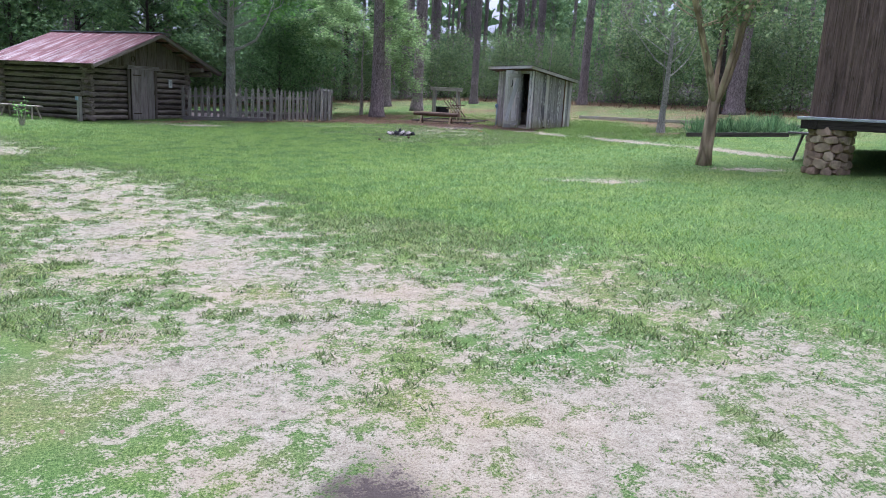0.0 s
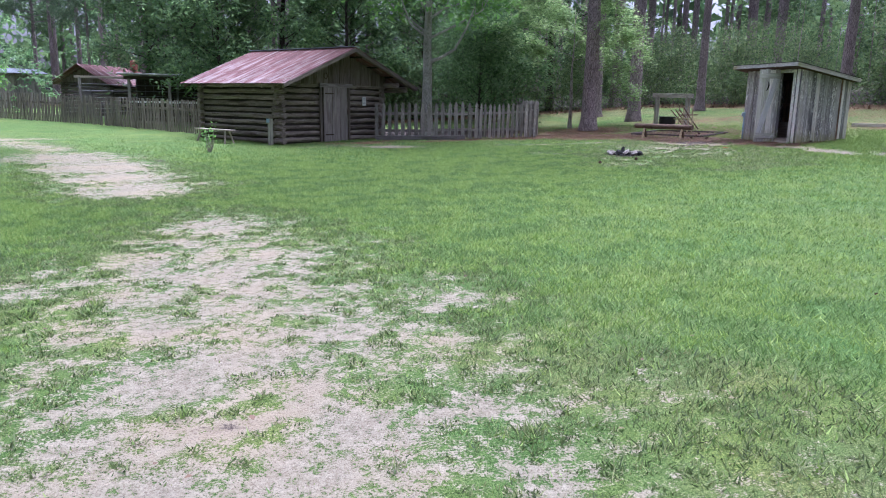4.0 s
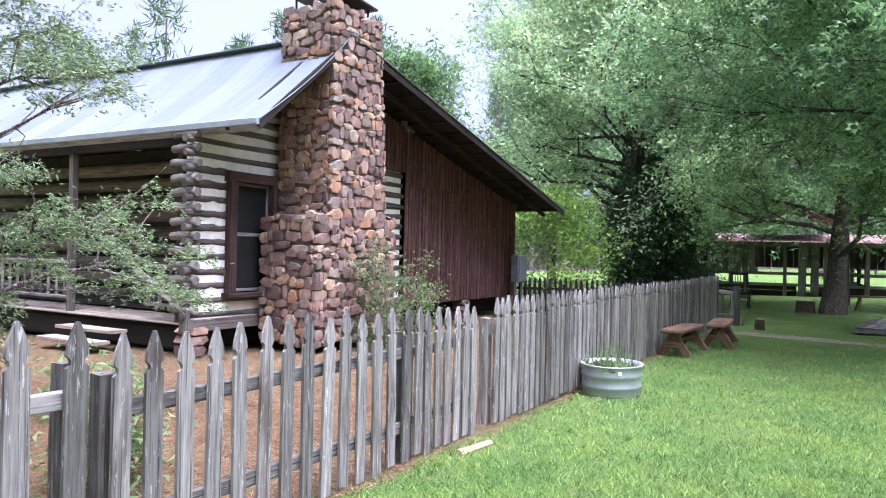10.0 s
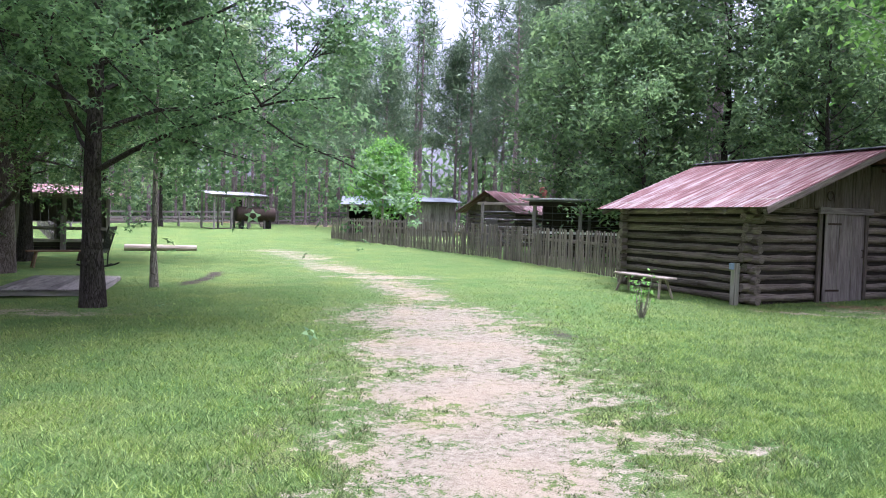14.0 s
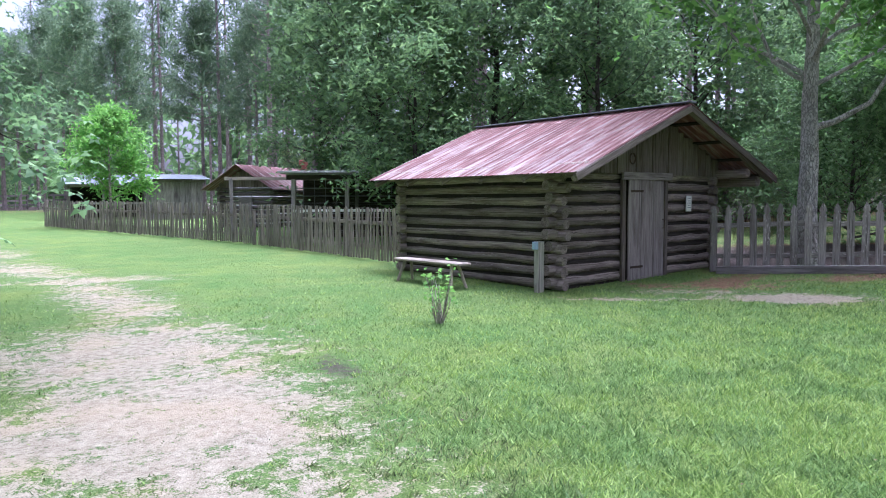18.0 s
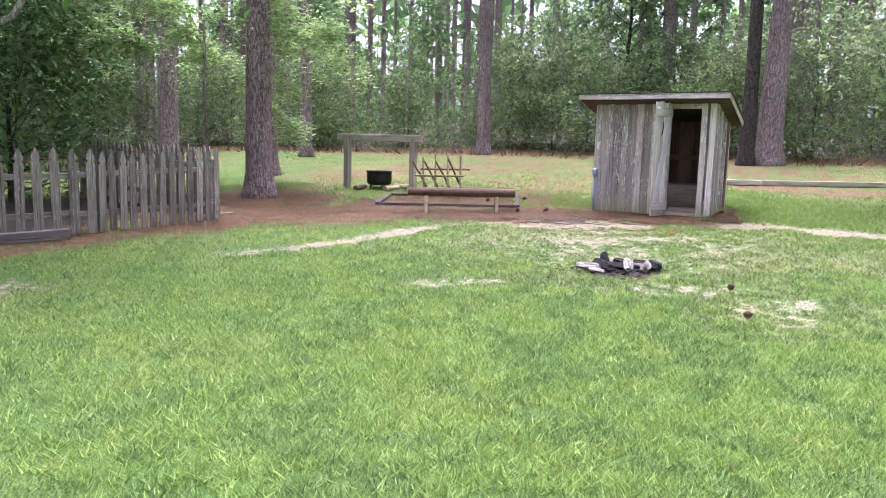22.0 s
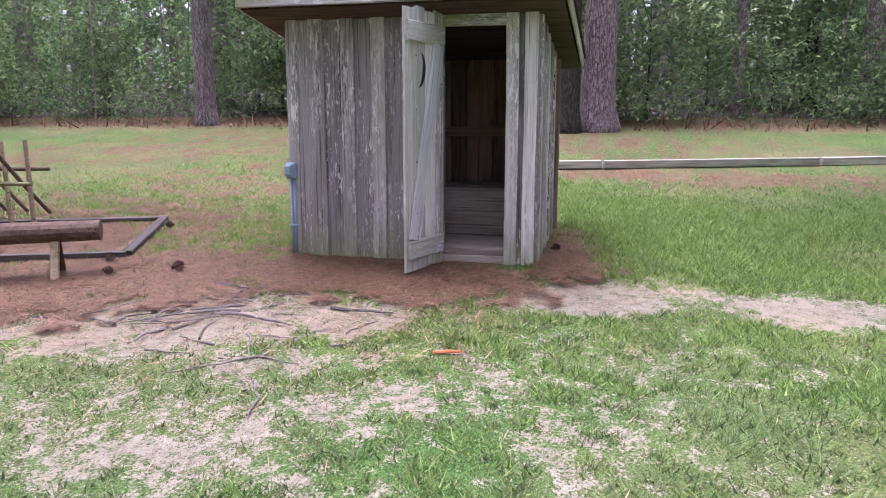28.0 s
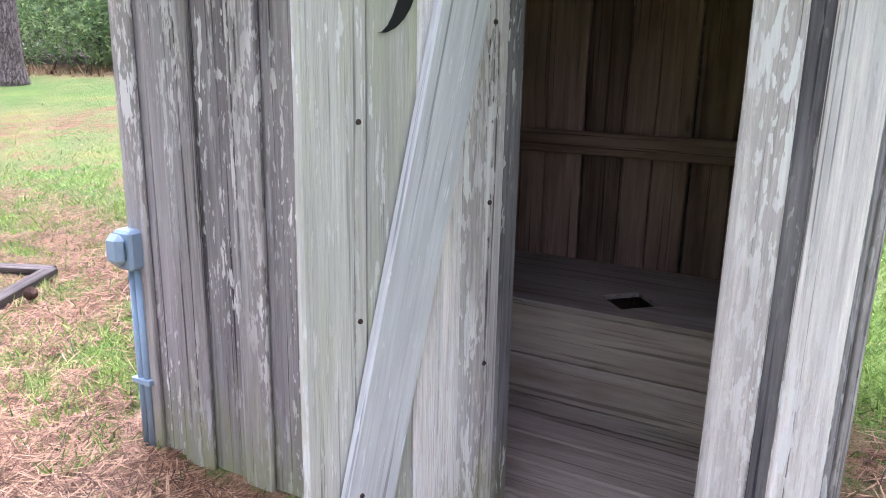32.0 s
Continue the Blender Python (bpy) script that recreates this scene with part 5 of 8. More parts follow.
    part("far_gable_wall", Shape().prism([(0.5, 0.5), (9.8, 0.5), (9.8, 2.9), (RIDGE[0], 5.0), (0.5, 4.9)], 0.12, pose(0, 8.85, 0, 90, 0, 0)).mesh("far_gable_wall", M_LOG_HOUSE), h)
    part("inner_floor", Shape().box((4.6, 4.4, 0.55), (10.2, 8.4, 0.06)).mesh("inner_floor", M_DARK_WOOD), h)
    # roof
    sag = lambda y: -0.07 * math.sin(math.pi * min(1, y / 2.73))
    roof_slope(h, RIDGE, EAVE_FRONT, -1.25, 9.2, M_TIN_PALE, 0.7, sag, 0.007)
    roof_slope(h, RIDGE, EAVE_REAR, -1.25, 9.2, M_TIN_GREY, 0.7)
    plank("ridge_cap", (RIDGE[0], -1.26, RIDGE[1] + 0.02), (RIDGE[0], 9.2, RIDGE[1] + 0.02), 0.26, 0.02, M_TIN_PALE, h)
    plank("eave_board", (EAVE_FRONT[0] + 0.02, -1.22, EAVE_FRONT[1] - 0.09), (EAVE_FRONT[0] + 0.02, 9.2, EAVE_FRONT[1] - 0.09), 0.16, 0.03, M_GREY_BARN, h, (-1, 0, 0))
    plank("gutter", (EAVE_FRONT[0] - 0.05, -1.25, EAVE_FRONT[1] - 0.05), (EAVE_FRONT[0] - 0.05, 9.2, EAVE_FRONT[1] - 0.05), 0.09, 0.07, M_GALV, h, (-1, 0, 0))
    for e in (EAVE_FRONT, EAVE_REAR):
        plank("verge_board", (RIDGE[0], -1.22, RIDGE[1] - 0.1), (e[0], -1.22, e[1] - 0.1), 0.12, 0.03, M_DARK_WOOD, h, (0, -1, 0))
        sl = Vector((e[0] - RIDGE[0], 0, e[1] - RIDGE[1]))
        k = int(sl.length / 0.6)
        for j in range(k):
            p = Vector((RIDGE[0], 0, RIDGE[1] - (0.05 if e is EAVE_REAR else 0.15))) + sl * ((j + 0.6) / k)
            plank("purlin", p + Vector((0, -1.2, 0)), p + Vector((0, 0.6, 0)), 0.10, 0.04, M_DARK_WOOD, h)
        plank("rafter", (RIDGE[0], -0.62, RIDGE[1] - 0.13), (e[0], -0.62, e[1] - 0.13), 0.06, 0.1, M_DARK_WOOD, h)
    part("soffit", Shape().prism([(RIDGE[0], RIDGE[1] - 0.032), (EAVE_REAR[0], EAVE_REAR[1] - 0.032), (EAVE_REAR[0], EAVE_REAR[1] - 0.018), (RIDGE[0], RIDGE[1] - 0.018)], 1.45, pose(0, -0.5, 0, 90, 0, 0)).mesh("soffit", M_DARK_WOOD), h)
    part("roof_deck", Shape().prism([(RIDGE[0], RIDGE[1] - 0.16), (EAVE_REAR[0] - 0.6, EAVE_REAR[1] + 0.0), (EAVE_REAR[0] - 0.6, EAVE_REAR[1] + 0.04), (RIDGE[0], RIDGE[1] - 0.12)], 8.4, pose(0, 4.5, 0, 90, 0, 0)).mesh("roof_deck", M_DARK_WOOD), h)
    # security lamp
    lamp = part("security_lamp", Shape().box((3.85, -0.16, 4.32), (0.10, 0.12, 0.10)).mesh("security_lamp", M_BOXGREY), h, None, "small grey lamp under the rake")
    for k in (-1, 1):
        part("lamp_head", Shape().tube([(3.85 + 0.06 * k, -0.2, 4.26), (3.85 + 0.12 * k, -0.34, 4.14)], [0.025, 0.04], 10).mesh("lamp_head", M_BOXGREY, True), lamp)
    # chimney
    ch = part("chimney", Shape().box((0.93, -0.62, 1.15), (2.14, 1.14, 2.1)).prism([(0.18, 2.15), (1.72, 2.15), (1.42, 5.5), (0.2, 5.5)], 1.08, pose(0, -0.66, 0, 90, 0, 0)).mesh("chimney", M_MORTAR), h, None, "tall chimney of brown and red field stones")
    rl = random.Random(8)
    lowz = 0.12
    stone_face(ch, lambda u, z: Matrix.Translation((u, -1.20, lowz + z)), 2.2, 2.05, rl, meshes, lean=lambda z: (-0.17, 1.0))
    stone_face(ch, lambda u, z: Matrix.Translation((u, -1.20, 2.15 + z)), 1.6, 3.4, rl, meshes, lean=lambda z: (0.14 + 0.02 * z / 3.55, 1.0 - 0.19 * z / 3.55))
    stone_face(ch, lambda u, z: Matrix.Translation((-0.15, -u, lowz + z)) @ Matrix.Rotation(radians(-90), 4, "Z"), 1.12, 2.05, rl, meshes, lean=lambda z: (0.06, 1.0))
    stone_face(ch, lambda u, z: Matrix.Translation((0.19, -u, 2.15 + z)) @ Matrix.Rotation(radians(-90), 4, "Z"), 1.06, 3.4, rl, meshes, lean=lambda z: (0.1, 1.0))
    stone_face(ch, lambda u, z: Matrix.Translation((2.02, -1.2 + u, lowz + z)) @ Matrix.Rotation(radians(90), 4, "Z"), 1.1, 2.05, rl, meshes, lean=lambda z: (0.06, 1.0))
    stone_face(ch, lambda u, z: Matrix.Translation((1.71 - 0.3 * z / 3.55, -1.2 + u, 2.15 + z)) @ Matrix.Rotation(radians(90), 4, "Z"), 1.06, 3.4, rl, meshes, lean=lambda z: (0.06, 1.0))
    cap = part("chimney_cap", Shape().box((0.8, -0.66, 5.86), (1.2, 1.05, 0.035), Matrix.Rotation(0.07, 4, "Y")).mesh("chimney_cap", M_STEEL), ch, None, "dark metal chimney cap")
    for sx in (0.35, 1.28):
        for sy in (-1.05, -0.25):
            part("cap_leg", Shape().box((sx, sy, 5.68), (0.03, 0.03, 0.36)).mesh("cap_leg", M_STEEL), cap)
    return h


farmhouse()


def meter_box():
    b = thing("meter_box", "grey electrical meter box on posts at the house corner", "meter box", HOUSE @ pose(9.45, -0.35, 0.0))
    part("cabinet", Shape().box((0, 0, 1.22), (0.55, 0.22, 0.75), ch=0.02).mesh("cabinet", M_BOXGREY), b)
    part("lid", Shape().box((0, -0.12, 1.22), (0.48, 0.025, 0.66)).mesh("lid", M_BOXGREY), b)
    for x in (-0.2, 0.2):
        part("post", Shape().box((x, 0.0, 0.42), (0.06, 0.06, 0.95)).mesh("post", M_BOXGREY), b)


meter_box()


# ---- picket fences ----
def picket_mesh(kind, height, width, thick, material, variant):
    """A picket along x from 0. gothic: a shouldered spear point; plain: a simple point; rough: a split pale."""
    rng = random.Random(f"{kind}{height}{variant}")
    h, w = height + rng.uniform(-0.02, 0.02), width / 2
    if kind == "gothic":
        half = [(0, w), (h - 0.20, w), (h - 0.185, w * 0.62), (h - 0.165, w * 0.62), (h - 0.145, w * 0.98), (h - 0.10, w * 0.86), (h - 0.04, w * 0.42), (h, w * 0.1)]
    elif kind == "plain":
        half = [(0, w), (h - 0.07, w), (h, w * 0.15)]
    else:
        half = [(0, w), (h * 0.5, w * rng.uniform(0.85, 1.05)), (h - 0.03, w * rng.uniform(0.7, 1)), (h, w * rng.uniform(0.3, 0.8))]
    outline = half + [(x, -y) for x, y in half[::-1]]
    return Shape().prism(outline, thick).mesh("picket", material)


def picket_fence(name, label, p0, p1, kind, material, height, pitch, width, thick, side, rails=(0.3, 0.85), post_every=2.4, skip=lambda s: False, lift=0.03, posts_up=0.0, seed=1, jitter=0.008, group=""):
    """Pickets on rails between posts from p0 to p1; side is +1 when the pickets are on the fence's right hand."""
    rng = random.Random(seed)
    a, b = Vector((*p0, 0)), Vector((*p1, 0))
    L = (b - a).length
    d = (b - a) / L
    out = Vector((d.y, -d.x, 0)) * side
    f = thing(name, label, "fence", Matrix.Translation((*p0, gz(*p0))), group)
    org = Vector((*p0, gz(*p0)))
    zz = lambda s: Vector((a.x + d.x * s, a.y + d.y * s, gz(a.x + d.x * s, a.y + d.y * s))) - org
    meshes = [picket_mesh(kind, height, width, thick, material, k) for k in range(4)]
    s = 0.02
    while s < L:
        if not skip(s):
            p = zz(s) + out * (0.03 + thick / 2) + Vector((0, 0, lift + rng.uniform(-0.02, 0.02)))
            tilt = Vector((d.x * rng.uniform(-1, 1) * jitter * 2, d.y * rng.uniform(-1, 1) * jitter * 2, 1))
            part("picket", rng.choice(meshes), f, along(p, p + tilt, out + d * rng.uniform(-0.04, 0.04)))
        s += pitch * rng.uniform(0.975, 1.025)
    k = 0.0
    while k < L - 0.2:
        e = min(k + post_every, L)
        for r in rails:
            plank("rail", zz(k) + Vector((0, 0, r)), zz(e) + Vector((0, 0, r + rng.uniform(-0.02, 0.02))), 0.085, 0.04, material, f, out, rng.randrange(3))
        k = e
    k = 0.0
    while k < L + 0.1:
        p = zz(min(k, L - 0.05)) - out * 0.06
        plank("post", p - Vector((0, 0, 0.05)), p + Vector((0, 0, height * 0.86 + posts_up)), 0.09, 0.09, material, f, out, rng.randrange(3))
        k += post_every
    return f


FD = Vector((math.cos(radians(136)), math.sin(radians(136))))
F0 = Vector((-6.75, 10.55))
at_fence = lambda s: (F0.x + FD.x * s, F0.y + FD.y * s)
picket_fence("picket_fence", "weathered grey picket fence with wide gaps in front of the house", at_fence(-6.21), at_fence(-3.9), "gothic", M_FENCE, 1.25, 0.24, 0.108, 0.022, 1, (0.3, 0.92), 2.2, seed=4)
picket_fence("picket_fence", "weathered grey picket fence with shouldered points in front of the house", at_fence(-3.82), at_fence(-1.32), "gothic", M_FENCE, 1.165, 0.187, 0.096, 0.022, 1, (0.3, 0.84), 2.45, seed=14)
picket_fence("picket_fence", "weathered grey picket panel standing close beside the fence's joint", at_fence(-1.22), at_fence(-0.16), "gothic", M_FENCE, 1.135, 0.155, 0.096, 0.022, 1, (0.3, 0.84), 1.0, seed=15)
picket_fence("picket_fence", "weathered grey picket fence with shouldered points along the yard", at_fence(0.15), at_fence(12.1), "gothic", M_FENCE, 1.17, 0.143, 0.098, 0.022, 1, (0.3, 0.9), 2.4, seed=5)
picket_fence("picket_fence", "dark low picket fence behind the house", (-20.5, 15.0), (-16.3, 19.6), "gothic", M_FENCE_DARK, 0.98, 0.15, 0.09, 0.022, 1, (0.25, 0.7), 2.2, seed=6)
picket_fence("picket_fence", "old grey picket fence beside the log cabin", (2.3, 28.8), (5.68, 28.05), "gothic", M_FENCE_GREY, 1.19, 0.225, 0.118, 0.022, 1, (0.3, 0.85), 1.6, seed=7)
picket_fence("picket_fence", "old grey picket fence beside the log cabin", (5.72, 28.04), (7.6, 27.84), "gothic", M_FENCE_GREY, 1.14, 0.153, 0.096, 0.022, 1, (0.3, 0.85), 1.6, seed=8)
picket_fence("picket_fence", "old grey picket fence turning back to the woods", (7.66, 28.0), (8.15, 33.0), "gothic", M_FENCE_GREY, 1.14, 0.17, 0.096, 0.022, 1, (0.3, 0.85), 1.6, seed=9)
picket_fence("split_pale_fence", "old brown split-pale fence round the garden", (-3.55, 30.6), (-8.45, 36.05), "rough", M_FENCE_OLD, 1.15, 0.118, 0.072, 0.02, -1, (0.3, 0.85), 2.4, seed=10, jitter=0.03)
picket_fence("split_pale_fence", "old brown split-pale fence along the meadow", (-8.75, 36.4), (-22.3, 47.9), "rough", M_FENCE_OLD, 1.2, 0.125, 0.072, 0.02, -1, (0.3, 0.85), 2.6, seed=12, jitter=0.03)


# ---- trees ----
def leaf_quads(centres, size, rng, flat=0.5, long=1.0, vary=0.35):
    """Pointed leaves with a fold, at random turns; flat: how level they lie."""
    n = len(centres)
    nor = rng.normal(size=(n, 3))
    nor[:, 2] = np.abs(nor[:, 2]) + flat * 2
    nor /= np.linalg.norm(nor, axis=1)[:, None]
    a = rng.normal(size=(n, 3))
    a -= nor * (a * nor).sum(1)[:, None]
    a /= np.linalg.norm(a, axis=1)[:, None]
    b = np.cross(nor, a)
    s = (size * (1 + vary * rng.uniform(-1, 1, n)))[:, None]
    c = np.asarray(centres)
    return np.stack([c - a * s * 0.5 * long, c + b * s * 0.42 + nor * s * 0.1, c + a * s * 0.6 * long, c - b * s * 0.42 + nor * s * 0.1], 1)


def star_leaves(centres, size, rng, flat=0.6):
    """Five-lobed leaves, each a fan of five pointed triangles round its stalk, drooping a little."""
    n = len(centres)
    nor = rng.normal(size=(n, 3)) * 0.75
    nor[:, 2] = np.abs(nor[:, 2]) + flat
    nor /= np.linalg.norm(nor, axis=1)[:, None]
    a = rng.normal(size=(n, 3))
    a -= nor * (a * nor).sum(1)[:, None]
    a /= np.linalg.norm(a, axis=1)[:, None]
    b = np.cross(nor, a)
    s = (size * rng.uniform(0.65, 1.25, n))[:, None]
    c, out = np.asarray(centres), []
    for k in range(5):
        t = radians(72 * k)
        ray = lambda q: a * math.cos(q) + b * math.sin(q)
        out.append(np.stack([c + ray(t - 0.75) * s * 0.26, c + ray(t) * s * 0.56 - nor * s * 0.12, c + ray(t + 0.75) * s * 0.26], 1))
    return np.concatenate(out)


def sprays(pts, clumps, per, reach, rng, scatter=0.25, flat=0.35):
    """Places for leaves in flat sprays: a clump at a twig, its leaves strewn round it on a tilted plate."""
    c = pts[rng.randint(len(pts), size=clumps)] + rng.normal(size=(clumps, 3)) * scatter * np.array((1, 1, 0.7))
    tilt = rng.normal(size=(clumps, 2)) * 0.45
    o = rng.normal(size=(clumps, per, 3)) * reach * rng.uniform(0.6, 1.3, (clumps, 1, 1))
    o[:, :, 2] = o[:, :, 2] * flat + (o[:, :, :2] * tilt[:, None, :]).sum(2) - 0.25 * np.linalg.norm(o[:, :, :2], axis=2) ** 2 / max(reach, 0.05)
    return (c[:, None, :] + o).reshape(-1, 3)


def needle_quads(centres, length, width, rng, axis=None, per=8, spread=0.9):
    """Tufts of thin needles round each centre."""
    c = np.repeat(np.asarray(centres), per, 0)
    d = rng.normal(size=(len(c), 3)) * spread
    d += np.repeat(axis, per, 0) if axis is not None else np.array((0, 0, 0.35))
    d /= np.linalg.norm(d, axis=1)[:, None]
    w = np.cross(d, rng.normal(size=(len(c), 3)))
    w /= np.linalg.norm(w, axis=1)[:, None]
    ln = length * rng.uniform(0.6, 1.1, len(c))[:, None]
    return np.stack([c, c + d * ln * 0.5 + w * width, c + d * ln, c + d * ln * 0.5 - w * width], 1)


def branch_path(p, d, length, rng, n=5, up=0.1, wob=0.15):
    pts, p, d = [p.copy()], p.copy(), d / np.linalg.norm(d)
    for _ in range(n):
        d = d + rng.normal(size=3) * wob + np.array((0, 0, up))
        d /= np.linalg.norm(d)
        p = p + d * length / n
        pts.append(p.copy())
    return pts


def grow(seed, height, r, base, spread, limbs=22, subs=5, lean=(0, 0), shape="round", up=0.12, side=7):
    """Trunk and limbs of a broad-leaved tree. Returns the wood's Shape and the points that carry leaves."""
    rng = np.random.RandomState(seed)
    s, pts = Shape(), []
    n = 9
    trunk = [np.array((lean[0] * (i / n) + rng.normal() * 0.02 * height / 8 * (i > 0), lean[1] * (i / n) + rng.normal() * 0.02 * height / 8 * (i > 0), height * 0.96 * i / n)) for i in range(n + 1)]
    rad = [r * (1.35 if i == 0 else 1.0) * (1 - 0.93 * i / n) for i in range(n + 1)]
    s.tube([trunk[0] - np.array((0, 0, 0.15))] + trunk, [r * 1.6] + rad, side + 3)
    for k in range(limbs):
        f = base + (0.97 - base) * (k + rng.uniform(0, 0.8)) / limbs
        i = min(int(f * n), n - 1)
        p = trunk[i] + (trunk[i + 1] - trunk[i]) * (f * n - i)
        q = (f - base) / (1 - base)
        reach = spread * {"round": 0.55 + 0.75 * math.sin(math.pi * min(1, 0.2 + 0.8 * q)) ** 0.8 - 0.35 * q, "cone": 1.08 - 0.95 * q, "vase": 0.6 + 0.5 * q, "wide": 1.1 - 0.5 * q}[shape]
        a = k * 2.4 + rng.uniform(-0.4, 0.4)
        d = np.array((math.cos(a), math.sin(a), 0.25 + 0.7 * q))
        lp = branch_path(p, d, reach, rng, 5, up)
        rr = max(0.012, rad[i] * 0.34)
        s.tube(lp, [rr * (1 - 0.85 * j / 5) for j in range(6)], side, cap=False)
        for j in range(subs):
            t = rng.uniform(0.3, 1.0) * 5
            ii = min(int(t), 4)
            bp = lp[ii] + (lp[ii + 1] - lp[ii]) * (t - ii)
            sd = (lp[ii + 1] - lp[ii]) / np.linalg.norm(lp[ii + 1] - lp[ii]) + rng.normal(size=3) * 0.7
            sp = branch_path(bp, sd, reach * rng.uniform(0.28, 0.5), rng, 3, 0.02)
            s.tube(sp, [rr * 0.35, rr * 0.25, rr * 0.16, rr * 0.08], 4, cap=False)
            pts += sp[1:]
        pts += lp[2:]
    return s, np.array(pts), rng


def broadleaf(seed, height, r, base, spread, leaves, size, scatter, flat=0.12, per=14, **kw):
    """A broad-leaved tree whose small pointed leaves stand in sprays along the twigs."""
    s, pts, rng = grow(seed, height, r, base, spread, **kw)
    c = sprays(pts, leaves // per, per, scatter * 0.8, rng, scatter * 0.7)
    return s, leaf_quads(c, size * 1.25, rng, flat + 0.15)[:, :3]


def star_tree(seed, height, r, base, spread, leaves, size, scatter, per=12, **kw):
    """A broad-leaved tree with five-lobed leaves in hanging sprays."""
    s, pts, rng = grow(seed, height, r, base, spread, **kw)
    c = sprays(pts, leaves // per, per, scatter * 0.8, rng, scatter * 0.7)
    return s, star_leaves(c, size, rng)


def pine(seed, height, r, base, spread, limbs, tufts, length, width, per=8, side=10):
    """A tall pine: bare trunk, dead stubs, tufts of needles at the limb ends."""
    rng = np.random.RandomState(seed)
    s, pts = Shape(), []
    n = 8
    trunk = [np.array((rng.normal() * 0.05 * (i > 1), rng.normal() * 0.05 * (i > 1), height * i / n)) for i in range(n + 1)]
    rad = [r * (1 - 0.86 * (i / n) ** 1.2) for i in range(n + 1)]
    flare = [np.array((0, 0, -0.15)), np.array((0, 0, 0.12)), np.array((0, 0, 0.5))]
    s.tube(flare + trunk[1:], [r * 1.6, r * 1.35, r * 1.08] + rad[1:], side, jitter=0.03, rng=random.Random(seed))
    for k in range(limbs):
        f = base + (0.99 - base) * (k + rng.uniform()) / limbs
        i = min(int(f * n), n - 1)
        p = trunk[i] + (trunk[i + 1] - trunk[i]) * (f * n - i)
        q = (f - base) / (1 - base)
        a = rng.uniform(0, 6.28)
        lp = branch_path(p, np.array((math.cos(a), math.sin(a), 0.05 + 0.5 * q)), spread * (1.05 - 0.8 * q) * rng.uniform(0.6, 1.1), rng, 4, 0.1)
        s.tube(lp, [0.05 * (1 - 0.2 * j) for j in range(5)], 4, cap=False)
        pts += lp[2:] + [lp[-1]]
    pts = np.array(pts)
    c = pts[rng.randint(len(pts), size=tufts)] + rng.normal(size=(tufts, 3)) * np.array((0.35, 0.35, 0.22)) * spread / 2.5
    return s, needle_quads(c, length, width * 1.5, rng, per=per)[:, :3]


def tree(name, label, wood_shape, crown_quads, bark_m, leaf_m, m, category="tree", group=""):
    t = thing(name, label, category, m, group)
    part("trunk", wood_shape.mesh("trunk", bark_m, True), t)
    part("crown", quads_mesh("crown", crown_quads, leaf_m), t)
    return t


def on_ground(x, y, turn=0.0, s=1.0, dz=0.0):
    return pose(x, y, gz(x, y) + dz, 0, 0, turn) @ Matrix.Diagonal((s, s, s, 1))


tree("sweetgum_tree", "leafy sweetgum with a dark lichen-spotted trunk beside the plank platform", *star_tree(1, 11.5, 0.17, 0.19, 4.7, 46000, 0.19, 0.36, limbs=38, subs=8, shape="round", up=0.03), M_DARK_BARK, L_GUM, on_ground(-10.95, 20.95))
tree("maple_tree", "old forked tree with a thick leaning limb over the yard", *star_tree(2, 10.0, 0.30, 0.16, 4.6, 27000, 0.18, 0.36, limbs=28, subs=7, shape="wide", lean=(0.4, 0.6)), M_MAPLE_BARK, L_MAPLE, on_ground(-17.95, 24.5))
tree("sapling_tree", "slim pale-barked young tree", *broadleaf(3, 6.5, 0.075, 0.42, 1.5, 7000, 0.12, 0.25, limbs=12, subs=4), M_PALE_BARK, L_GUM, on_ground(-12.35, 23.8))
tree("oak_tree", "leaning oak behind the plank bench", *broadleaf(4, 10.0, 0.2, 0.3, 3.6, 24000, 0.17, 0.35, limbs=20, subs=6, lean=(0.8, 1.4)), M_DARK_BARK, L_OAK, on_ground(-19.6, 28.6))
tree("oak_tree", "dark-trunked oak by the open barn", *broadleaf(5, 11.0, 0.2, 0.3, 3.8, 24000, 0.17, 0.35, limbs=20, subs=6), M_DARK_BARK, L_OAK, on_ground(-21.0, 27.6))
tree("live_oak_tree", "large spreading oak behind the house", *broadleaf(6, 14.0, 0.42, 0.2, 7.0, 90000, 0.135, 0.42, per=20, limbs=36, subs=8, shape="wide"), M_DARK_BARK, L_OAK, on_ground(-28.5, 23.5))
tree("live_oak_tree", "spreading oak at the back of the yard", *broadleaf(16, 12.0, 0.36, 0.27, 5.2, 84000, 0.12, 0.4, per=20, limbs=36, subs=7, shape="wide", up=0.0), M_DARK_BARK, L_OAK, on_ground(-23.5, 21.0))


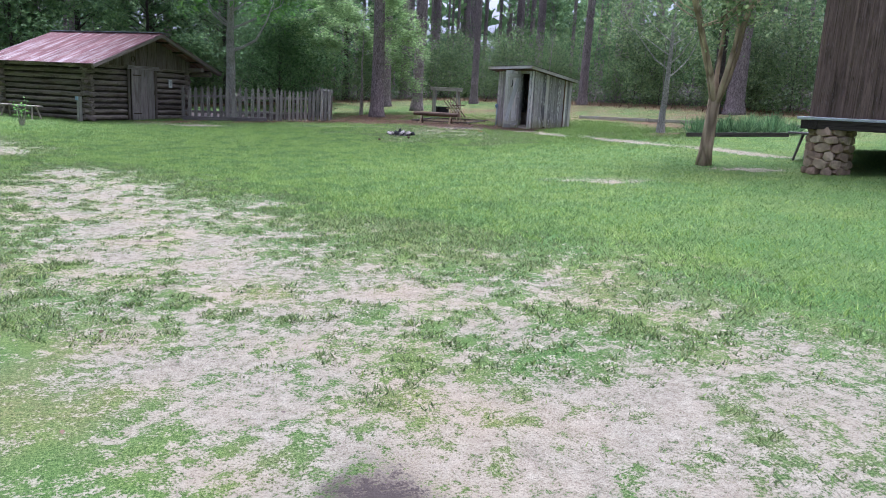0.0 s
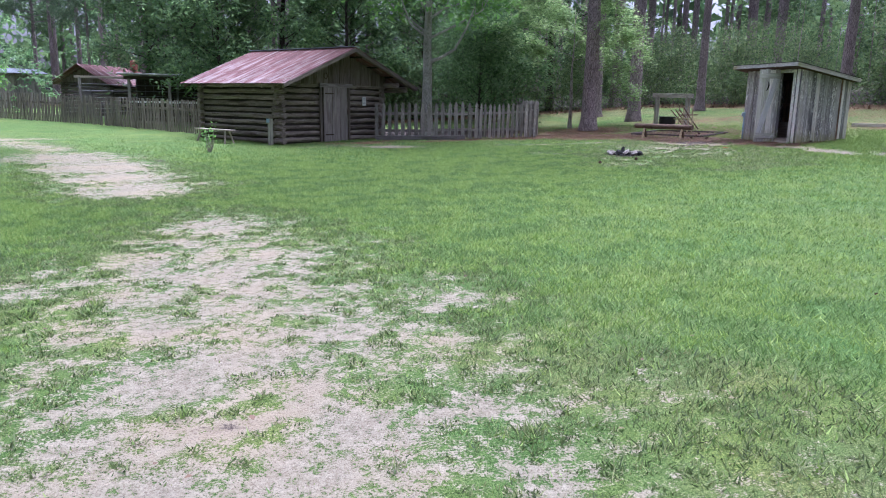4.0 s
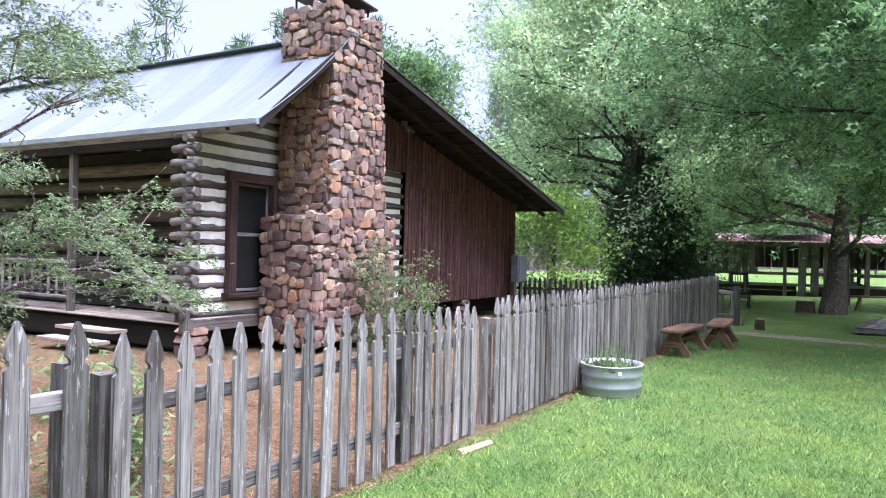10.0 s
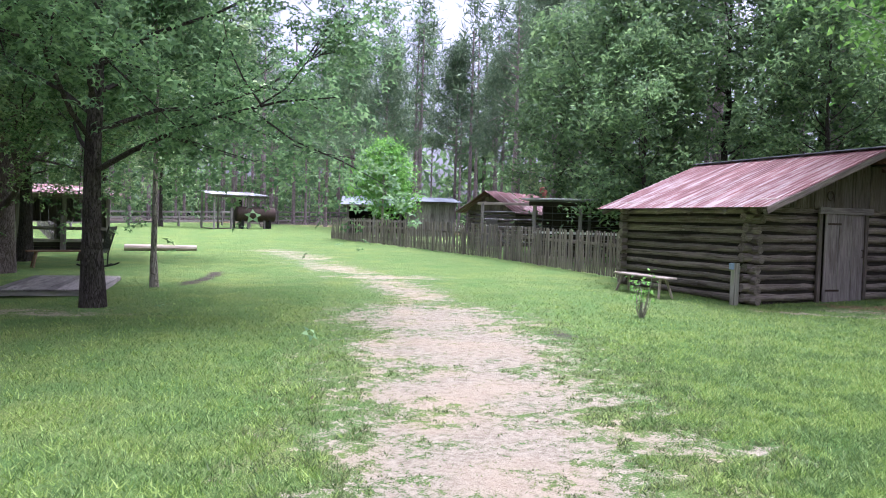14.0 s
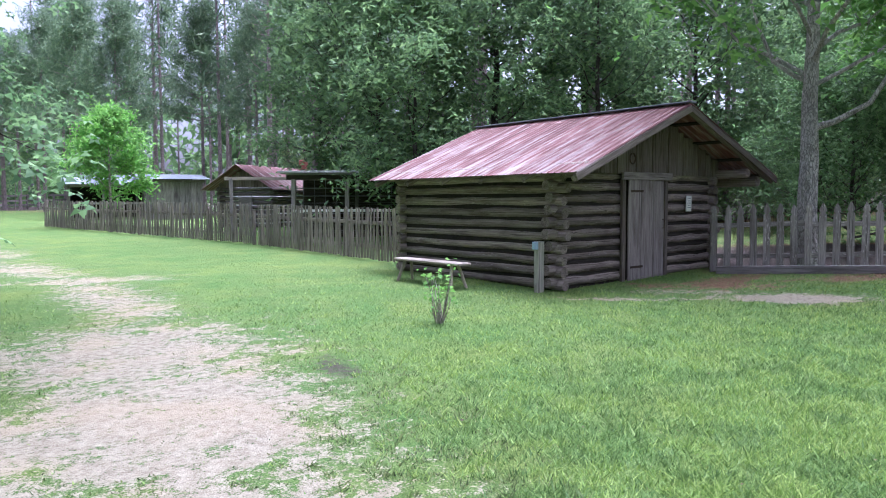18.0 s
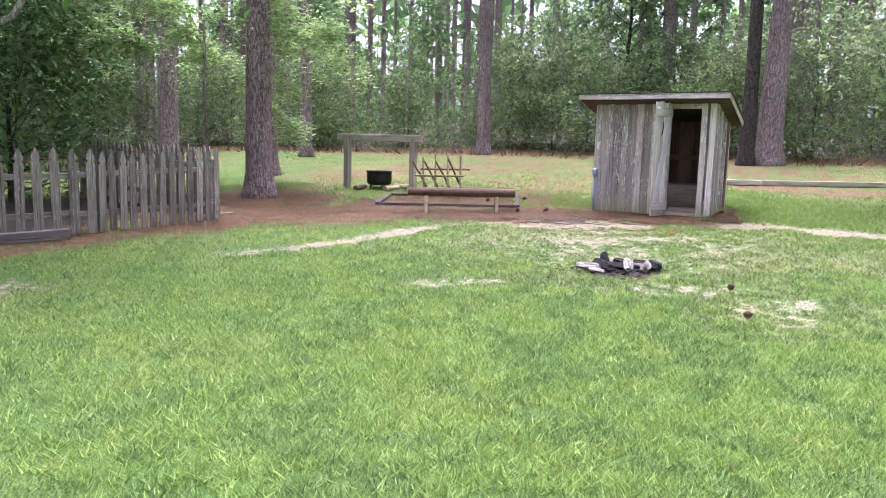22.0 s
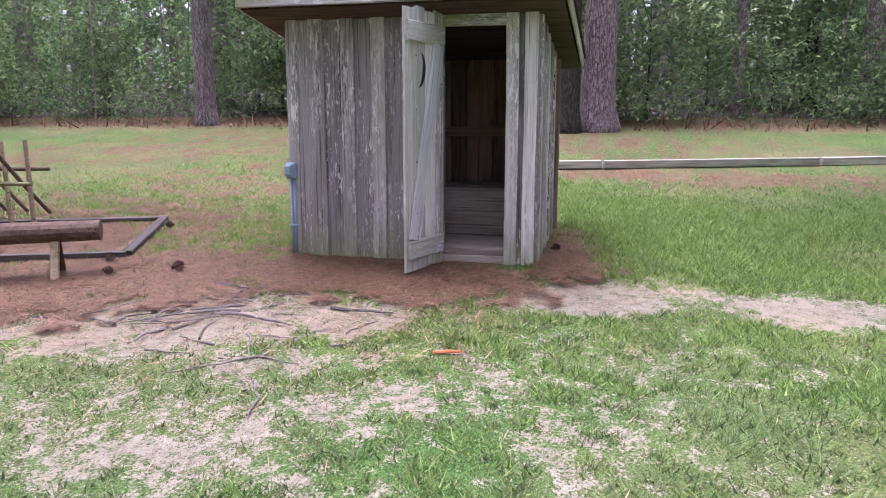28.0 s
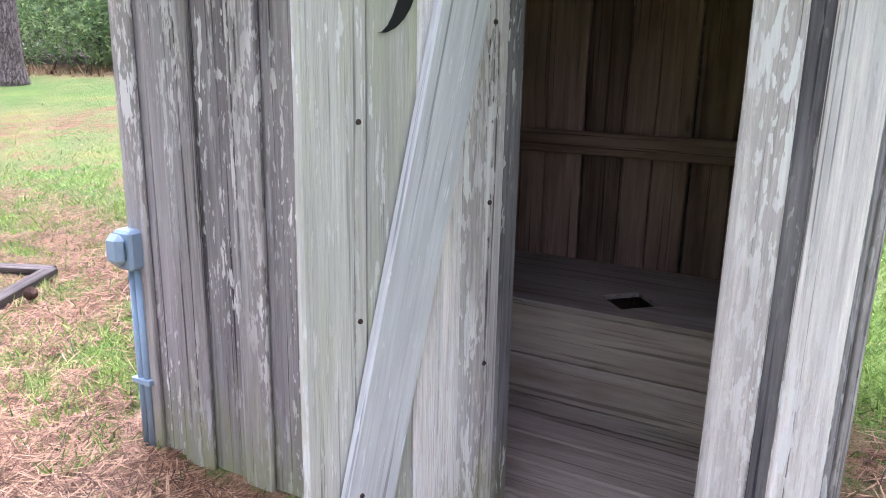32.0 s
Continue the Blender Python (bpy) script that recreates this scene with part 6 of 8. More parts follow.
def cedar(seed, height, spread, tufts, gap=(9.0, 9.0), lean=0.0):
    """A red cedar: scaly twigs in fans along drooping limbs, with bare grey wood showing and a gap where limbs are gone."""
    s, pts, rng = grow(seed, height, 0.13, 0.05, spread, limbs=44, subs=8, shape="cone", up=0.02)
    pts = pts[(pts[:, 2] < gap[0]) | (pts[:, 2] > gap[1])]
    fans = tufts // 40
    i = rng.randint(len(pts), size=fans)
    out = pts[i] * np.array((1, 1, 0)) + rng.normal(size=(fans, 3)) * 0.35
    out /= np.linalg.norm(out, axis=1)[:, None]
    o = rng.normal(size=(fans, 40, 3)) * np.array((0.09, 0.09, 0.045)) + out[:, None, :] * rng.uniform(-0.12, 0.2, (fans, 40, 1))
    o[:, :, 2] -= 0.3 * np.abs(o[:, :, 0] + o[:, :, 1])
    c = (pts[i][:, None, :] + o).reshape(-1, 3)
    return s, needle_quads(c, 0.055, 0.01, rng, axis=np.repeat(out, 40, 0) * 1.6 - np.array((0, 0, 0.3)), per=4, spread=0.75)[:, :3]


def far_cedar(seed, height, spread, fans):
    s, pts, rng = grow(seed, height, 0.12, 0.03, spread, limbs=40, subs=6, shape="round", up=0.04, side=5)
    c = sprays(pts, fans, 5, 0.2, rng, 0.22)
    return s, needle_quads(c, 0.22, 0.045, rng, per=3, spread=0.9)[:, :3]


tree("cedar_tree", "dense red cedar in the yard before the porch", *cedar(7, 7.0, 2.25, 64000, (2.5, 3.05)), M_CEDAR_BARK, L_CEDAR, on_ground(-7.6, 5.35, 40))
tree("cedar_tree", "dark cedar beyond the back fence", *far_cedar(8, 5.2, 1.35, 4200), M_DARK_BARK, L_DARK_CEDAR, on_ground(-23.4, 21.9))
tree("shrub", "bright yellow-green bush beyond the back fence", *broadleaf(71, 3.0, 0.05, 0.05, 1.9, 9000, 0.1, 0.3, limbs=26, subs=5, side=4), M_PALE_BARK, L_LIME, on_ground(-21.6, 17.2), "shrub")
shade = tree("shade_tree", "pale-barked tree with a drooping limb inside the garden fence", *broadleaf(9, 9.5, 0.2, 0.34, 3.6, 18000, 0.16, 0.36, limbs=22, subs=6), M_LICHEN_BARK, L_BRIGHT, on_ground(4.05, 28.95))
for rise, reach, thick in ((2.55, 1.0, 0.055), (3.4, -0.7, 0.045)):
    path = [(0.0, 0.0, rise), (0.36 * reach, -0.16 * reach, rise + 0.12), (0.85 * reach, -0.38 * reach, rise + 0.42), (1.2 * reach, -0.55 * reach, rise + 1.1), (1.45 * reach, -0.65 * reach, rise + 1.8)]
    part("limb", Shape().tube(path, [thick * 1.3, thick, thick * 0.8, thick * 0.6, thick * 0.35], 8, cap=False).mesh("limb", M_LICHEN_BARK, True), shade)
tree("small_tree", "small dark-trunked tree with a low crown", *broadleaf(10, 5.2, 0.11, 0.32, 2.3, 8000, 0.075, 0.26, limbs=18, subs=6, lean=(0.3, 0.2)), M_LICHEN_BARK, L_SHRUB, on_ground(15.6, 18.3))
tree("young_maple_tree", "bright green young tree behind the garden fence", *broadleaf(11, 5.0, 0.09, 0.25, 1.7, 9000, 0.16, 0.28, limbs=16, subs=5), M_PALE_BARK, L_BRIGHT, on_ground(-18.7, 47.1))
tree("dogwood_tree", "flat-tiered dogwood at the wood's edge", *broadleaf(12, 4.7, 0.07, 0.55, 2.8, 26000, 0.09, 0.2, 1.6, per=40, limbs=10, subs=7, shape="wide", up=-0.06), M_PALE_BARK, L_DOGWOOD, on_ground(9.9, 31.2))


tree("shrub", "dense dark green bush behind the garden fence", *broadleaf(72, 4.0, 0.06, 0.04, 2.0, 16000, 0.1, 0.34, limbs=30, subs=6, side=4), M_DARK_BARK, L_DEEP, on_ground(6.6, 32.6), "shrub")


def crape_myrtle():
    rng = np.random.RandomState(31)
    t = thing("crape_myrtle", "crape myrtle with several smooth tan stems rising from one foot", "tree", on_ground(10.85, 11.35))
    foot = Shape().tube([(0, 0, -0.1), (0.02, 0, 0.3), (0.06, 0.0, 0.9), (0.12, 0.02, 1.45)], [0.17, 0.13, 0.115, 0.12], 10)
    part("trunk", foot.mesh("trunk", M_MYRTLE_BARK, True), t)
    pts = []
    for k in range(7):
        a = k * 0.9
        lp = branch_path(np.array((0.1 + 0.05 * math.cos(a), 0.05 * math.sin(a), 1.25)), np.array((math.cos(a) * 0.32, math.sin(a) * 0.32, 1.0)), 3.0 + 0.3 * (k % 3), rng, 6, 0.03, 0.07)
        stem = part("stem", Shape().tube(lp, [0.055 * (1 - 0.13 * j) for j in range(7)], 8, cap=False).mesh("stem", M_MYRTLE_BARK, True), t)
        for j in range(6):
            sp = branch_path(lp[3 + j % 4], np.array((*rng.normal(size=2), 0.6)), 1.2, rng, 3, 0.1)
            part("twig", Shape().tube(sp, [0.018, 0.013, 0.009, 0.004], 4, cap=False).mesh("twig", M_MYRTLE_BARK), stem)
            pts += sp[1:]
    pts = np.array(pts)
    c = pts[rng.randint(len(pts), size=5000)] + rng.normal(size=(5000, 3)) * 0.25
    part("crown", quads_mesh("crown", leaf_quads(c, 0.08, rng, 0.1), L_SHRUB), t)


crape_myrtle()

PINE_A = pine(40, 23, 0.30, 0.45, 3.4, 46, 560, 0.6, 0.02, 7, 14)
PINE_B = pine(41, 21, 0.22, 0.45, 2.8, 36, 480, 0.6, 0.022, 7, 9)
for k, (x, y, r) in enumerate(((10.15, 29.8, 0.84), (22.9, 22.6, 1.1), (13.3, 33.1, 0.8), (13.1, 37.2, 0.9))):
    tree("pine_tree", ("tall pine with plated pinkish-grey bark and resin at its foot", "big pine with a dark burn scar in its bark", "dark tall pine at the edge of the woods", "dark tall pine at the edge of the woods")[k], *pine(44 + k, 24, 0.31 * r, 0.5, 3.4, 44, 420, 0.6, 0.02, 7, 16), M_PINE_BARK, L_PINE, on_ground(x, y, 50 * k))


def skyline(x, y, height, s):
    """Trees behind the garden and the sheds are young: they stay under a low skyline."""
    return min(s, 0.30 * math.hypot(x + 1, y - 11) / height) if x < -4 and y > 38 else s


tree("pine_tree", "dark fire-scarred pine close beside the big pine", *pine(49, 22, 0.2, 0.5, 3.0, 36, 300, 0.6, 0.02, 7, 12), M_DARK_BARK, L_PINE, on_ground(22.35, 23.1))


# pines and broad-leaved trees along the wood's edge, each a thing; farther woods are one body
pine_a = tree("pine_tree", "tall straight pine in the woods", *PINE_A, M_PINE_BARK, L_PINE, on_ground(17.0, 44.5), group="pines of the woods")
pine_b = tree("pine_tree", "slender tall pine in the woods", *PINE_B, M_PINE_BARK, L_PINE, on_ground(21.8, 31.7), group="pines of the woods")
WOODS_TREE = broadleaf(50, 11.0, 0.15, 0.1, 3.4, 13000, 0.205, 0.5, limbs=24, subs=5, side=5)
WOODS_TALL = broadleaf(51, 15.0, 0.2, 0.25, 3.8, 14000, 0.225, 0.55, limbs=24, subs=5, side=5)
SHRUB = broadleaf(52, 3.0, 0.03, 0.15, 1.7, 2600, 0.125, 0.36, limbs=13, subs=3, side=3, shape="vase")
wt = tree("woodland_tree", "leafy green woodland tree at the clearing's edge", *WOODS_TREE, M_DARK_BARK, L_WOODS, on_ground(-5.5, 40.5), group="trees of the wood's edge")
wl = tree("woodland_tree", "tall leafy green woodland tree behind the clearing", *WOODS_TALL, M_DARK_BARK, L_WOODS, on_ground(2.0, 44.0), group="trees of the wood's edge")
sh = tree("shrub", "tangled green shrub at the wood's edge", *SHRUB, M_DARK_BARK, L_SHRUB, on_ground(25.5, 24.0), "shrub", "shrubs of the wood's edge")
rt = random.Random(77)
for x, y in ((18.0, 36.5), (26, 34.5), (19.5, 48), (30, 28), (27, 17), (33, 22), (24, 40), (30, 38), (12, 50), (35, 12), (29, 6), (26, 46)):
    copy_thing(rt.choice((pine_a, pine_b)), on_ground(x, y, rt.uniform(0, 360), rt.uniform(0.85, 1.1)))
PINE_C = pine(47, 21, 0.2, 0.4, 4.4, 46, 3000, 0.62, 0.045, 5, 8)
pine_c = tree("pine_tree", "bushy grey-green pine behind the sheds", *PINE_C, M_PINE_BARK, L_PINE, on_ground(-12.5, 60, 0, 0.8), group="pines behind the sheds")
for x, y in ((-16, 60), (-21, 64), (-26, 62), (-31, 66), (-36, 70), (-42, 76), (-48, 72), (-8, 56)):
    copy_thing(pine_c, on_ground(x, y, rt.uniform(0, 360), skyline(x, y, 21, rt.uniform(0.85, 1.15))))
for x, y in ((-9, 46), (-14, 56), (-2, 50), (-28, 72), (-40, 66)):
    copy_thing(rt.choice((pine_a, pine_b)), on_ground(x, y, rt.uniform(0, 360), skyline(x, y, 22, rt.uniform(0.9, 1.1))))
for x, y, s in ((-8.5, 44.5, 1.0), (-1.5, 41.5, 0.9), (5.5, 41.5, 1.0), (9.0, 40.5, 0.75), (13.5, 46, 0.9), (1.5, 37.6, 0.6), (7.5, 37.0, 0.55), (-4.0, 37.5, 0.7), (28, 29, 0.8), (27, 10, 1.0), (30, 18, 0.9), (-46, 60, 0.8), (-55, 50, 1.0), (-40, 25, 1.0), (-38, 16, 1.1), (-36, 34, 0.7)):
    copy_thing(rt.choice((wt, wl)), on_ground(x, y, rt.uniform(0, 360), skyline(x, y, 15, s)))
for k in range(46):
    y = -4 + 50 * (k + rt.random()) / 46
    x = float(np.interp(y, [-30, 0, 15, 25, 35, 44, 60], [30, 27, 24.5, 23.5, 21, 17.5, 14])) + rt.uniform(0.2, 7.5)
    copy_thing(sh, on_ground(x, y, rt.uniform(0, 360), rt.choice((0.4, 0.55, 0.8, 0.95, 1.1))))
for k in range(26):
    x = -14 + 30 * (k + rt.random()) / 26
    y = float(np.interp(x, [-60, -30, -12, -5, 3, 10, 18], [86, 80, 62, 46, 40, 46, 44])) + rt.uniform(-1.5, 4.0)
    copy_thing(sh, on_ground(x, y, rt.uniform(0, 360), rt.uniform(0.7, 1.3)))


def far_woods():
    """Everything behind the first trees: trunks, crowns and undergrowth, one mesh for wood and one for each foliage."""
    rng = np.random.RandomState(90)
    trunks, leaves, needles = [], [], []
    q_pine = pine(42, 22, 0.2, 0.42, 2.9, 40, 300, 1.1, 0.085, 3, 5)[1]
    q_leaf = broadleaf(53, 13.0, 0.2, 0.08, 3.6, 1000, 0.72, 0.6, limbs=22, subs=4, side=4)[1]
    q_mid = broadleaf(55, 12.0, 0.2, 0.08, 3.4, 1900, 0.4, 0.6, limbs=22, subs=4, side=4)[1]
    q_shrub = broadleaf(54, 3.4, 0.04, 0.05, 1.8, 360, 0.42, 0.4, limbs=12, subs=4, side=4, shape="vase")[1]
    for _ in range(2800):
        x, y = rng.uniform(-110, 85), rng.uniform(-60, 130)
        e = float(woods_edge(np.array(x), np.array(y)))
        if e < 1.5 or e > 34 or (x < -60 and y < -10):
            continue
        z, s, a = gz(x, y), skyline(x, y, 21, rng.uniform(0.8, 1.15)), rng.uniform(0, 6.28)
        rot = np.array(((math.cos(a), -math.sin(a), 0), (math.sin(a), math.cos(a), 0), (0, 0, 1))) * s
        pick = rng.rand()
        o = np.array((x, y, z))
        ring = lambda rr, h: np.stack([np.array((rr * math.cos(t), rr * math.sin(t), h)) for t in np.arange(6) * math.pi / 3])
        if e < 9 and pick > 0.62:
            continue
        if pick < 0.62:
            thin = pick > 0.4
            r, h = (rng.uniform(0.02, 0.05), rng.uniform(3, 7)) if thin else (rng.uniform(0.12, 0.26), 19 * s)
            lo, hi = ring(r, -0.3), ring(r * 0.4, h) + np.array((rng.normal() * 0.05 * h, rng.normal() * 0.05 * h, 0)) * thin
            trunks.append(np.stack([lo, np.roll(lo, -1, 0), np.roll(hi, -1, 0), hi], 1) + o)
            if not thin and rng.rand() < 0.8:
                needles.append(q_pine @ rot.T + o)
        elif pick < 0.76:
            leaves.append((q_leaf if e > 15 else q_mid) @ (rot * rng.uniform(0.5, 1.0)).T + o)
        else:
            leaves.append(q_shrub @ rot.T + o)
    # a last belt that closes the view between the trunks
    n = 115000
    x, y = rng.uniform(-115, 90, n), rng.uniform(-65, 135, n)
    e = woods_edge(x, y)
    ok = (e > 24) & (e < 42)
    x, y = x[ok], y[ok]
    h = 13 * rng.rand(len(x)) ** 1.3
    leaves.append(leaf_quads(np.stack([x, y, ground_z(x, y) + h], 1), 1.7, rng, 0.0)[:, :3])
    # straight pine trunks standing close behind the edge
    for _ in range(900):
        x, y = rng.uniform(4, 50), rng.uniform(-5, 75)
        e = float(woods_edge(np.array(x), np.array(y)))
        if 2 < e < 22 and rng.rand() < 0.22:
            o, r = np.array((x, y, gz(x, y))), rng.uniform(0.09, 0.2)
            lo, hi = ring(r, -0.3), ring(r * 0.45, 17.0)
            trunks.append(np.stack([lo, np.roll(lo, -1, 0), np.roll(hi, -1, 0), hi], 1) + o)
    # thin leaning stems among the shrubs
    for _ in range(420):
        x, y = rng.uniform(-16, 30), rng.uniform(2, 54)
        e = float(woods_edge(np.array(x), np.array(y)))
        if 0.4 < e < 8:
            o, h, r = np.array((x, y, gz(x, y))), rng.uniform(2.2, 6.5), rng.uniform(0.012, 0.035)
            lo, hi = ring(r, -0.2), ring(r * 0.4, h) + np.array((rng.normal() * 0.07 * h, rng.normal() * 0.07 * h, 0))
            trunks.append(np.stack([lo, np.roll(lo, -1, 0), np.roll(hi, -1, 0), hi], 1) + o)
    # undergrowth along the edge
    n = 70000
    x, y = rng.uniform(-40, 34, n), rng.uniform(-6, 80, n)
    e = woods_edge(x, y)
    ok = (e > 0.4 + 2.2 * fbm(x * 0.5, y * 0.5, 3)) & (e < 9)
    x, y = x[ok], y[ok]
    leaves.append(leaf_quads(np.stack([x, y, ground_z(x, y) + 1.5 * rng.rand(len(x)) ** 1.6 * fbm(x * 0.8 + 9, y * 0.8, 3)], 1), 0.16, rng, 0.0, 1.3)[:, :3])
    w = thing("woods", "deep mixed pine woods behind the clearing", "woods", kind="stuff")
    for nm, arr, m in (("trunks", trunks, M_PINE_BARK), ("pine_foliage", needles, L_PINE), ("leaf_foliage", leaves, L_WOODS)):
        part(nm, quads_mesh(nm, np.concatenate(arr), m), w)
        w.children[-1]["kind"] = "stuff"


far_woods()


def thicket():
    """The tangled bank of small-leaved undergrowth that closes the wood's edge, with dry brush at its foot."""
    rng = np.random.RandomState(64)
    x, y = rng.uniform(0, 31, 30000), rng.uniform(2, 50, 30000)
    e = woods_edge(x, y)
    ok = np.flatnonzero((e > -0.9 + 1.6 * fbm(x * 0.45, y * 0.45, 3)) & (e < 3.4))[:4600]
    x, y, e = x[ok], y[ok], e[ok]
    h = (5.6 * fbm(x * 0.33 + 7, y * 0.33, 4) ** 1.6 + 0.45 * e) * rng.rand(len(x)) ** 0.85
    c = np.stack([x, y, ground_z(x, y) + 0.1 + h], 1)
    o = rng.normal(size=(len(c), 24, 3)) * 0.3 * np.array((1, 1, 0.6)) * rng.uniform(0.6, 1.4, (len(c), 1, 1))
    p = (c[:, None, :] + o).reshape(-1, 3)
    p = p[p[:, 2] > ground_z(p[:, 0], p[:, 1]) + 0.02]
    w = thing("thicket", "tangled green undergrowth along the wood's edge", "undergrowth", kind="stuff")
    light = np.repeat(rng.rand(len(c)) < 0.3, 24)[:len(p)]
    part("leaves", quads_mesh("leaves", leaf_quads(p[~light], 0.1, rng, 0.15, 1.2)[:, :3], L_THICKET), w)
    part("bright_leaves", quads_mesh("bright_leaves", leaf_quads(p[light], 0.1, rng, 0.3, 1.2)[:, :3], L_DOGWOOD), w)
    n = 26000
    x, y = rng.uniform(2, 30, n), rng.uniform(4, 48, n)
    e = woods_edge(x, y) + 1.2 * (fbm(x * 0.6, y * 0.6, 3) - 0.5)
    ok = (e > -1.1) & (e < 0.5)
    x, y = x[ok], y[ok]
    foot = np.stack([x, y, ground_z(x, y) - 0.02], 1)
    tip = foot + np.stack([rng.normal(size=len(x)) * 0.12, rng.normal(size=len(x)) * 0.12, rng.uniform(0.06, 0.5, len(x)) ** 1.3], 1)
    side = rng.normal(size=(len(x), 3)) * 0.01
    part("dry_brush", quads_mesh("dry_brush", np.stack([foot - side, foot + side, tip], 1), L_DRY), w, None, "rust-brown dead brush")


thicket()


# ---- yard furniture ----
def half_log_bench(m, label):
    b = thing("log_bench", label, "bench", m, "plank benches by the fence")
    s = Shape().box((0, 0, 0.42), (1.45, 0.36, 0.07), ch=0.018)
    part("seat", s.mesh("seat", M_BROWN_WOOD), b)
    for x in (-0.55, 0.55):
        for y in (-1, 1):
            plank("leg", (x, -0.02 * y, 0.40), (x + 0.04, 0.24 * y, 0.0), 0.11, 0.06, M_BROWN_WOOD, b, (1, 0, 0))
        plank("cross_brace", (x, -0.14, 0.2), (x, 0.14, 0.2), 0.08, 0.04, M_BROWN_WOOD, b, (1, 0, 0))
    plank("stretcher", (-0.5, 0, 0.24), (0.5, 0, 0.24), 0.07, 0.04, M_BROWN_WOOD, b)
    return b


half_log_bench(on_ground(-11.35, 15.5, 133), "low brown plank bench with splayed legs by the fence")
half_log_bench(on_ground(-12.25, 16.85, 140), "second low brown plank bench beside the fence")


def stock_tub():
    t = thing("planter_tub", "galvanised oval stock tub planted with grass and weeds", "planter", on_ground(-8.27, 12.62, 136) @ Matrix.Diagonal((0.87, 0.87, 0.82, 1)))
    rings, n = [(0.40, 0.0), (0.41, 0.10), (0.425, 0.12), (0.41, 0.14), (0.42, 0.26), (0.435, 0.28), (0.42, 0.30), (0.43, 0.40), (0.45, 0.42), (0.435, 0.43), (0.40, 0.42), (0.385, 0.34)], 36
    s = Shape()
    vs = [(r * 1.08 * math.cos(2 * math.pi * k / n), r * 0.94 * math.sin(2 * math.pi * k / n), z) for r, z in rings for k in range(n)]
    fs = [(i * n + k, i * n + (k + 1) % n, (i + 1) * n + (k + 1) % n, (i + 1) * n + k) for i in range(len(rings) - 1) for k in range(n)]
    part("tub", s.add(vs, fs).mesh("tub", M_GALV, True), t, None, "ribbed galvanised tub")
    part("soil", Shape().tube([(0, 0, 0.30), (0, 0, 0.37)], [0.39, 0.37], 24).mesh("soil", M_SOIL), t)
    part("tag", Shape().box((-0.25, -0.37, 0.34), (0.08, 0.01, 0.05)).mesh("tag", M_WHITE), t, pose(0, 0, 0, 0, 0, -25), "white paper tag")
    rng = np.random.RandomState(5)
    c = np.stack([rng.normal(0, 0.16, 260), rng.normal(0, 0.16, 260), np.full(260, 0.36)], 1)
    part("weed_clump", quads_mesh("weed_clump", np.concatenate([needle_quads(c[:26], 0.4, 0.006, rng, per=3, spread=0.45, axis=np.tile((0.0, 0.0, 1.2), (26, 1))), needle_quads(c[:110], 0.13, 0.02, rng, per=3, spread=0.7)]), L_SHRUB), t, None, "straggling green weeds")


stock_tub()


def platform():
    p = thing("plank_platform", "low weathered plank platform under the trees", "platform", on_ground(-13.75, 22.75, 129))
    n = 10
    for k in range(n):
        y = -0.875 + 1.75 * (k + 0.5) / n
        plank("plank", (-1.65, y, 0.115), (1.65, y, 0.115), 0.168, 0.03, M_GREY_BARN, p, (0, 0, 1), k % 3)
    for x in (-1.6, 0.0, 1.6):
        plank("joist", (x, -0.87, 0.05), (x, 0.87, 0.05), 0.09, 0.05, M_GREY_BARN, p, (1, 0, 0))
    for y in (-0.885, 0.885):
        plank("edge_board", (-1.65, y, 0.06), (1.65, y, 0.06), 0.1, 0.03, M_GREY_BARN, p, (0, 1, 0))


platform()


def rocking_chair(m, label):
    c = thing("rocking_chair", label, "chair", m, "rocking chairs")
    for y in (-0.25, 0.25):
        arc = [(x, y, 0.03 + 0.10 * (x / 0.45) ** 2) for x in np.linspace(-0.5, 0.42, 8)]
        part("rocker", Shape().tube(arc, [0.022] * 8, 6).mesh("rocker", M_BLACK), c)
        part("back_leg", Shape().tube([(-0.18, y, 0.05), (-0.20, y, 0.42), (-0.42, y, 1.15)], [0.022] * 3, 8).mesh("back_leg", M_BLACK), c)
        part("front_leg", Shape().tube([(0.24, y, 0.05), (0.24, y, 0.62)], [0.022] * 2, 8).mesh("front_leg", M_BLACK), c)
        part("armrest", Shape().box((0.03, y, 0.64), (0.56, 0.07, 0.03)).mesh("armrest", M_BLACK), c)
        part("stretcher", Shape().tube([(-0.19, y, 0.22), (0.24, y, 0.22)], [0.012] * 2, 6).mesh("stretcher", M_BLACK), c)
    part("seat", Shape().box((0.03, 0, 0.41), (0.48, 0.5, 0.03), Matrix.Rotation(0.06, 4, "Y")).mesh("seat", M_BLACK), c)
    for k in range(6):
        y = -0.2 + 0.08 * k
        part("back_slat", Shape().tube([(-0.2, y, 0.45), (-0.40, y, 1.08)], [0.014, 0.012], 6).mesh("back_slat", M_BLACK), c)
    for z, x in ((0.5, -0.22), (1.10, -0.41)):
        part("back_rail", Shape().box((x, 0, z), (0.025, 0.54, 0.08)).mesh("back_rail", M_BLACK), c)
    part("front_stretcher", Shape().tube([(0.24, -0.25, 0.25), (0.24, 0.25, 0.25)], [0.012] * 2, 6).mesh("front_stretcher", M_BLACK), c)
    return c


rocking_chair(on_ground(-17.1, 26.7, 205), "black wooden rocking chair at the platform's end")
rocking_chair(on_ground(-20.1, 23.0, -30), "black wooden rocking chair on the grass by the barn")


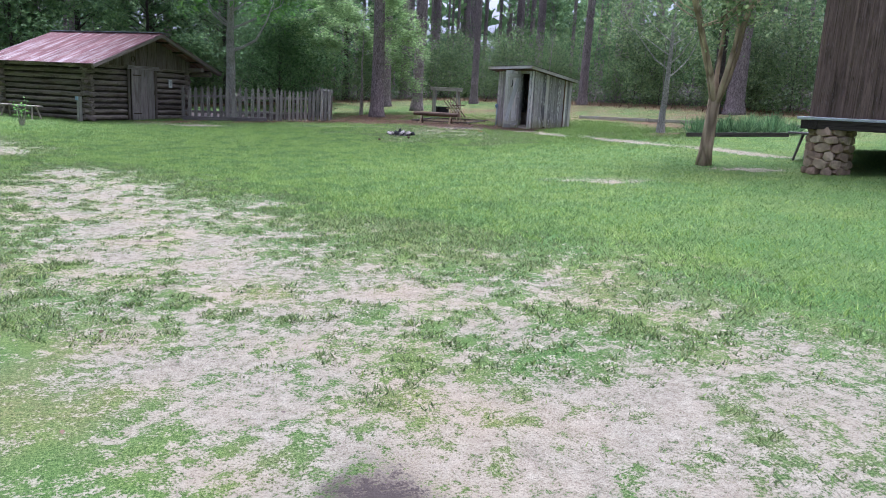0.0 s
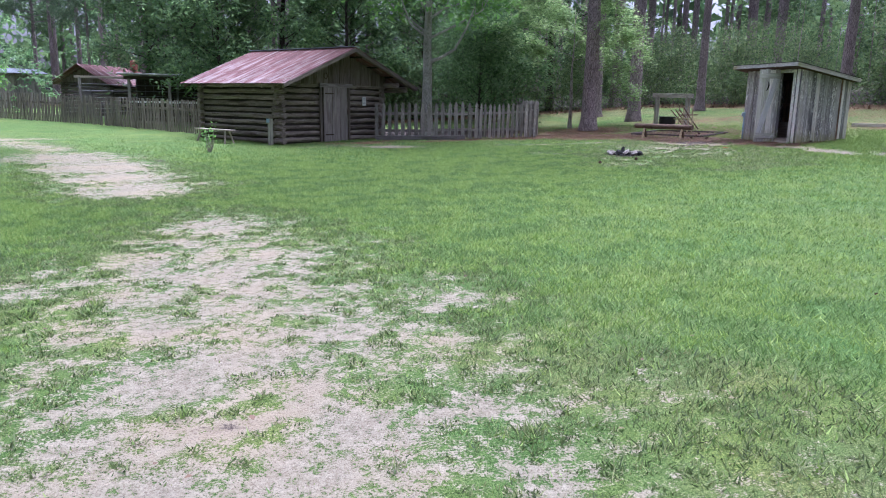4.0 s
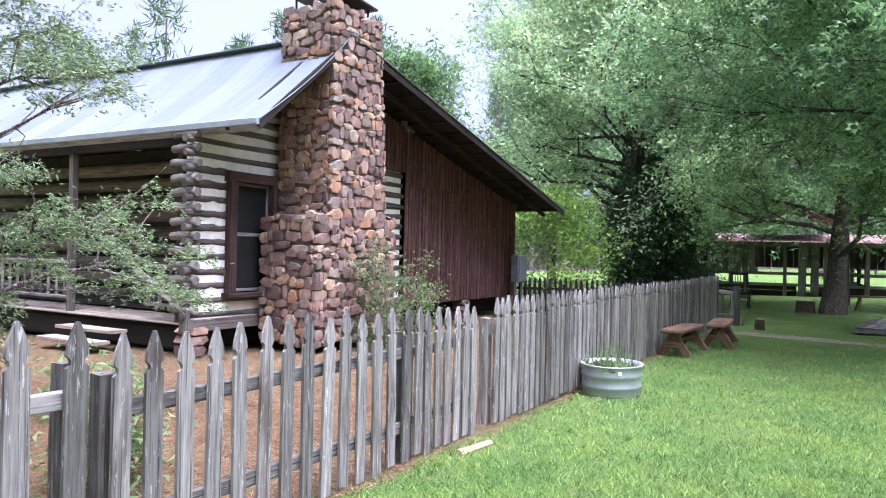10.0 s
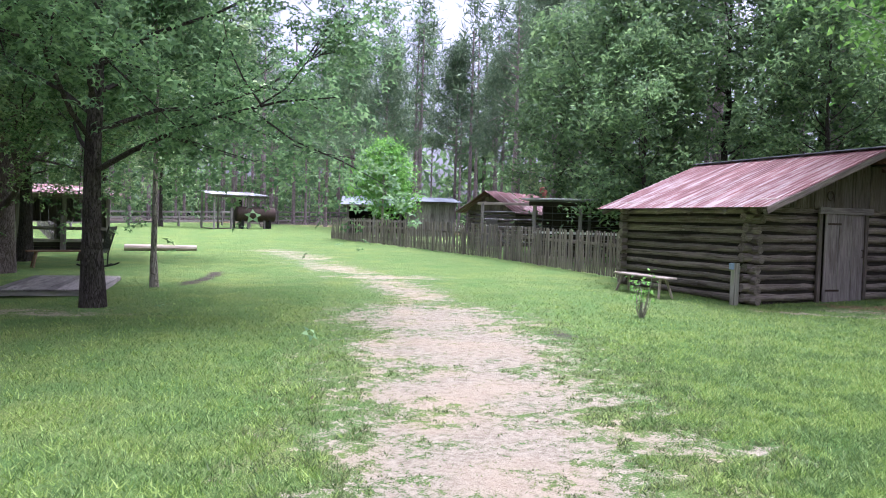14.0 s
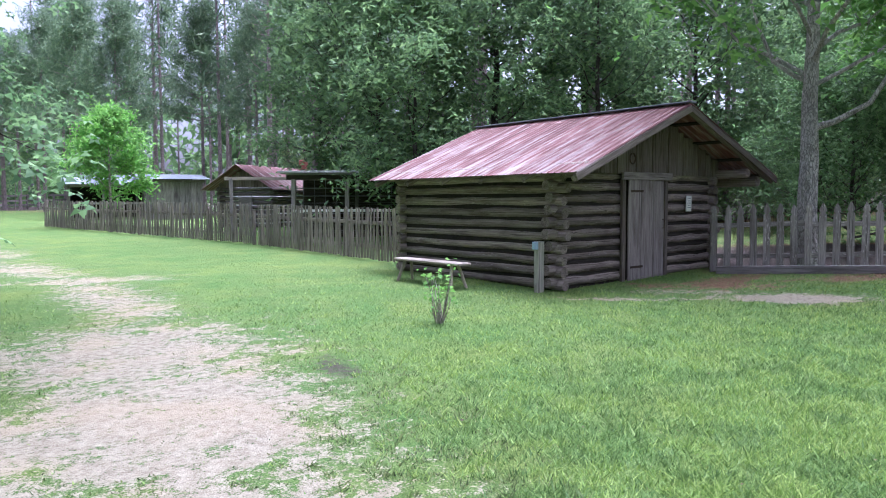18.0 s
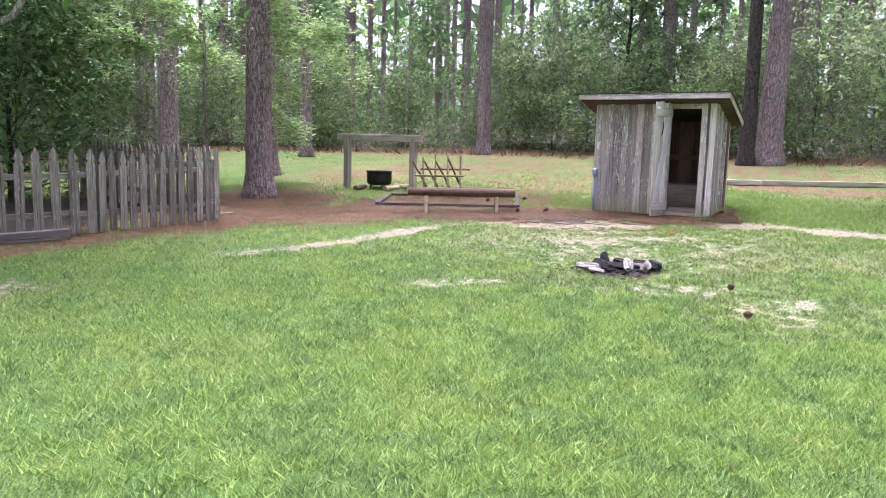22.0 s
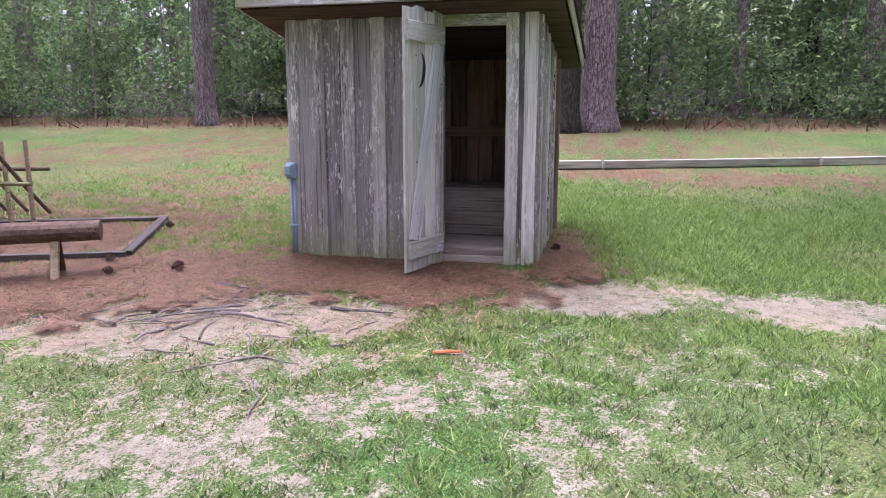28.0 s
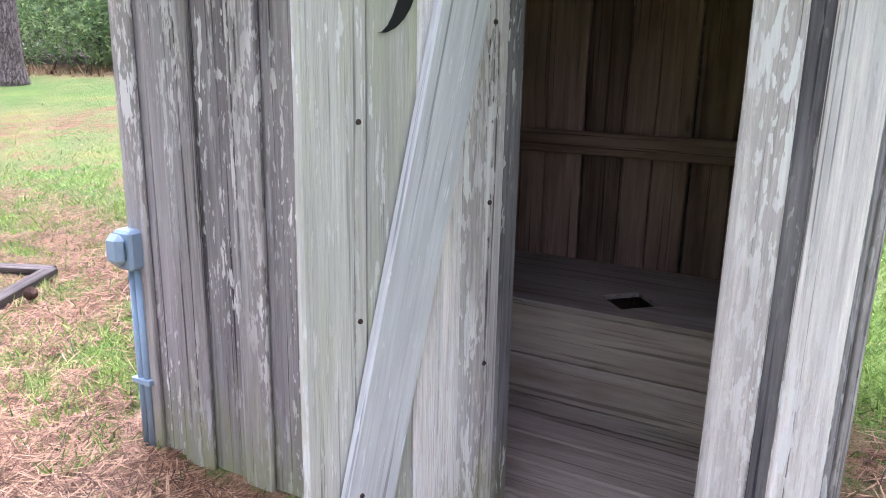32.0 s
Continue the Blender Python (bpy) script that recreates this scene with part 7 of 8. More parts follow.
def plank_bench(m, length, height, label, material, width=0.3):
    b = thing("plank_bench", label, "bench", m)
    part("seat", Shape().box((0, 0, height), (length, width, 0.045), ch=0.012).mesh("seat", material), b)
    for x in (-length / 2 + 0.25, length / 2 - 0.25):
        for y in (-1, 1):
            part("leg", Shape().tube([(x, 0.07 * y, height - 0.02), (x + math.copysign(0.1, x), 0.17 * y, -0.02)], [0.03, 0.024], 8).mesh("leg", material), b)
    return b


plank_bench(on_ground(-18.35, 26.75, 62), 1.9, 0.43, "long red-brown plank bench under the oaks", M_BROWN_WOOD)
plank_bench(on_ground(-2.78, 27.38, 133), 1.75, 0.40, "weathered plank bench on stick legs beside the cabin", M_BENCHWOOD, 0.28)


def stump(m, r, h, label):
    s = thing("tree_stump", label, "stump", m)
    rng = random.Random(h)
    part("wood", Shape().tube([(0, 0, -0.05), (0, 0, 0.06), (0, 0, h)], [r * 1.2, r, r * 0.92], 14, jitter=0.05, rng=rng).mesh("wood", M_BARK_LOG), s)
    part("cut_face", Shape().tube([(0, 0, h), (0, 0, h + 0.012)], [r * 0.86, r * 0.85], 14).mesh("cut_face", M_BENCHWOOD), s)


stump(on_ground(-18.4, 23.95), 0.27, 0.36, "weathered tree stump on the grass")
stump(on_ground(-14.6, 19.5), 0.11, 0.24, "grey cut stump by the garden gate")


def low_gate():
    g = thing("rail_gate", "low grey rail gate with a leaning post at the fence's end", "gate", on_ground(-15.55, 19.55, 177))
    for z in (0.2, 0.78):
        plank("rail", (0, 0, z), (1.95, 0, z), 0.09, 0.035, M_FENCE, g, (0, -1, 0))
    for k in range(5):
        plank("slat", (0.2 + 0.4 * k, -0.035, 0.1), (0.2 + 0.4 * k, -0.035, 0.72 + 0.12 * (k % 2)), 0.09, 0.025, M_FENCE, g, (0, -1, 0), k % 3)
    plank("post", (-0.05, 0, -0.1), (-0.02, 0, 0.95), 0.12, 0.12, M_FENCE, g, (0, -1, 0))
    plank("post", (2.0, 0, -0.1), (2.0, 0, 0.95), 0.1, 0.1, M_FENCE, g, (0, -1, 0))
    plank("split_stake", (-0.12, -0.1, -0.05), (-0.2, -0.12, 0.4), 0.07, 0.03, M_PEELED, g, (0, -1, 0))


low_gate()


def utility_post():
    p = thing("utility_post", "short treated wooden post with a small grey outlet box", "post", on_ground(-1.03, 26.52, 43))
    plank("post", (0, 0, -0.1), (0, 0, 0.78), 0.13, 0.1, M_TREATED, p, (0, -1, 0))
    part("outlet_box", Shape().box((-0.09, -0.0, 0.72), (0.07, 0.08, 0.12)).mesh("outlet_box", M_CONDUIT), p)


utility_post()


def garden_sill():
    s = thing("edging_beam", "grey timber beam lying along the foot of the picket fence", "beam", on_ground(2.3, 28.58))
    plank("beam", (0, 0, 0.06), (2.9, -0.66, 0.14), 0.16, 0.14, M_GREY_BARN, s)


garden_sill()


def twig_bush():
    rng = np.random.RandomState(15)
    b = thing("twiggy_shrub", "thin leggy shrub with a few yellow-green leaves", "shrub", on_ground(-2.41, 23.88))
    s, tips = Shape(), []
    for k in range(11):
        a = k * 0.57
        lp = branch_path(np.array((0.03 * math.cos(a), 0.03 * math.sin(a), -0.02)), np.array((0.28 * math.cos(a), 0.28 * math.sin(a), 1)), rng.uniform(0.35, 0.85), rng, 4, 0.02, 0.1)
        s.tube(lp, [0.010, 0.009, 0.007, 0.005, 0.003], 5)
        tips.append(lp[-1])
        if k % 3 == 0:
            tips += [lp[-1], lp[-2]]
    part("woody_stem", s.mesh("woody_stem", M_PALE_BARK), b)
    tips = np.array(tips)
    c = tips[rng.randint(len(tips), size=90)] + rng.normal(size=(90, 3)) * 0.06
    part("leaves", quads_mesh("leaves", leaf_quads(c, 0.06, rng), L_BRIGHT), b)


twig_bush()

# ---- washing place near the outhouse ----
def straw_bed():
    f = thing("timber_bed", "square bed edged with dark rotting timbers and filled with pine straw", "garden bed", pose(0, 0, 0))
    c = [(10.72, 27.1), (11.93, 24.72), (13.15, 25.4), (11.95, 27.8)]
    for k in range(4):
        (x0, y0), (x1, y1) = c[k], c[(k + 1) % 4]
        plank("edge_timber", (x0, y0, gz(x0, y0) + 0.015), (x1, y1, gz(x1, y1) + 0.015), 0.085, 0.075, M_DARK_TIMBER, f, (0, 0, 1), k)
    return f


M_DARK_TIMBER = wood("rotting_timber", (0.03, 0.025, 0.022), (0.11, 0.095, 0.085), (0.02, 0.017, 0.015))
straw_bed()


def log_seat():
    b = thing("log_bench", "long round log bench on peg legs", "bench", pose(0, 0, 0))
    p0, p1 = Vector((10.40, 26.11, 1.03)), Vector((11.53, 24.56, 1.04))
    part("seat_log", Shape().tube([p0, p0.lerp(p1, 0.3), p0.lerp(p1, 0.7), p1], [0.085, 0.095, 0.095, 0.09], 14, squash=0.85).mesh("seat_log", M_BARK_LOG), b)
    d = (p1 - p0).normalized()
    n = Vector((d.y, -d.x, 0))
    for f in (0.17, 0.83):
        q = p0.lerp(p1, f)
        for sd, m in ((-1, M_PEELED), (1, M_BARK_LOG)):
            e = q + n * 0.13 * -sd
            part("leg", Shape().tube([q - Vector((0, 0, 0.03)), (e.x, e.y, gz(e.x, e.y) - 0.03)], [0.035, 0.032], 8).mesh("leg", m), b)


log_seat()


def hanging_frame():
    f = thing("hanging_stand", "plain treated timber frame with a cross beam", "frame", pose(0, 0, 0))
    posts = ((12.75, 29.75), (13.12, 28.1))
    top = 2.03
    for x, y in posts:
        plank("post", (x, y, gz(x, y) - 0.1), (x, y, top), 0.13, 0.13, M_TREATED, f, (1, 0, 0))
    a, b = Vector((*posts[0], top + 0.02)), Vector((*posts[1], top))
    d = (b - a).normalized()
    plank("beam", a - d * 0.25, b + d * 0.22, 0.15, 0.09, M_TREATED, f, (1, 0, 0))


hanging_frame()


def wash_pot():
    x, y = 12.72, 28.75
    p = thing("wash_pot", "black cast-iron wash pot standing on short logs", "pot", on_ground(x, y, 20))
    prof, n = [(0.0, 0.08), (0.2, 0.085), (0.27, 0.12), (0.285, 0.2), (0.285, 0.32), (0.275, 0.36), (0.30, 0.39), (0.30, 0.41), (0.28, 0.41), (0.26, 0.37), (0.26, 0.25), (0.0, 0.2)], 24
    vs = [(r * math.cos(2 * math.pi * k / n), r * math.sin(2 * math.pi * k / n), z) for r, z in prof for k in range(n)]
    fs = [(i * n + k, i * n + (k + 1) % n, (i + 1) * n + (k + 1) % n, (i + 1) * n + k) for i in range(len(prof) - 1) for k in range(n)]
    part("bowl", Shape().add(vs, fs).mesh("bowl", M_IRON, True), p)
    for k in range(3):
        a = k * 2.1
        part("foot", Shape().tube([(0.17 * math.cos(a), 0.17 * math.sin(a), 0.12), (0.2 * math.cos(a), 0.2 * math.sin(a), -0.02)], [0.03, 0.02], 6).mesh("foot", M_IRON), p)
    for sx in (-1, 1):
        part("lug", Shape().tube([(0.27 * sx, 0, 0.38), (0.34 * sx, 0, 0.39), (0.34 * sx, 0, 0.33), (0.28 * sx, 0, 0.31)], [0.012] * 4, 6).mesh("lug", M_IRON), p)
    for k, (dx, dy, a) in enumerate(((-0.35, 0.25, 20), (0.3, -0.42, 70), (-0.1, -0.45, 10))):
        g = thing("firewood", "short split log lying by the wash pot", "firewood", on_ground(x + dx, y + dy, a), "firewood by the pot")
        part("wood", Shape().tube([(-0.3, 0, 0.05), (0.3, 0, 0.06)], [0.055, 0.05], 8).mesh("wood", M_PEELED if k else M_BARK_LOG), g)


wash_pot()


def stick_rack():
    r = thing("stick_rack", "rack of peeled uprights and dark slanting sticks tied to two rails", "rack", on_ground(12.42, 26.81))
    rng = random.Random(2)
    for k in range(4):
        y = 0.46 - 0.305 * k
        part("upright", Shape().tube([(0.02, y, -0.05), (0.01, y + rng.uniform(-0.02, 0.02), 0.45), (0.0, y + rng.uniform(-0.03, 0.03), 0.84 + rng.uniform(-0.04, 0.04))], [0.024, 0.022, 0.019], 8).mesh("upright", M_PEELED), r, None, "pale peeled upright")
        y += 0.13
        part("stick", Shape().tube([(-0.24, y, 0.76 + rng.uniform(-0.05, 0.03)), (0.02, y - 0.02, 0.44), (0.3, y - 0.02, 0.12)], [0.018, 0.021, 0.02], 7).mesh("stick", M_BARK_LOG), r, None, "dark slanting stick")
    for x, z, m in ((-0.1, 0.42, M_MOSSY), (0.1, 0.55, M_BARK_LOG)):
        part("rail", Shape().tube([(x, 0.62, z), (x + 0.01, 0.0, z + 0.015), (x, -0.62, z + 0.03)], [0.02, 0.022, 0.017], 8).mesh("rail", m), r)


M_MOSSY = wood("mossy_stick", (0.13, 0.13, 0.05), (0.32, 0.31, 0.15), (0.08, 0.07, 0.04))
stick_rack()


def split_log(length, r, rng, material):
    """A split billet lying along x: a wedge of wood with a rough, broken end and a charred or ashen skin."""
    n, k = 5, rng.choice((4, 5))
    ang = [2 * math.pi * (i + rng.uniform(-0.2, 0.2)) / k for i in range(k)]
    vs = []
    for i in range(n):
        g = rng.uniform(0.85, 1.1) * (0.72 if i in (0, n - 1) else 1.0)
        vs += [(length * (i / (n - 1) - 0.5) + rng.uniform(-0.04, 0.04) * length, r * g * math.cos(a) * rng.uniform(0.85, 1.15), r * g * math.sin(a) * rng.uniform(0.8, 1.1)) for a in ang]
    fs = [(i * k + j, (i + 1) * k + j, (i + 1) * k + (j + 1) % k, i * k + (j + 1) % k)[::-1] for i in range(n - 1) for j in range(k)]
    fs += [tuple(range(k))[::-1], tuple(range((n - 1) * k, n * k))]
    return Shape().add(vs, fs).mesh("wood", material)


def fire_ring():
    rng = random.Random(60)
    spec = [  # x, y, length, half thickness, turn, upward tilt, skin
        (7.66, 21.47, 0.36, 0.085, 122, 3, M_ASH_WOOD), (7.55, 21.27, 0.22, 0.05, 100, 5, M_ASH_WOOD), (7.8, 21.28, 0.3, 0.09, 70, 12, M_CHAR), (7.98, 21.32, 0.22, 0.08, 30, 62, M_CHAR),
        (8.08, 21.3, 0.34, 0.055, 118, 14, M_ASH_WOOD), (7.92, 21.08, 0.34, 0.075, 140, 8, M_CHAR), (7.93, 20.9, 0.25, 0.085, 25, 24, M_ASH_WOOD), (8.13, 21.05, 0.3, 0.06, 112, 20, M_CHAR),
        (8.2, 20.88, 0.36, 0.06, 125, 8, M_ASH_WOOD), (8.12, 20.68, 0.24, 0.08, 15, 16, M_ASH_WOOD), (8.3, 20.6, 0.22, 0.09, 60, 6, M_CHAR), (8.35, 20.78, 0.34, 0.055, 110, 10, M_CHAR), (7.78, 21.12, 0.2, 0.05, 160, 4, M_CHAR)]
    for x, y, ln, r, a, up, m in spec:
        x, y, ln, r = 8.03 + 0.72 * (x - 7.98), 21.16 + 0.72 * (y - 21.06), ln * 0.78, r * 0.72
        g = thing("burnt_log", "charred black log in the old fire" if m is M_CHAR else "ash-grey half-burnt log in the old fire", "log", pose(x, y, gz(x, y) + r * 0.75 + 0.4 * ln * math.sin(radians(up)), 0, -up, a), "logs of the old fire")
        part("wood", split_log(ln, r, rng, m), g)
    f = thing("ashes", "heap of ash and small charcoal in the old fire", "ash", on_ground(8.03, 21.16), kind="stuff")
    rn = np.random.RandomState(6)
    c = np.stack([rn.normal(0, 0.3, 260), rn.normal(0, 0.25, 260), np.full(260, 0.012)], 1)
    part("charcoal", quads_mesh("charcoal", leaf_quads(c, 0.05, rn, 1.5), M_CHAR), f)


fire_ring()


def pine_cone(m):
    c = thing("pine_cone", "open brown pine cone lying on the straw", "pine cone", m, "fallen pine cones")
    vs, fs = [], []
    for i in range(9):
        z, rr = 0.012 * i - 0.045, 0.045 * math.sin(math.pi * (i + 1) / 10.5)
        for k in range(8):
            a = 2 * math.pi * (k + 0.5 * (i % 2)) / 8
            o = len(vs)
            ca, sa = math.cos(a), math.sin(a)
            vs += [(0.25 * rr * ca, 0.25 * rr * sa, z - 0.006), (rr * ca - 0.011 * sa, rr * sa + 0.011 * ca, z + 0.006), (1.15 * rr * ca, 1.15 * rr * sa, z + 0.012), (rr * ca + 0.011 * sa, rr * sa - 0.011 * ca, z + 0.006)]
            fs += [(o, o + 1, o + 2, o + 3)]
    part("cone_body", Shape().add(vs, fs).mesh("cone_body", M_CONE), c)
    part("core", Shape().tube([(0, 0, -0.05), (0, 0, 0.06)], [0.018, 0.008], 6).mesh("core", M_CONE), c)
    return c


cone = pine_cone(pose(11.72, 24.02, gz(11.72, 24.02) + 0.045, 70, 10, 20) @ Matrix.Diagonal((0.85, 0.85, 0.85, 1)))
for k, (x, y) in enumerate(((11.75, 24.72), (13.22, 21.38), (11.45, 24.45), (12.3, 25.6), (7.75, 19.85), (6.73, 19.45), (12.9, 25.1))):
    copy_thing(cone, pose(x, y, gz(x, y) + 0.045, 65 + 20 * k, 15 * k, 47 * k) @ Matrix.Diagonal((0.85, 0.85, 0.85, 1)))


def fallen_stick(m, r, pts, label, material):
    s = thing("fallen_stick", label, "stick", m)
    part("wood", Shape().tube(pts, [r * (1 - 0.1 * i) for i in range(len(pts))], 6).mesh("wood", material), s)


M_BRICK_ORANGE = plain("orange_bark", (0.42, 0.15, 0.06), 0.9, vary=0.3, scale=20)
fallen_stick(on_ground(10.88, 21.47, -60, 0.62, 0.01), 0.02, [(-0.13, 0, 0), (0, 0.005, 0.004), (0.13, 0, 0)], "short piece of orange bark on the grass", M_BRICK_ORANGE)
fallen_stick(on_ground(8.05, 28.35, 10, 1, 0.02), 0.022, [(-0.3, 0, 0), (0.0, 0.01, 0), (0.3, 0, 0)], "pale stick at the fence corner", M_PEELED)
rk = random.Random(9)
M_ROOT = wood("grey_root", (0.1, 0.088, 0.08), (0.28, 0.25, 0.225), (0.08, 0.066, 0.06), length=4)
for k in range(34):
    x, y = 11.05 + rk.gauss(0, 0.42), 23.1 + rk.gauss(0, 0.5)
    n, ln, bend, y0 = 7, rk.uniform(0.15, 0.6), rk.uniform(-0.5, 0.5), 0.0
    pts = []
    for i in range(n):
        y0 += rk.uniform(-0.03, 0.03) + bend * 0.03 * i
        pts.append((ln * i / (n - 1), y0, 0.006 * math.sin(math.pi * i / (n - 1)) - 0.006))
    fallen_stick(on_ground(x, y, rk.uniform(0, 360), 1, 0.004), rk.choice((0.005, 0.007, 0.009, 0.013)), pts, "grey tree root showing through the sand", M_ROOT)

fallen_stick(on_ground(-6.05, 10.28, 128, 1, 0.02), 0.03, [(-0.22, 0, 0), (0.22, 0, 0)], "pale broken board at the fence's foot", M_PEELED)


def border_timber(p0, p1, r, label, material):
    b = thing("border_timber", label, "timber", pose(0, 0, 0), "border timbers")
    d = Vector((*p1, 0)) - Vector((*p0, 0))
    n = max(1, round(d.length / 3.0))
    for k in range(n):
        a, e = Vector((*p0, 0)) + d * (k / n), Vector((*p0, 0)) + d * ((k + 0.985) / n)
        plank("timber", (a.x, a.y, gz(a.x, a.y) + r), (e.x, e.y, gz(e.x, e.y) + r), 0.16, r * 2, material, b, (0, 0, 1), k % 3)


M_PALE_TIMBER = wood("pale_timber", (0.26, 0.25, 0.19), (0.5, 0.49, 0.41), (0.16, 0.15, 0.10))
border_timber((16.9, 24.6), (21.0, 13.0), 0.055, "long pale timber edging the clearing", M_PALE_TIMBER)
border_timber((15.2, 16.7), (17.3, 14.9), 0.06, "dark timber edging a planted bed", M_DARK_TIMBER)


def lily_clumps():
    """Clumps of arching strap leaves in a row behind the dark timber."""
    rng = np.random.RandomState(19)
    c = rng.normal(size=(40, 3)) * np.array((0.12, 0.12, 0.0))
    me = quads_mesh("leaf_clump", needle_quads(c, 0.75, 0.016, rng, per=4, spread=0.5, axis=np.tile((0.0, 0.0, 1.1), (40, 1))), L_GUM)
    for k in range(13):
        x, y = 15.75 + 1.95 * k / 12 + 0.3 * (k % 2), 16.85 - 1.7 * k / 12 + 0.35 * (k % 3)
        o = thing("lily_clump", "green clump of strap leaves in the timber-edged bed", "plant", on_ground(x, y, 50 * k, 0.62 + 0.09 * (k % 4)), "clumps of the planted bed")
        part("leaf_clump", me, o)


lily_clumps()


# ---- raised store house on stone piers ----
def raised_house():
    h = thing("raised_storehouse", "tall dark brown board storehouse raised on stone piers", "building", pose(11.55, 9.55, 0, 0, 0, -60))
    zb, W, D, H = 1.43, 7.0, 5.0, 6.2
    rng = random.Random(17)
    for face in ("front", "side"):
        x, i = 0.0, 0
        ln = W if face == "front" else D
        while x < ln:
            bw = rng.choice((0.18, 0.22, 0.25))
            if face == "front":
                p, out = Vector((x + bw / 2, 0, zb + 0.12)), (0, -1, 0)
            else:
                p, out = Vector((0, x + bw / 2, zb + 0.12)), (-1, 0, 0)
            plank("wall_board", p, p + Vector((0, 0, H)), bw - 0.004, 0.03, M_STORE, h, out, i % 3)
            q = p + Vector(out) * 0.024 - (Vector((bw / 2, 0, 0)) if face == "front" else Vector((0, bw / 2, 0)))
            plank("batten", q, q + Vector((0, 0, H)), 0.05, 0.02, M_STORE, h, out, 3 + i % 2)
            x, i = x + bw, i + 1
    plank("sill_beam", (-0.15, 0.02, zb + 0.02), (W, 0.02, zb + 0.02), 0.16, 0.2, M_DARK_WOOD, h, (0, -1, 0))
    plank("sill_beam", (0.02, -0.1, zb + 0.02), (0.02, D, zb + 0.02), 0.16, 0.2, M_DARK_WOOD, h, (-1, 0, 0))
    plank("drip_edge", (-0.22, -0.10, zb + 0.13), (W, -0.10, zb + 0.13), 0.05, 0.02, M_GALV, h, (0, -1, 0))
    plank("drip_edge", (-0.10, -0.1, zb + 0.13), (-0.10, D, zb + 0.13), 0.05, 0.02, M_GALV, h, (-1, 0, 0))
    part("floor_deck", Shape().box((W / 2, D / 2, zb + 0.05), (W, D, 0.12)).mesh("floor_deck", M_DARK_WOOD), h)
    for nm, c, sz in (("rear_wall", (W / 2, D, zb + H / 2), (W, 0.1, H)), ("far_wall", (W, D / 2, zb + H / 2), (0.1, D, H)), ("roof", (W / 2, D / 2, zb + H + 0.2), (W + 1, D + 1, 0.12))):
        part(nm, Shape().box(c, sz).mesh(nm, M_STORE if nm != "roof" else M_TIN_GREY), h)
    rp = random.Random(4)
    meshes = []
    for _ in range(6):
        w, hh = rp.uniform(0.18, 0.28), rp.uniform(0.11, 0.17)
        meshes.append((stone_mesh(w, hh, 0.16, M_PIERSTONE, rp), (w, hh)))
    for px, py in ((0.32, 0.32), (W - 0.4, 0.32), (W - 0.4, D - 0.4)):
        z0 = 0.55
        pr = part("stone_pier", Shape().tube([(px, py, z0 - 0.2), (px, py, zb - 0.05)], [0.31, 0.28], 12).mesh("stone_pier", M_MORTAR), h, None, "round pier of tan field stones")
        for lv in range(6):
            for k in range(9):
                a = 2 * math.pi * (k + 0.5 * (lv % 2)) / 9
                me, (bw, bh) = rp.choice(meshes)
                part("stone", me, pr, Matrix.Translation((px + 0.31 * math.cos(a), py + 0.31 * math.sin(a), z0 + 0.06 + 0.145 * lv)) @ Matrix.Rotation(a + math.pi / 2 + rp.uniform(-0.12, 0.12), 4, "Z") @ Matrix.Rotation(rp.uniform(-0.35, 0.35), 4, "Y") @ Matrix.Diagonal((rp.uniform(0.2, 0.3) / bw, rp.uniform(0.9, 1.3), rp.uniform(0.13, 0.2) / bh, 1)))
    part("down_pipe", Shape().tube([(1.6, 0.5, 0.5), (1.68, 0.5, zb)], [0.012, 0.012], 6).mesh("down_pipe", M_STEEL), h)
    return h


M_STORE = wood("store_board", (0.085, 0.056, 0.048), (0.22, 0.155, 0.13), (0.035, 0.026, 0.024), (0.2, 0.17, 0.16), 0.6, vary=0.15)
raised_house()
plank_bench(on_ground(13.35, 11.0, 20), 0.9, 0.55, "grey weathered plank bench behind the stone pier", M_GREY_BARN, 0.6)


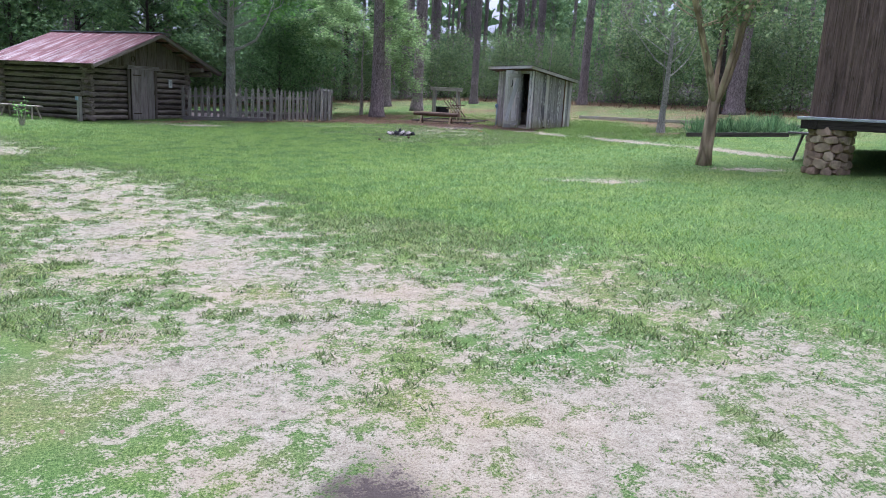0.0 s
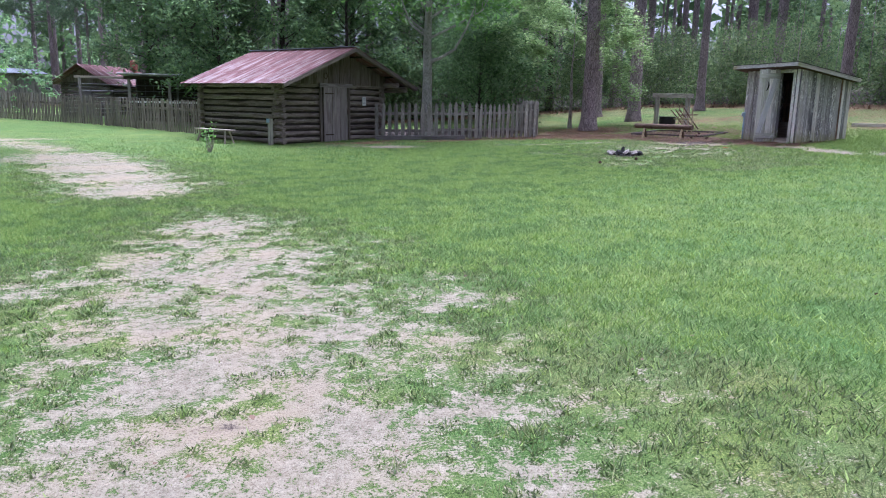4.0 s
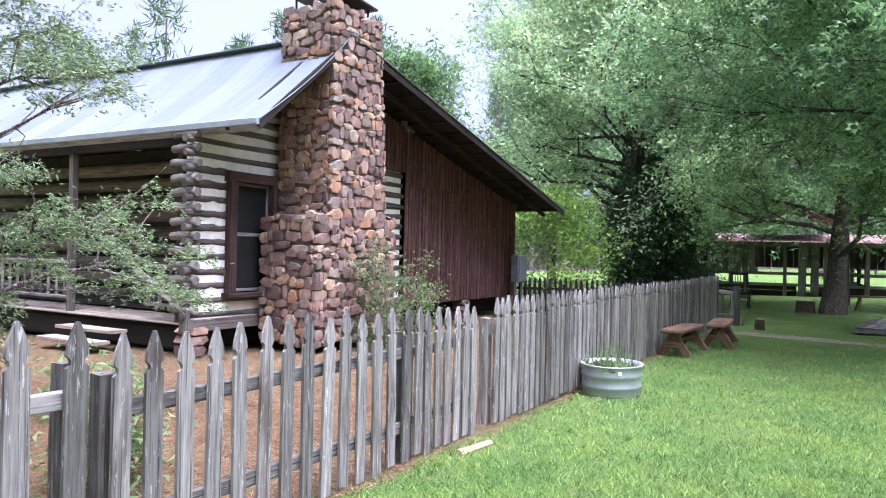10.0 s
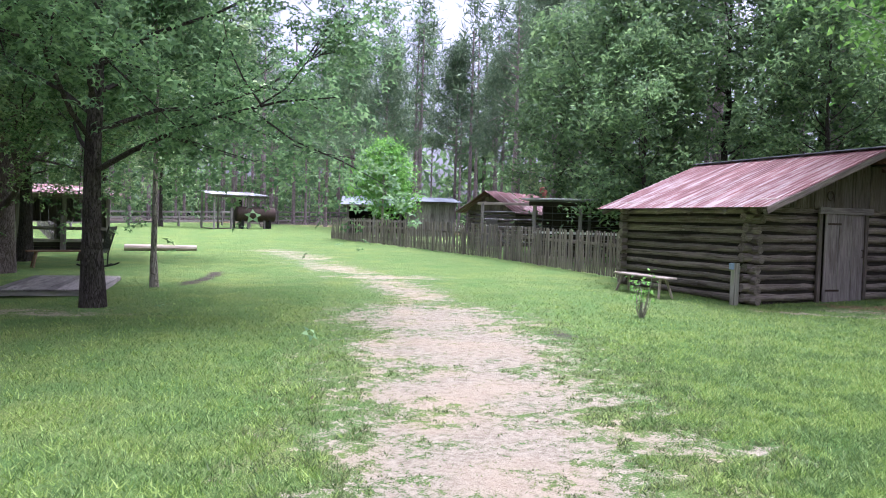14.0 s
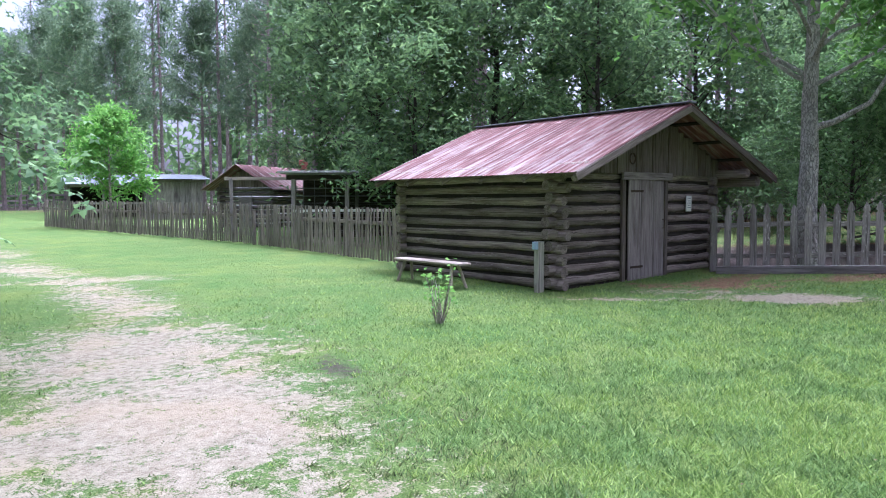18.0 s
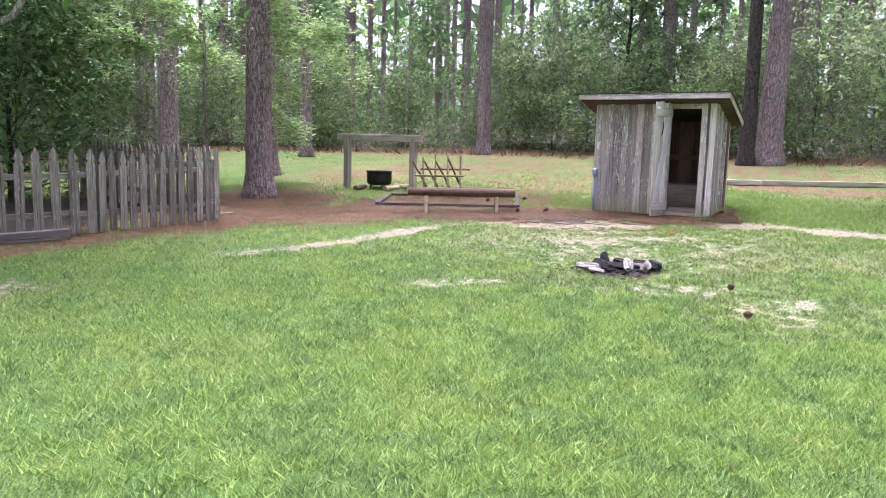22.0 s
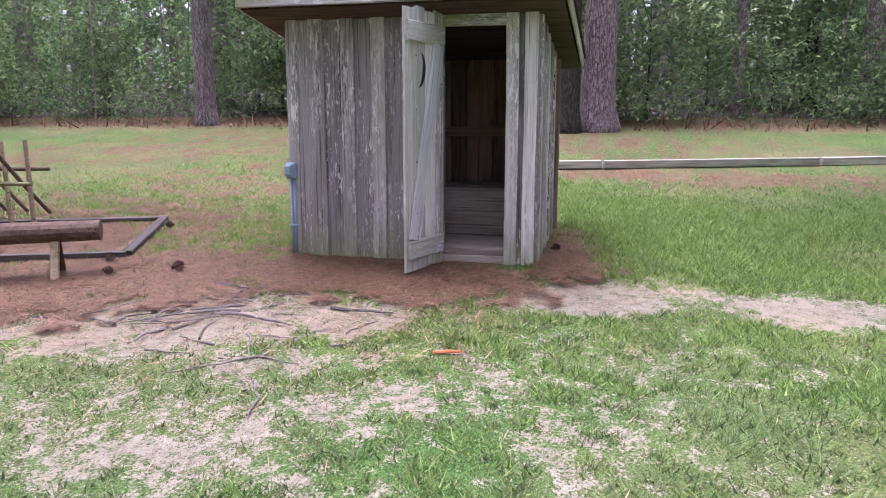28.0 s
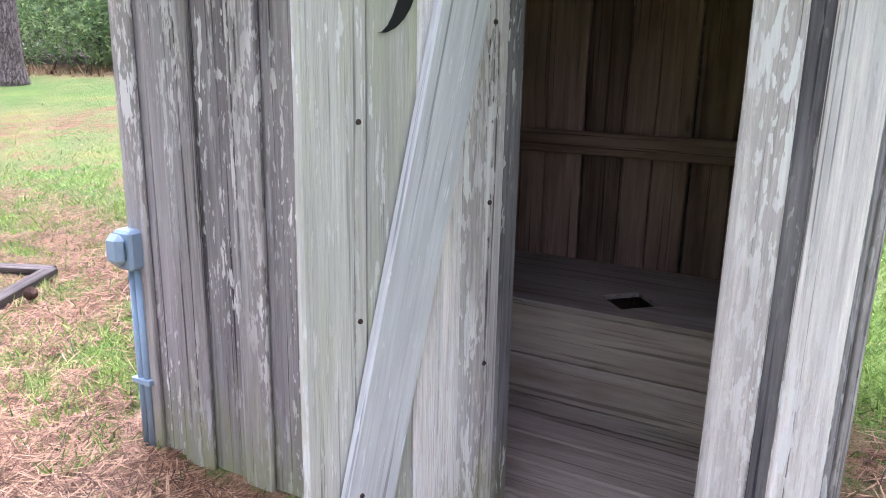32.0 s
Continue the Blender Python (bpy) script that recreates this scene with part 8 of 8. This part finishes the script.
# ---- sheds across the meadow ----
def open_shed(name, label, m, W, D, hf, hb, roof_m, bays=3, rails=True, back=M_DARK_WOOD, over=0.5, boarded=True, back_from=0.0):
    """An open-fronted shed: posts in front, boarded back and sides, tin roof."""
    s = thing(name, label, "shed", m)
    for k in range(bays + 1):
        x = W * k / bays
        plank("post", (x, 0, -0.2), (x, 0, hf), 0.14, 0.14, M_GREY_BARN, s, (0, -1, 0))
    plank("beam", (-0.2, 0, hf - 0.02), (W + 0.2, 0, hf - 0.02), 0.16, 0.12, M_GREY_BARN, s, (0, -1, 0))
    if rails:
        for z in (0.5, 0.95):
            plank("rail", (0, -0.05, z), (W, -0.05, z), 0.12, 0.04, M_GREY_BARN, s, (0, -1, 0))
    n = int(W / 0.3) if boarded else 0
    for k in range(n):
        plank("back_board", (W * (k + 0.5) / n, D, back_from), (W * (k + 0.5) / n, D, hb + 0.12), W / n - 0.01, 0.03, back, s, (0, -1, 0), k % 3)
    for x in (0, W):
        nn = int(D / 0.4) if boarded else 0
        for k in range(nn):
            y = D * (k + 0.5) / nn
            plank("side_board", (x, y, 0.0), (x, y, hf + (hb - hf) * y / D + 0.1), D / nn - 0.01, 0.03, back, s, (1, 0, 0), k % 3)
    if not boarded:
        for k in range(bays + 1):
            plank("post", (W * k / bays, D, -0.2), (W * k / bays, D, hb), 0.14, 0.14, M_GREY_BARN, s, (0, -1, 0))
    elif not back_from:
        # added sheet that stops light through the board gaps and keeps the inside dark
        part("back_lining", Shape().box((W / 2, D - 0.05, hb / 2), (W - 0.1, 0.03, hb)).mesh("back_lining", M_DARK_WOOD), s)
    part("earth_floor", Shape().box((W / 2, D / 2, 0.02), (W, D, 0.06)).mesh("earth_floor", M_SOIL), s)
    tilt = math.atan2(hb - hf, D)
    ln = (D + 2 * over) / math.cos(tilt)
    k, w = 0, (W + 2 * over) / max(1, round((W + 2 * over) / 0.8))
    me = rib_sheet(w + 0.01, ln, roof_m, 4)
    while k * w < W + 2 * over - 0.1:
        part("roof_sheet", me, s, Matrix.Translation((-over + k * w, -over, hf + 0.12 - over * math.tan(tilt) + 0.004 * (k % 2))) @ Matrix.Rotation(tilt, 4, "X"))
        k += 1
    return s


def barn():
    b = open_shed("open_barn", "long dark open-fronted barn with tools and rails", pose(-27.75, 27.0, gz(-27, 28), 0, 0, 52), 7.4, 4.5, 2.15, 2.55, M_TIN_RED, 5, back=M_GREY_BARN, back_from=1.15)
    for k in range(7):
        plank("wall_board", (0.15 + 0.26 * k, -0.08, 1.0), (0.15 + 0.26 * k, -0.08, 2.1), 0.25, 0.03, M_GREY_BARN, b, (0, -1, 0), k % 3)
    for x0, x1 in ((0, 3.4), (4.2, 7.3)):
        for k in range(2):
            plank("low_wall_board", (x0, -0.02, 0.15 + 0.22 * k), (x1, -0.02, 0.15 + 0.22 * k), 0.21, 0.03, M_DARK_WOOD, b, (0, -1, 0), k)
    for x in (3.6, 4.05):
        plank("door_post", (x, -0.12, 0), (x, -0.12, 2.1), 0.3, 0.05, M_GREY_BARN, b, (0, -1, 0))
    # raised red middle roof
    for sx, e in ((-1, (1.6, 3.15)), (1, (4.8, 3.15))):
        roof_slope(b, (3.2, 3.75), e, 0.2, 5.2, M_TIN_RED, 0.8)
    return b


barn()


def chinked_crib():
    c = thing("log_crib", "small log crib with pale chinking and bluish tin roof", "building", pose(-30.6, 25.4, gz(-30, 26), 0, 0, 62))
    part("chinking", Shape().box((1.6, 1.6, 1.1), (3.1, 3.1, 2.2)).mesh("chinking", M_CHINK), c)
    for i in range(8):
        for p0, p1 in (((-0.2, 0, 0), (3.4, 0, 0)), ((0, -0.2, 0.05), (0, 3.4, 0.05)), ((3.2, -0.2, 0.05), (3.2, 3.4, 0.05))):
            z = 0.14 + 0.275 * i
            log("log", Vector(p0) + Vector((0, 0, z)), Vector(p1) + Vector((0, 0, z)), 0.09, M_LOG_HOUSE, c, i % 3)
    for e in ((-0.6, 2.2), (3.8, 2.2)):
        roof_slope(c, (1.6, 3.4), e, -0.5, 3.8, M_TIN_PALE, 0.8)


chinked_crib()


def machine_shed():
    s = open_shed("machine_shed", "open pole shed with white tin roof sheltering a dark boiler", pose(-38.4, 57.5, gz(-38, 58), 0, 0, 55), 4.0, 3.6, 2.6, 2.9, M_TIN_GREY, 3, False, M_FARGREY, 0.4, False)
    t = thing("steam_boiler", "dark rusty boiler on a stand under the shed", "boiler", pose(-37.7, 59.0, gz(-38, 59), 0, 0, 55))
    part("drum", Shape().tube([(0.2, 0, 1.2), (3.2, 0, 1.2)], [0.6, 0.6], 18).mesh("drum", M_STEEL, True), t)
    for x in (0.6, 2.8):
        part("stand", Shape().box((x, 0, 0.35), (0.2, 0.9, 0.8)).mesh("stand", M_IRON), t)
    part("smokestack", Shape().tube([(0.5, 0, 1.7), (0.5, 0, 2.4)], [0.14, 0.14], 10).mesh("smokestack", M_IRON), t)
    return s


machine_shed()
open_shed("goat_shed", "grey pole shed with weathered tin roof and open rails", pose(-24.7, 54.0, gz(-25, 54), 0, 0, 28), 5.2, 4.0, 1.95, 2.5, M_TIN_PALE, 3)
bs = open_shed("board_shed", "grey board shed leaning against the pole shed", pose(-20.4, 54.1, gz(-20, 54), 0, 0, 28), 2.9, 4.2, 2.15, 2.5, M_TIN_PALE, 3, False, M_GREY_BARN)
for k in range(10):
    plank("front_board", (0.15 + 0.29 * k, -0.09, 0.0), (0.15 + 0.29 * k, -0.09, 2.05), 0.28, 0.03, M_GREY_BARN, bs, (0, -1, 0), k % 3)




def smoke_house():
    c = thing("smokehouse", "small log smokehouse with a red tin roof and brick flue", "building", pose(-13.3, 46.2, gz(-13, 45), 0, 0, -18) @ Matrix.Diagonal((0.82, 0.82, 0.82, 1)))
    W, D, H = 3.3, 5.0, 2.1
    part("core", Shape().box((W / 2, D / 2, H / 2), (W - 0.1, D - 0.1, H)).mesh("core", M_CHINK), c)
    for i in range(9):
        z = 0.12 + 0.235 * i
        for p0, p1 in (((-0.2, 0, 0), (W + 0.2, 0, 0)), ((0, -0.2, 0.04), (0, D + 0.2, 0.04)), ((W, -0.2, 0.04), (W, D + 0.2, 0.04))):
            log("log", Vector(p0) + Vector((0, 0, z)), Vector(p1) + Vector((0, 0, z)), 0.095, M_LOG_HOUSE, c, i % 3)
    part("door", Shape().box((W / 2, -0.12, 0.85), (0.85, 0.05, 1.7)).mesh("door", M_GREY_BARN), c, None, "grey board door")
    k = 0
    for k in range(12):
        x = 0.15 + 0.27 * k
        top = 3.15 - abs(x - W / 2) * 0.56
        plank("gable_board", (x, -0.1, H), (x, -0.1, top), 0.26, 0.03, M_CABIN_BOARD, c, (0, -1, 0), k % 3)
    for e in ((-0.6, 1.95), (W + 0.6, 1.95)):
        roof_slope(c, (W / 2, 3.25), e, -0.9, D + 0.5, M_TIN_RED, 0.7)
    part("flue", Shape().box((W / 2 + 0.5, D - 0.3, 3.3), (0.4, 0.4, 0.9)).mesh("flue", M_BRICKFLUE), c, None, "short red brick flue")


M_BRICKFLUE = plain("flue_brick", (0.28, 0.11, 0.08), 0.9, vary=0.3)
smoke_house()


def wire_pen():
    p = thing("wire_pen", "garden pen of posts, white rail and wire netting", "pen", pose(-10.0, 38.2, gz(-9, 39), 0, 0, 12))
    for k in range(5):
        plank("post", (2.0 * k, 0, -0.1), (2.0 * k, 0, 1.95), 0.1, 0.1, M_GREY_BARN, p, (0, -1, 0))
    plank("top_rail", (-0.2, 0, 1.95), (8.2, 0, 1.95), 0.1, 0.06, M_BENCHWOOD, p, (0, -1, 0))
    for k in range(6):
        part("wire", Shape().tube([(0, 0, 0.25 + 0.28 * k), (8, 0, 0.25 + 0.28 * k)], [0.008, 0.008], 4).mesh("wire", M_WIRE), p)


wire_pen()


def chicken_run():
    p = thing("chicken_run", "dark roofed run with wire netting behind the garden fence", "pen", pose(-7.6, 36.8, gz(-6, 37), 0, 0, 5))
    for k in range(4):
        plank("post", (1.6 * k, 0, -0.1), (1.6 * k, 0, 1.9), 0.12, 0.12, M_GREY_BARN, p, (0, -1, 0))
    plank("beam", (-0.2, 0, 1.95), (5.0, 0, 1.95), 0.14, 0.08, M_DARK_WOOD, p, (0, -1, 0))
    plank("rail", (0, -0.05, 0.95), (4.8, -0.05, 0.95), 0.08, 0.04, M_WHITE, p, (0, -1, 0))
    for k in range(7):
        part("wire", Shape().tube([(0, 0, 0.3 + 0.22 * k), (4.8, 0, 0.3 + 0.22 * k)], [0.007, 0.007], 4).mesh("wire", M_WIRE), p)
    for k in range(14):
        part("wire", Shape().tube([(0.3 + 0.33 * k, 0, 0.1), (0.3 + 0.33 * k, 0, 1.9)], [0.006, 0.006], 4).mesh("wire", M_WIRE), p)
    part("back_wall", Shape().box((2.4, 2.4, 1.0), (5.0, 0.08, 2.0)).mesh("back_wall", M_DARK_WOOD), p)
    part("roof", Shape().box((2.4, 1.2, 2.1), (5.6, 3.2, 0.06)).mesh("roof", M_TIN_GREY), p)


chicken_run()


def board_fence(p0, p1, h, label):
    f = thing("board_fence", label, "fence", pose(0, 0, 0), "fences across the meadow")
    a, b = Vector((*p0, 0)), Vector((*p1, 0))
    n = int((b - a).length / 2.5)
    g = lambda p, z: (p.x, p.y, gz(p.x, p.y) + z)
    out = Vector((b.y - a.y, a.x - b.x, 0)).normalized()
    for k in range(n + 1):
        p = a.lerp(b, k / n)
        plank("post", g(p, -0.1), g(p, h + 0.1), 0.14, 0.14, M_GREY_BARN, f, out)
        if k < n:
            q = a.lerp(b, (k + 1) / n)
            for z in (0.4, 0.8, h):
                plank("rail", g(p, z), g(q, z), 0.16, 0.04, M_GREY_BARN, f, out)


board_fence((-48, 50), (-44, 80), 1.25, "grey board fence across the far meadow")
board_fence((-44, 80), (-30, 78), 1.25, "grey board fence along the far woods")
board_fence((-24, 31.5), (-48, 50), 1.2, "grey rail fence behind the open barn")


def log_trough():
    t = thing("salt_trough", "pale hollowed log lying on the meadow grass", "trough", pose(-21.5, 33.8, gz(-21.5, 34), 0, 0, 40))
    part("wood", Shape().tube([(-1.3, 0, 0.1), (1.3, 0, 0.1)], [0.14, 0.13], 10).mesh("wood", M_BENCHWOOD), t)


log_trough()


# ---- yard planting ----
def rose_bush(x, y, h, n, seed, label, lm):
    tree("flowering_shrub", label, *broadleaf(seed, h, 0.025, 0.05, h * 0.5, n, 0.055, 0.14, limbs=14, subs=4, side=4, shape="vase"), M_PALE_BARK, lm, on_ground(x, y), "shrub")


hp = lambda x, y: (HOUSE @ Vector((x, y, 0)))[:2]
rose_bush(*hp(1.0, -1.75), 1.25, 2400, 61, "straggling rose bush at the chimney foot", L_SHRUB)
rose_bush(*hp(2.1, -1.7), 0.9, 1300, 62, "leafy bush beside the chimney", L_SHRUB)
rose_bush(-4.95, 6.3, 0.8, 3000, 63, "low green bush behind the picket fence", L_SHRUB)
rose_bush(-5.6, 7.6, 0.6, 2200, 64, "low bush under the cedar", L_SHRUB)


# ---- grass, straw and leaves on the ground ----
def strewn(n, spread, rng, way=WALKED):
    """Random places near the worn way through the lawn, thinning out to the sides."""
    p = np.array(way)
    seg = np.linalg.norm(np.diff(p, axis=0), axis=1)
    i = rng.choice(len(seg), size=n, p=seg / seg.sum())
    q = p[i] + (p[i + 1] - p[i]) * rng.rand(n, 1)
    return q + rng.normal(size=(n, 2)) * spread


def surface_z(x, y):
    return ground_z(x, y) + 0.05 * (fbm(x * 0.5, y * 0.5, 3) - 0.5) + 0.018 * (fbm(x * 4, y * 4, 3) - 0.5)


def grass(n, spread, height, width, seed, way=WALKED, sparse=False):
    rng = np.random.RandomState(seed)
    xy = strewn(n, spread, rng, way)
    x, y = xy.T
    sand, straw, dark = masks(x, y)
    clump = fbm(x * 9, y * 9, 3)
    dens = np.clip(1.15 - 1.5 * smooth(sand, 0.25, 0.65), 0.02, 1) * (1 - 0.93 * smooth(straw, 0.3, 0.6)) * (1 - 0.9 * smooth(dark, 0.35, 0.6)) * (0.55 + 0.45 * smooth(clump, 0.3, 0.55)) * (1 - 0.6 * np.clip(worn_lawn(x, y), 0, 1))
    if sparse:
        dens = 0.1 + 0.9 * smooth(sand, 0.2, 0.45) - 0.5 * smooth(sand, 0.6, 0.9)
    keep = (rng.rand(n) < dens) & (yard_side(x, y) < 0.05)
    keep &= ~((x > 12.5) & (x < 14.45) & (y > 21.52) & (y < 23.62))
    x, y = x[keep], y[keep]
    m = len(x)
    z = surface_z(x, y) - 0.02 * smooth(sand[keep], 0.3, 0.7) - 0.004
    h = height * rng.uniform(0.45, 1.15, m) * (0.45 + 1.1 * clump[keep]) * (1 - 0.62 * smooth(sand[keep], 0.1, 0.4))
    a, lean = rng.uniform(0, 6.283, m), rng.uniform(0.2, 1.7, m) * h
    b = rng.uniform(0, 6.283, m)
    near = np.clip(way_distance(x, y) / 3.0, 0.5, 1) if width > 0.006 else 1.0
    h, w = h * near, width * rng.uniform(0.7, 1.3, m) * near
    base = np.stack([x, y, z], 1)
    side = np.stack([np.cos(a) * w, np.sin(a) * w, np.zeros(m)], 1)
    tip = base + np.stack([np.cos(b) * lean, np.sin(b) * lean, h], 1)
    return np.stack([base - side, base + side, tip], 1)


lawn = thing("grass", "short green lawn grass growing in tufts", "grass", kind="stuff")
for tris in (grass(690000, 2.3, 0.05, 0.0045, 1), grass(740000, 4.8, 0.05, 0.006, 2)):
    deep = fbm(tris[:, 0, 0] * 4 + 7, tris[:, 0, 1] * 4, 3) + np.random.RandomState(3).normal(size=len(tris)) * 0.05 < 0.48
    edge = (masks(tris[:, 0, 0], tris[:, 0, 1])[0] > 0.12) | (worn_lawn(tris[:, 0, 0], tris[:, 0, 1]) > 0.42)
    dull = (edge | (southern(tris[:, 0, 0], tris[:, 0, 1]) > 0.45)) & (np.random.RandomState(4).rand(len(tris)) < 0.8)
    part("dull_blades", quads_mesh("dull_blades", tris[dull], L_GRASS_DULL), lawn, None, "thin olive blades in the worn ground")
    deep, tris = deep[~dull], tris[~dull]
    part("blades", quads_mesh("blades", tris[~deep], L_GRASS), lawn)
    part("deep_blades", quads_mesh("deep_blades", tris[deep], L_GRASS_DEEP), lawn, None, "darker green tufts")
part("blades", quads_mesh("blades", grass(170000, 1.6, 0.055, 0.005, 4, ((10.8, 19.0), (14.2, 20.0), (15.0, 23.5), (12.9, 24.6), (12.5, 28.0))), L_GRASS), lawn)
part("dry_blades", quads_mesh("dry_blades", grass(190000, 2.4, 0.02, 0.0032, 9, WALKED, True), L_HAY), lawn)
part("dry_blades", quads_mesh("dry_blades", grass(150000, 1.9, 0.028, 0.004, 12, ((6.0, 20.5), (10.8, 21.2), (13.5, 24.5), (13.0, 27.5)), True), L_HAY), lawn)
for ob in lawn.children:
    ob["kind"] = "stuff"


def needle_litter(n, seed):
    """Fallen pine needles lying flat wherever straw covers the ground near the outhouse, the fence and the yard."""
    rng = np.random.RandomState(seed)
    spots = np.array([(12.0, 22.6, 0.9, 1.1), (11.6, 24.2, 0.9, 0.8), (12.3, 26.2, 0.8, 1.0), (7.4, 27.8, 1.6, 0.6), (-6.5, 7.6, 1.6, 1.6), (9.9, 29.2, 1.2, 0.9), (13.0, 21.3, 0.18, 0.3), (-8.6, 10.4, 1.6, 1.4), (10.4, 26.0, 1.2, 1.0)])
    s = spots[rng.choice(len(spots), size=n, p=(0.36, 0.13, 0.13, 0.07, 0.08, 0.06, 0.02, 0.05, 0.10))]
    x, y = s[:, 0] + rng.normal(size=n) * s[:, 2], s[:, 1] + rng.normal(size=n) * s[:, 3]
    keep = (masks(x, y)[1] > 0.28) | (rng.rand(n) < 0.05)
    keep &= rng.rand(n) < 0.3 + 0.7 * smooth(fbm(x * 2.2 + 5, y * 2.2, 3), 0.36, 0.56)
    keep &= ~((x > 12.5) & (x < 14.5) & (y > 21.45) & (y < 23.55))
    x, y = x[keep], y[keep]
    m = len(x)
    a, ln = rng.uniform(0, 6.283, m), rng.uniform(0.05, 0.11, m)
    c = np.stack([x, y, surface_z(x, y) + rng.uniform(0.003, 0.022, m)], 1)
    d = np.stack([np.cos(a) * ln, np.sin(a) * ln, rng.uniform(-0.008, 0.012, m)], 1)
    w = np.stack([-np.sin(a), np.cos(a), np.zeros(m)], 1) * 0.0042
    return np.stack([c - d - w * 0.6, c + w - d * 0.2, c + d], 1)


litter = thing("pine_straw", "rust-brown pine needles strewn over the ground", "pine straw", kind="stuff")
part("needles", quads_mesh("needles", needle_litter(380000, 3), L_DRY), litter)["kind"] = "stuff"


def fallen_leaves(n, seed):
    rng = np.random.RandomState(seed)
    xy = strewn(n, 3.5, rng)
    c = np.stack([xy[:, 0], xy[:, 1], surface_z(xy[:, 0], xy[:, 1]) + 0.015], 1)
    return leaf_quads(c, 0.032, rng, 1.5)


scatter = thing("fallen_leaves", "dry brown leaves and bits of bark scattered on the lawn", "leaves", kind="stuff")
part("leaves", quads_mesh("leaves", fallen_leaves(300, 8), L_FALLEN), scatter)["kind"] = "stuff"
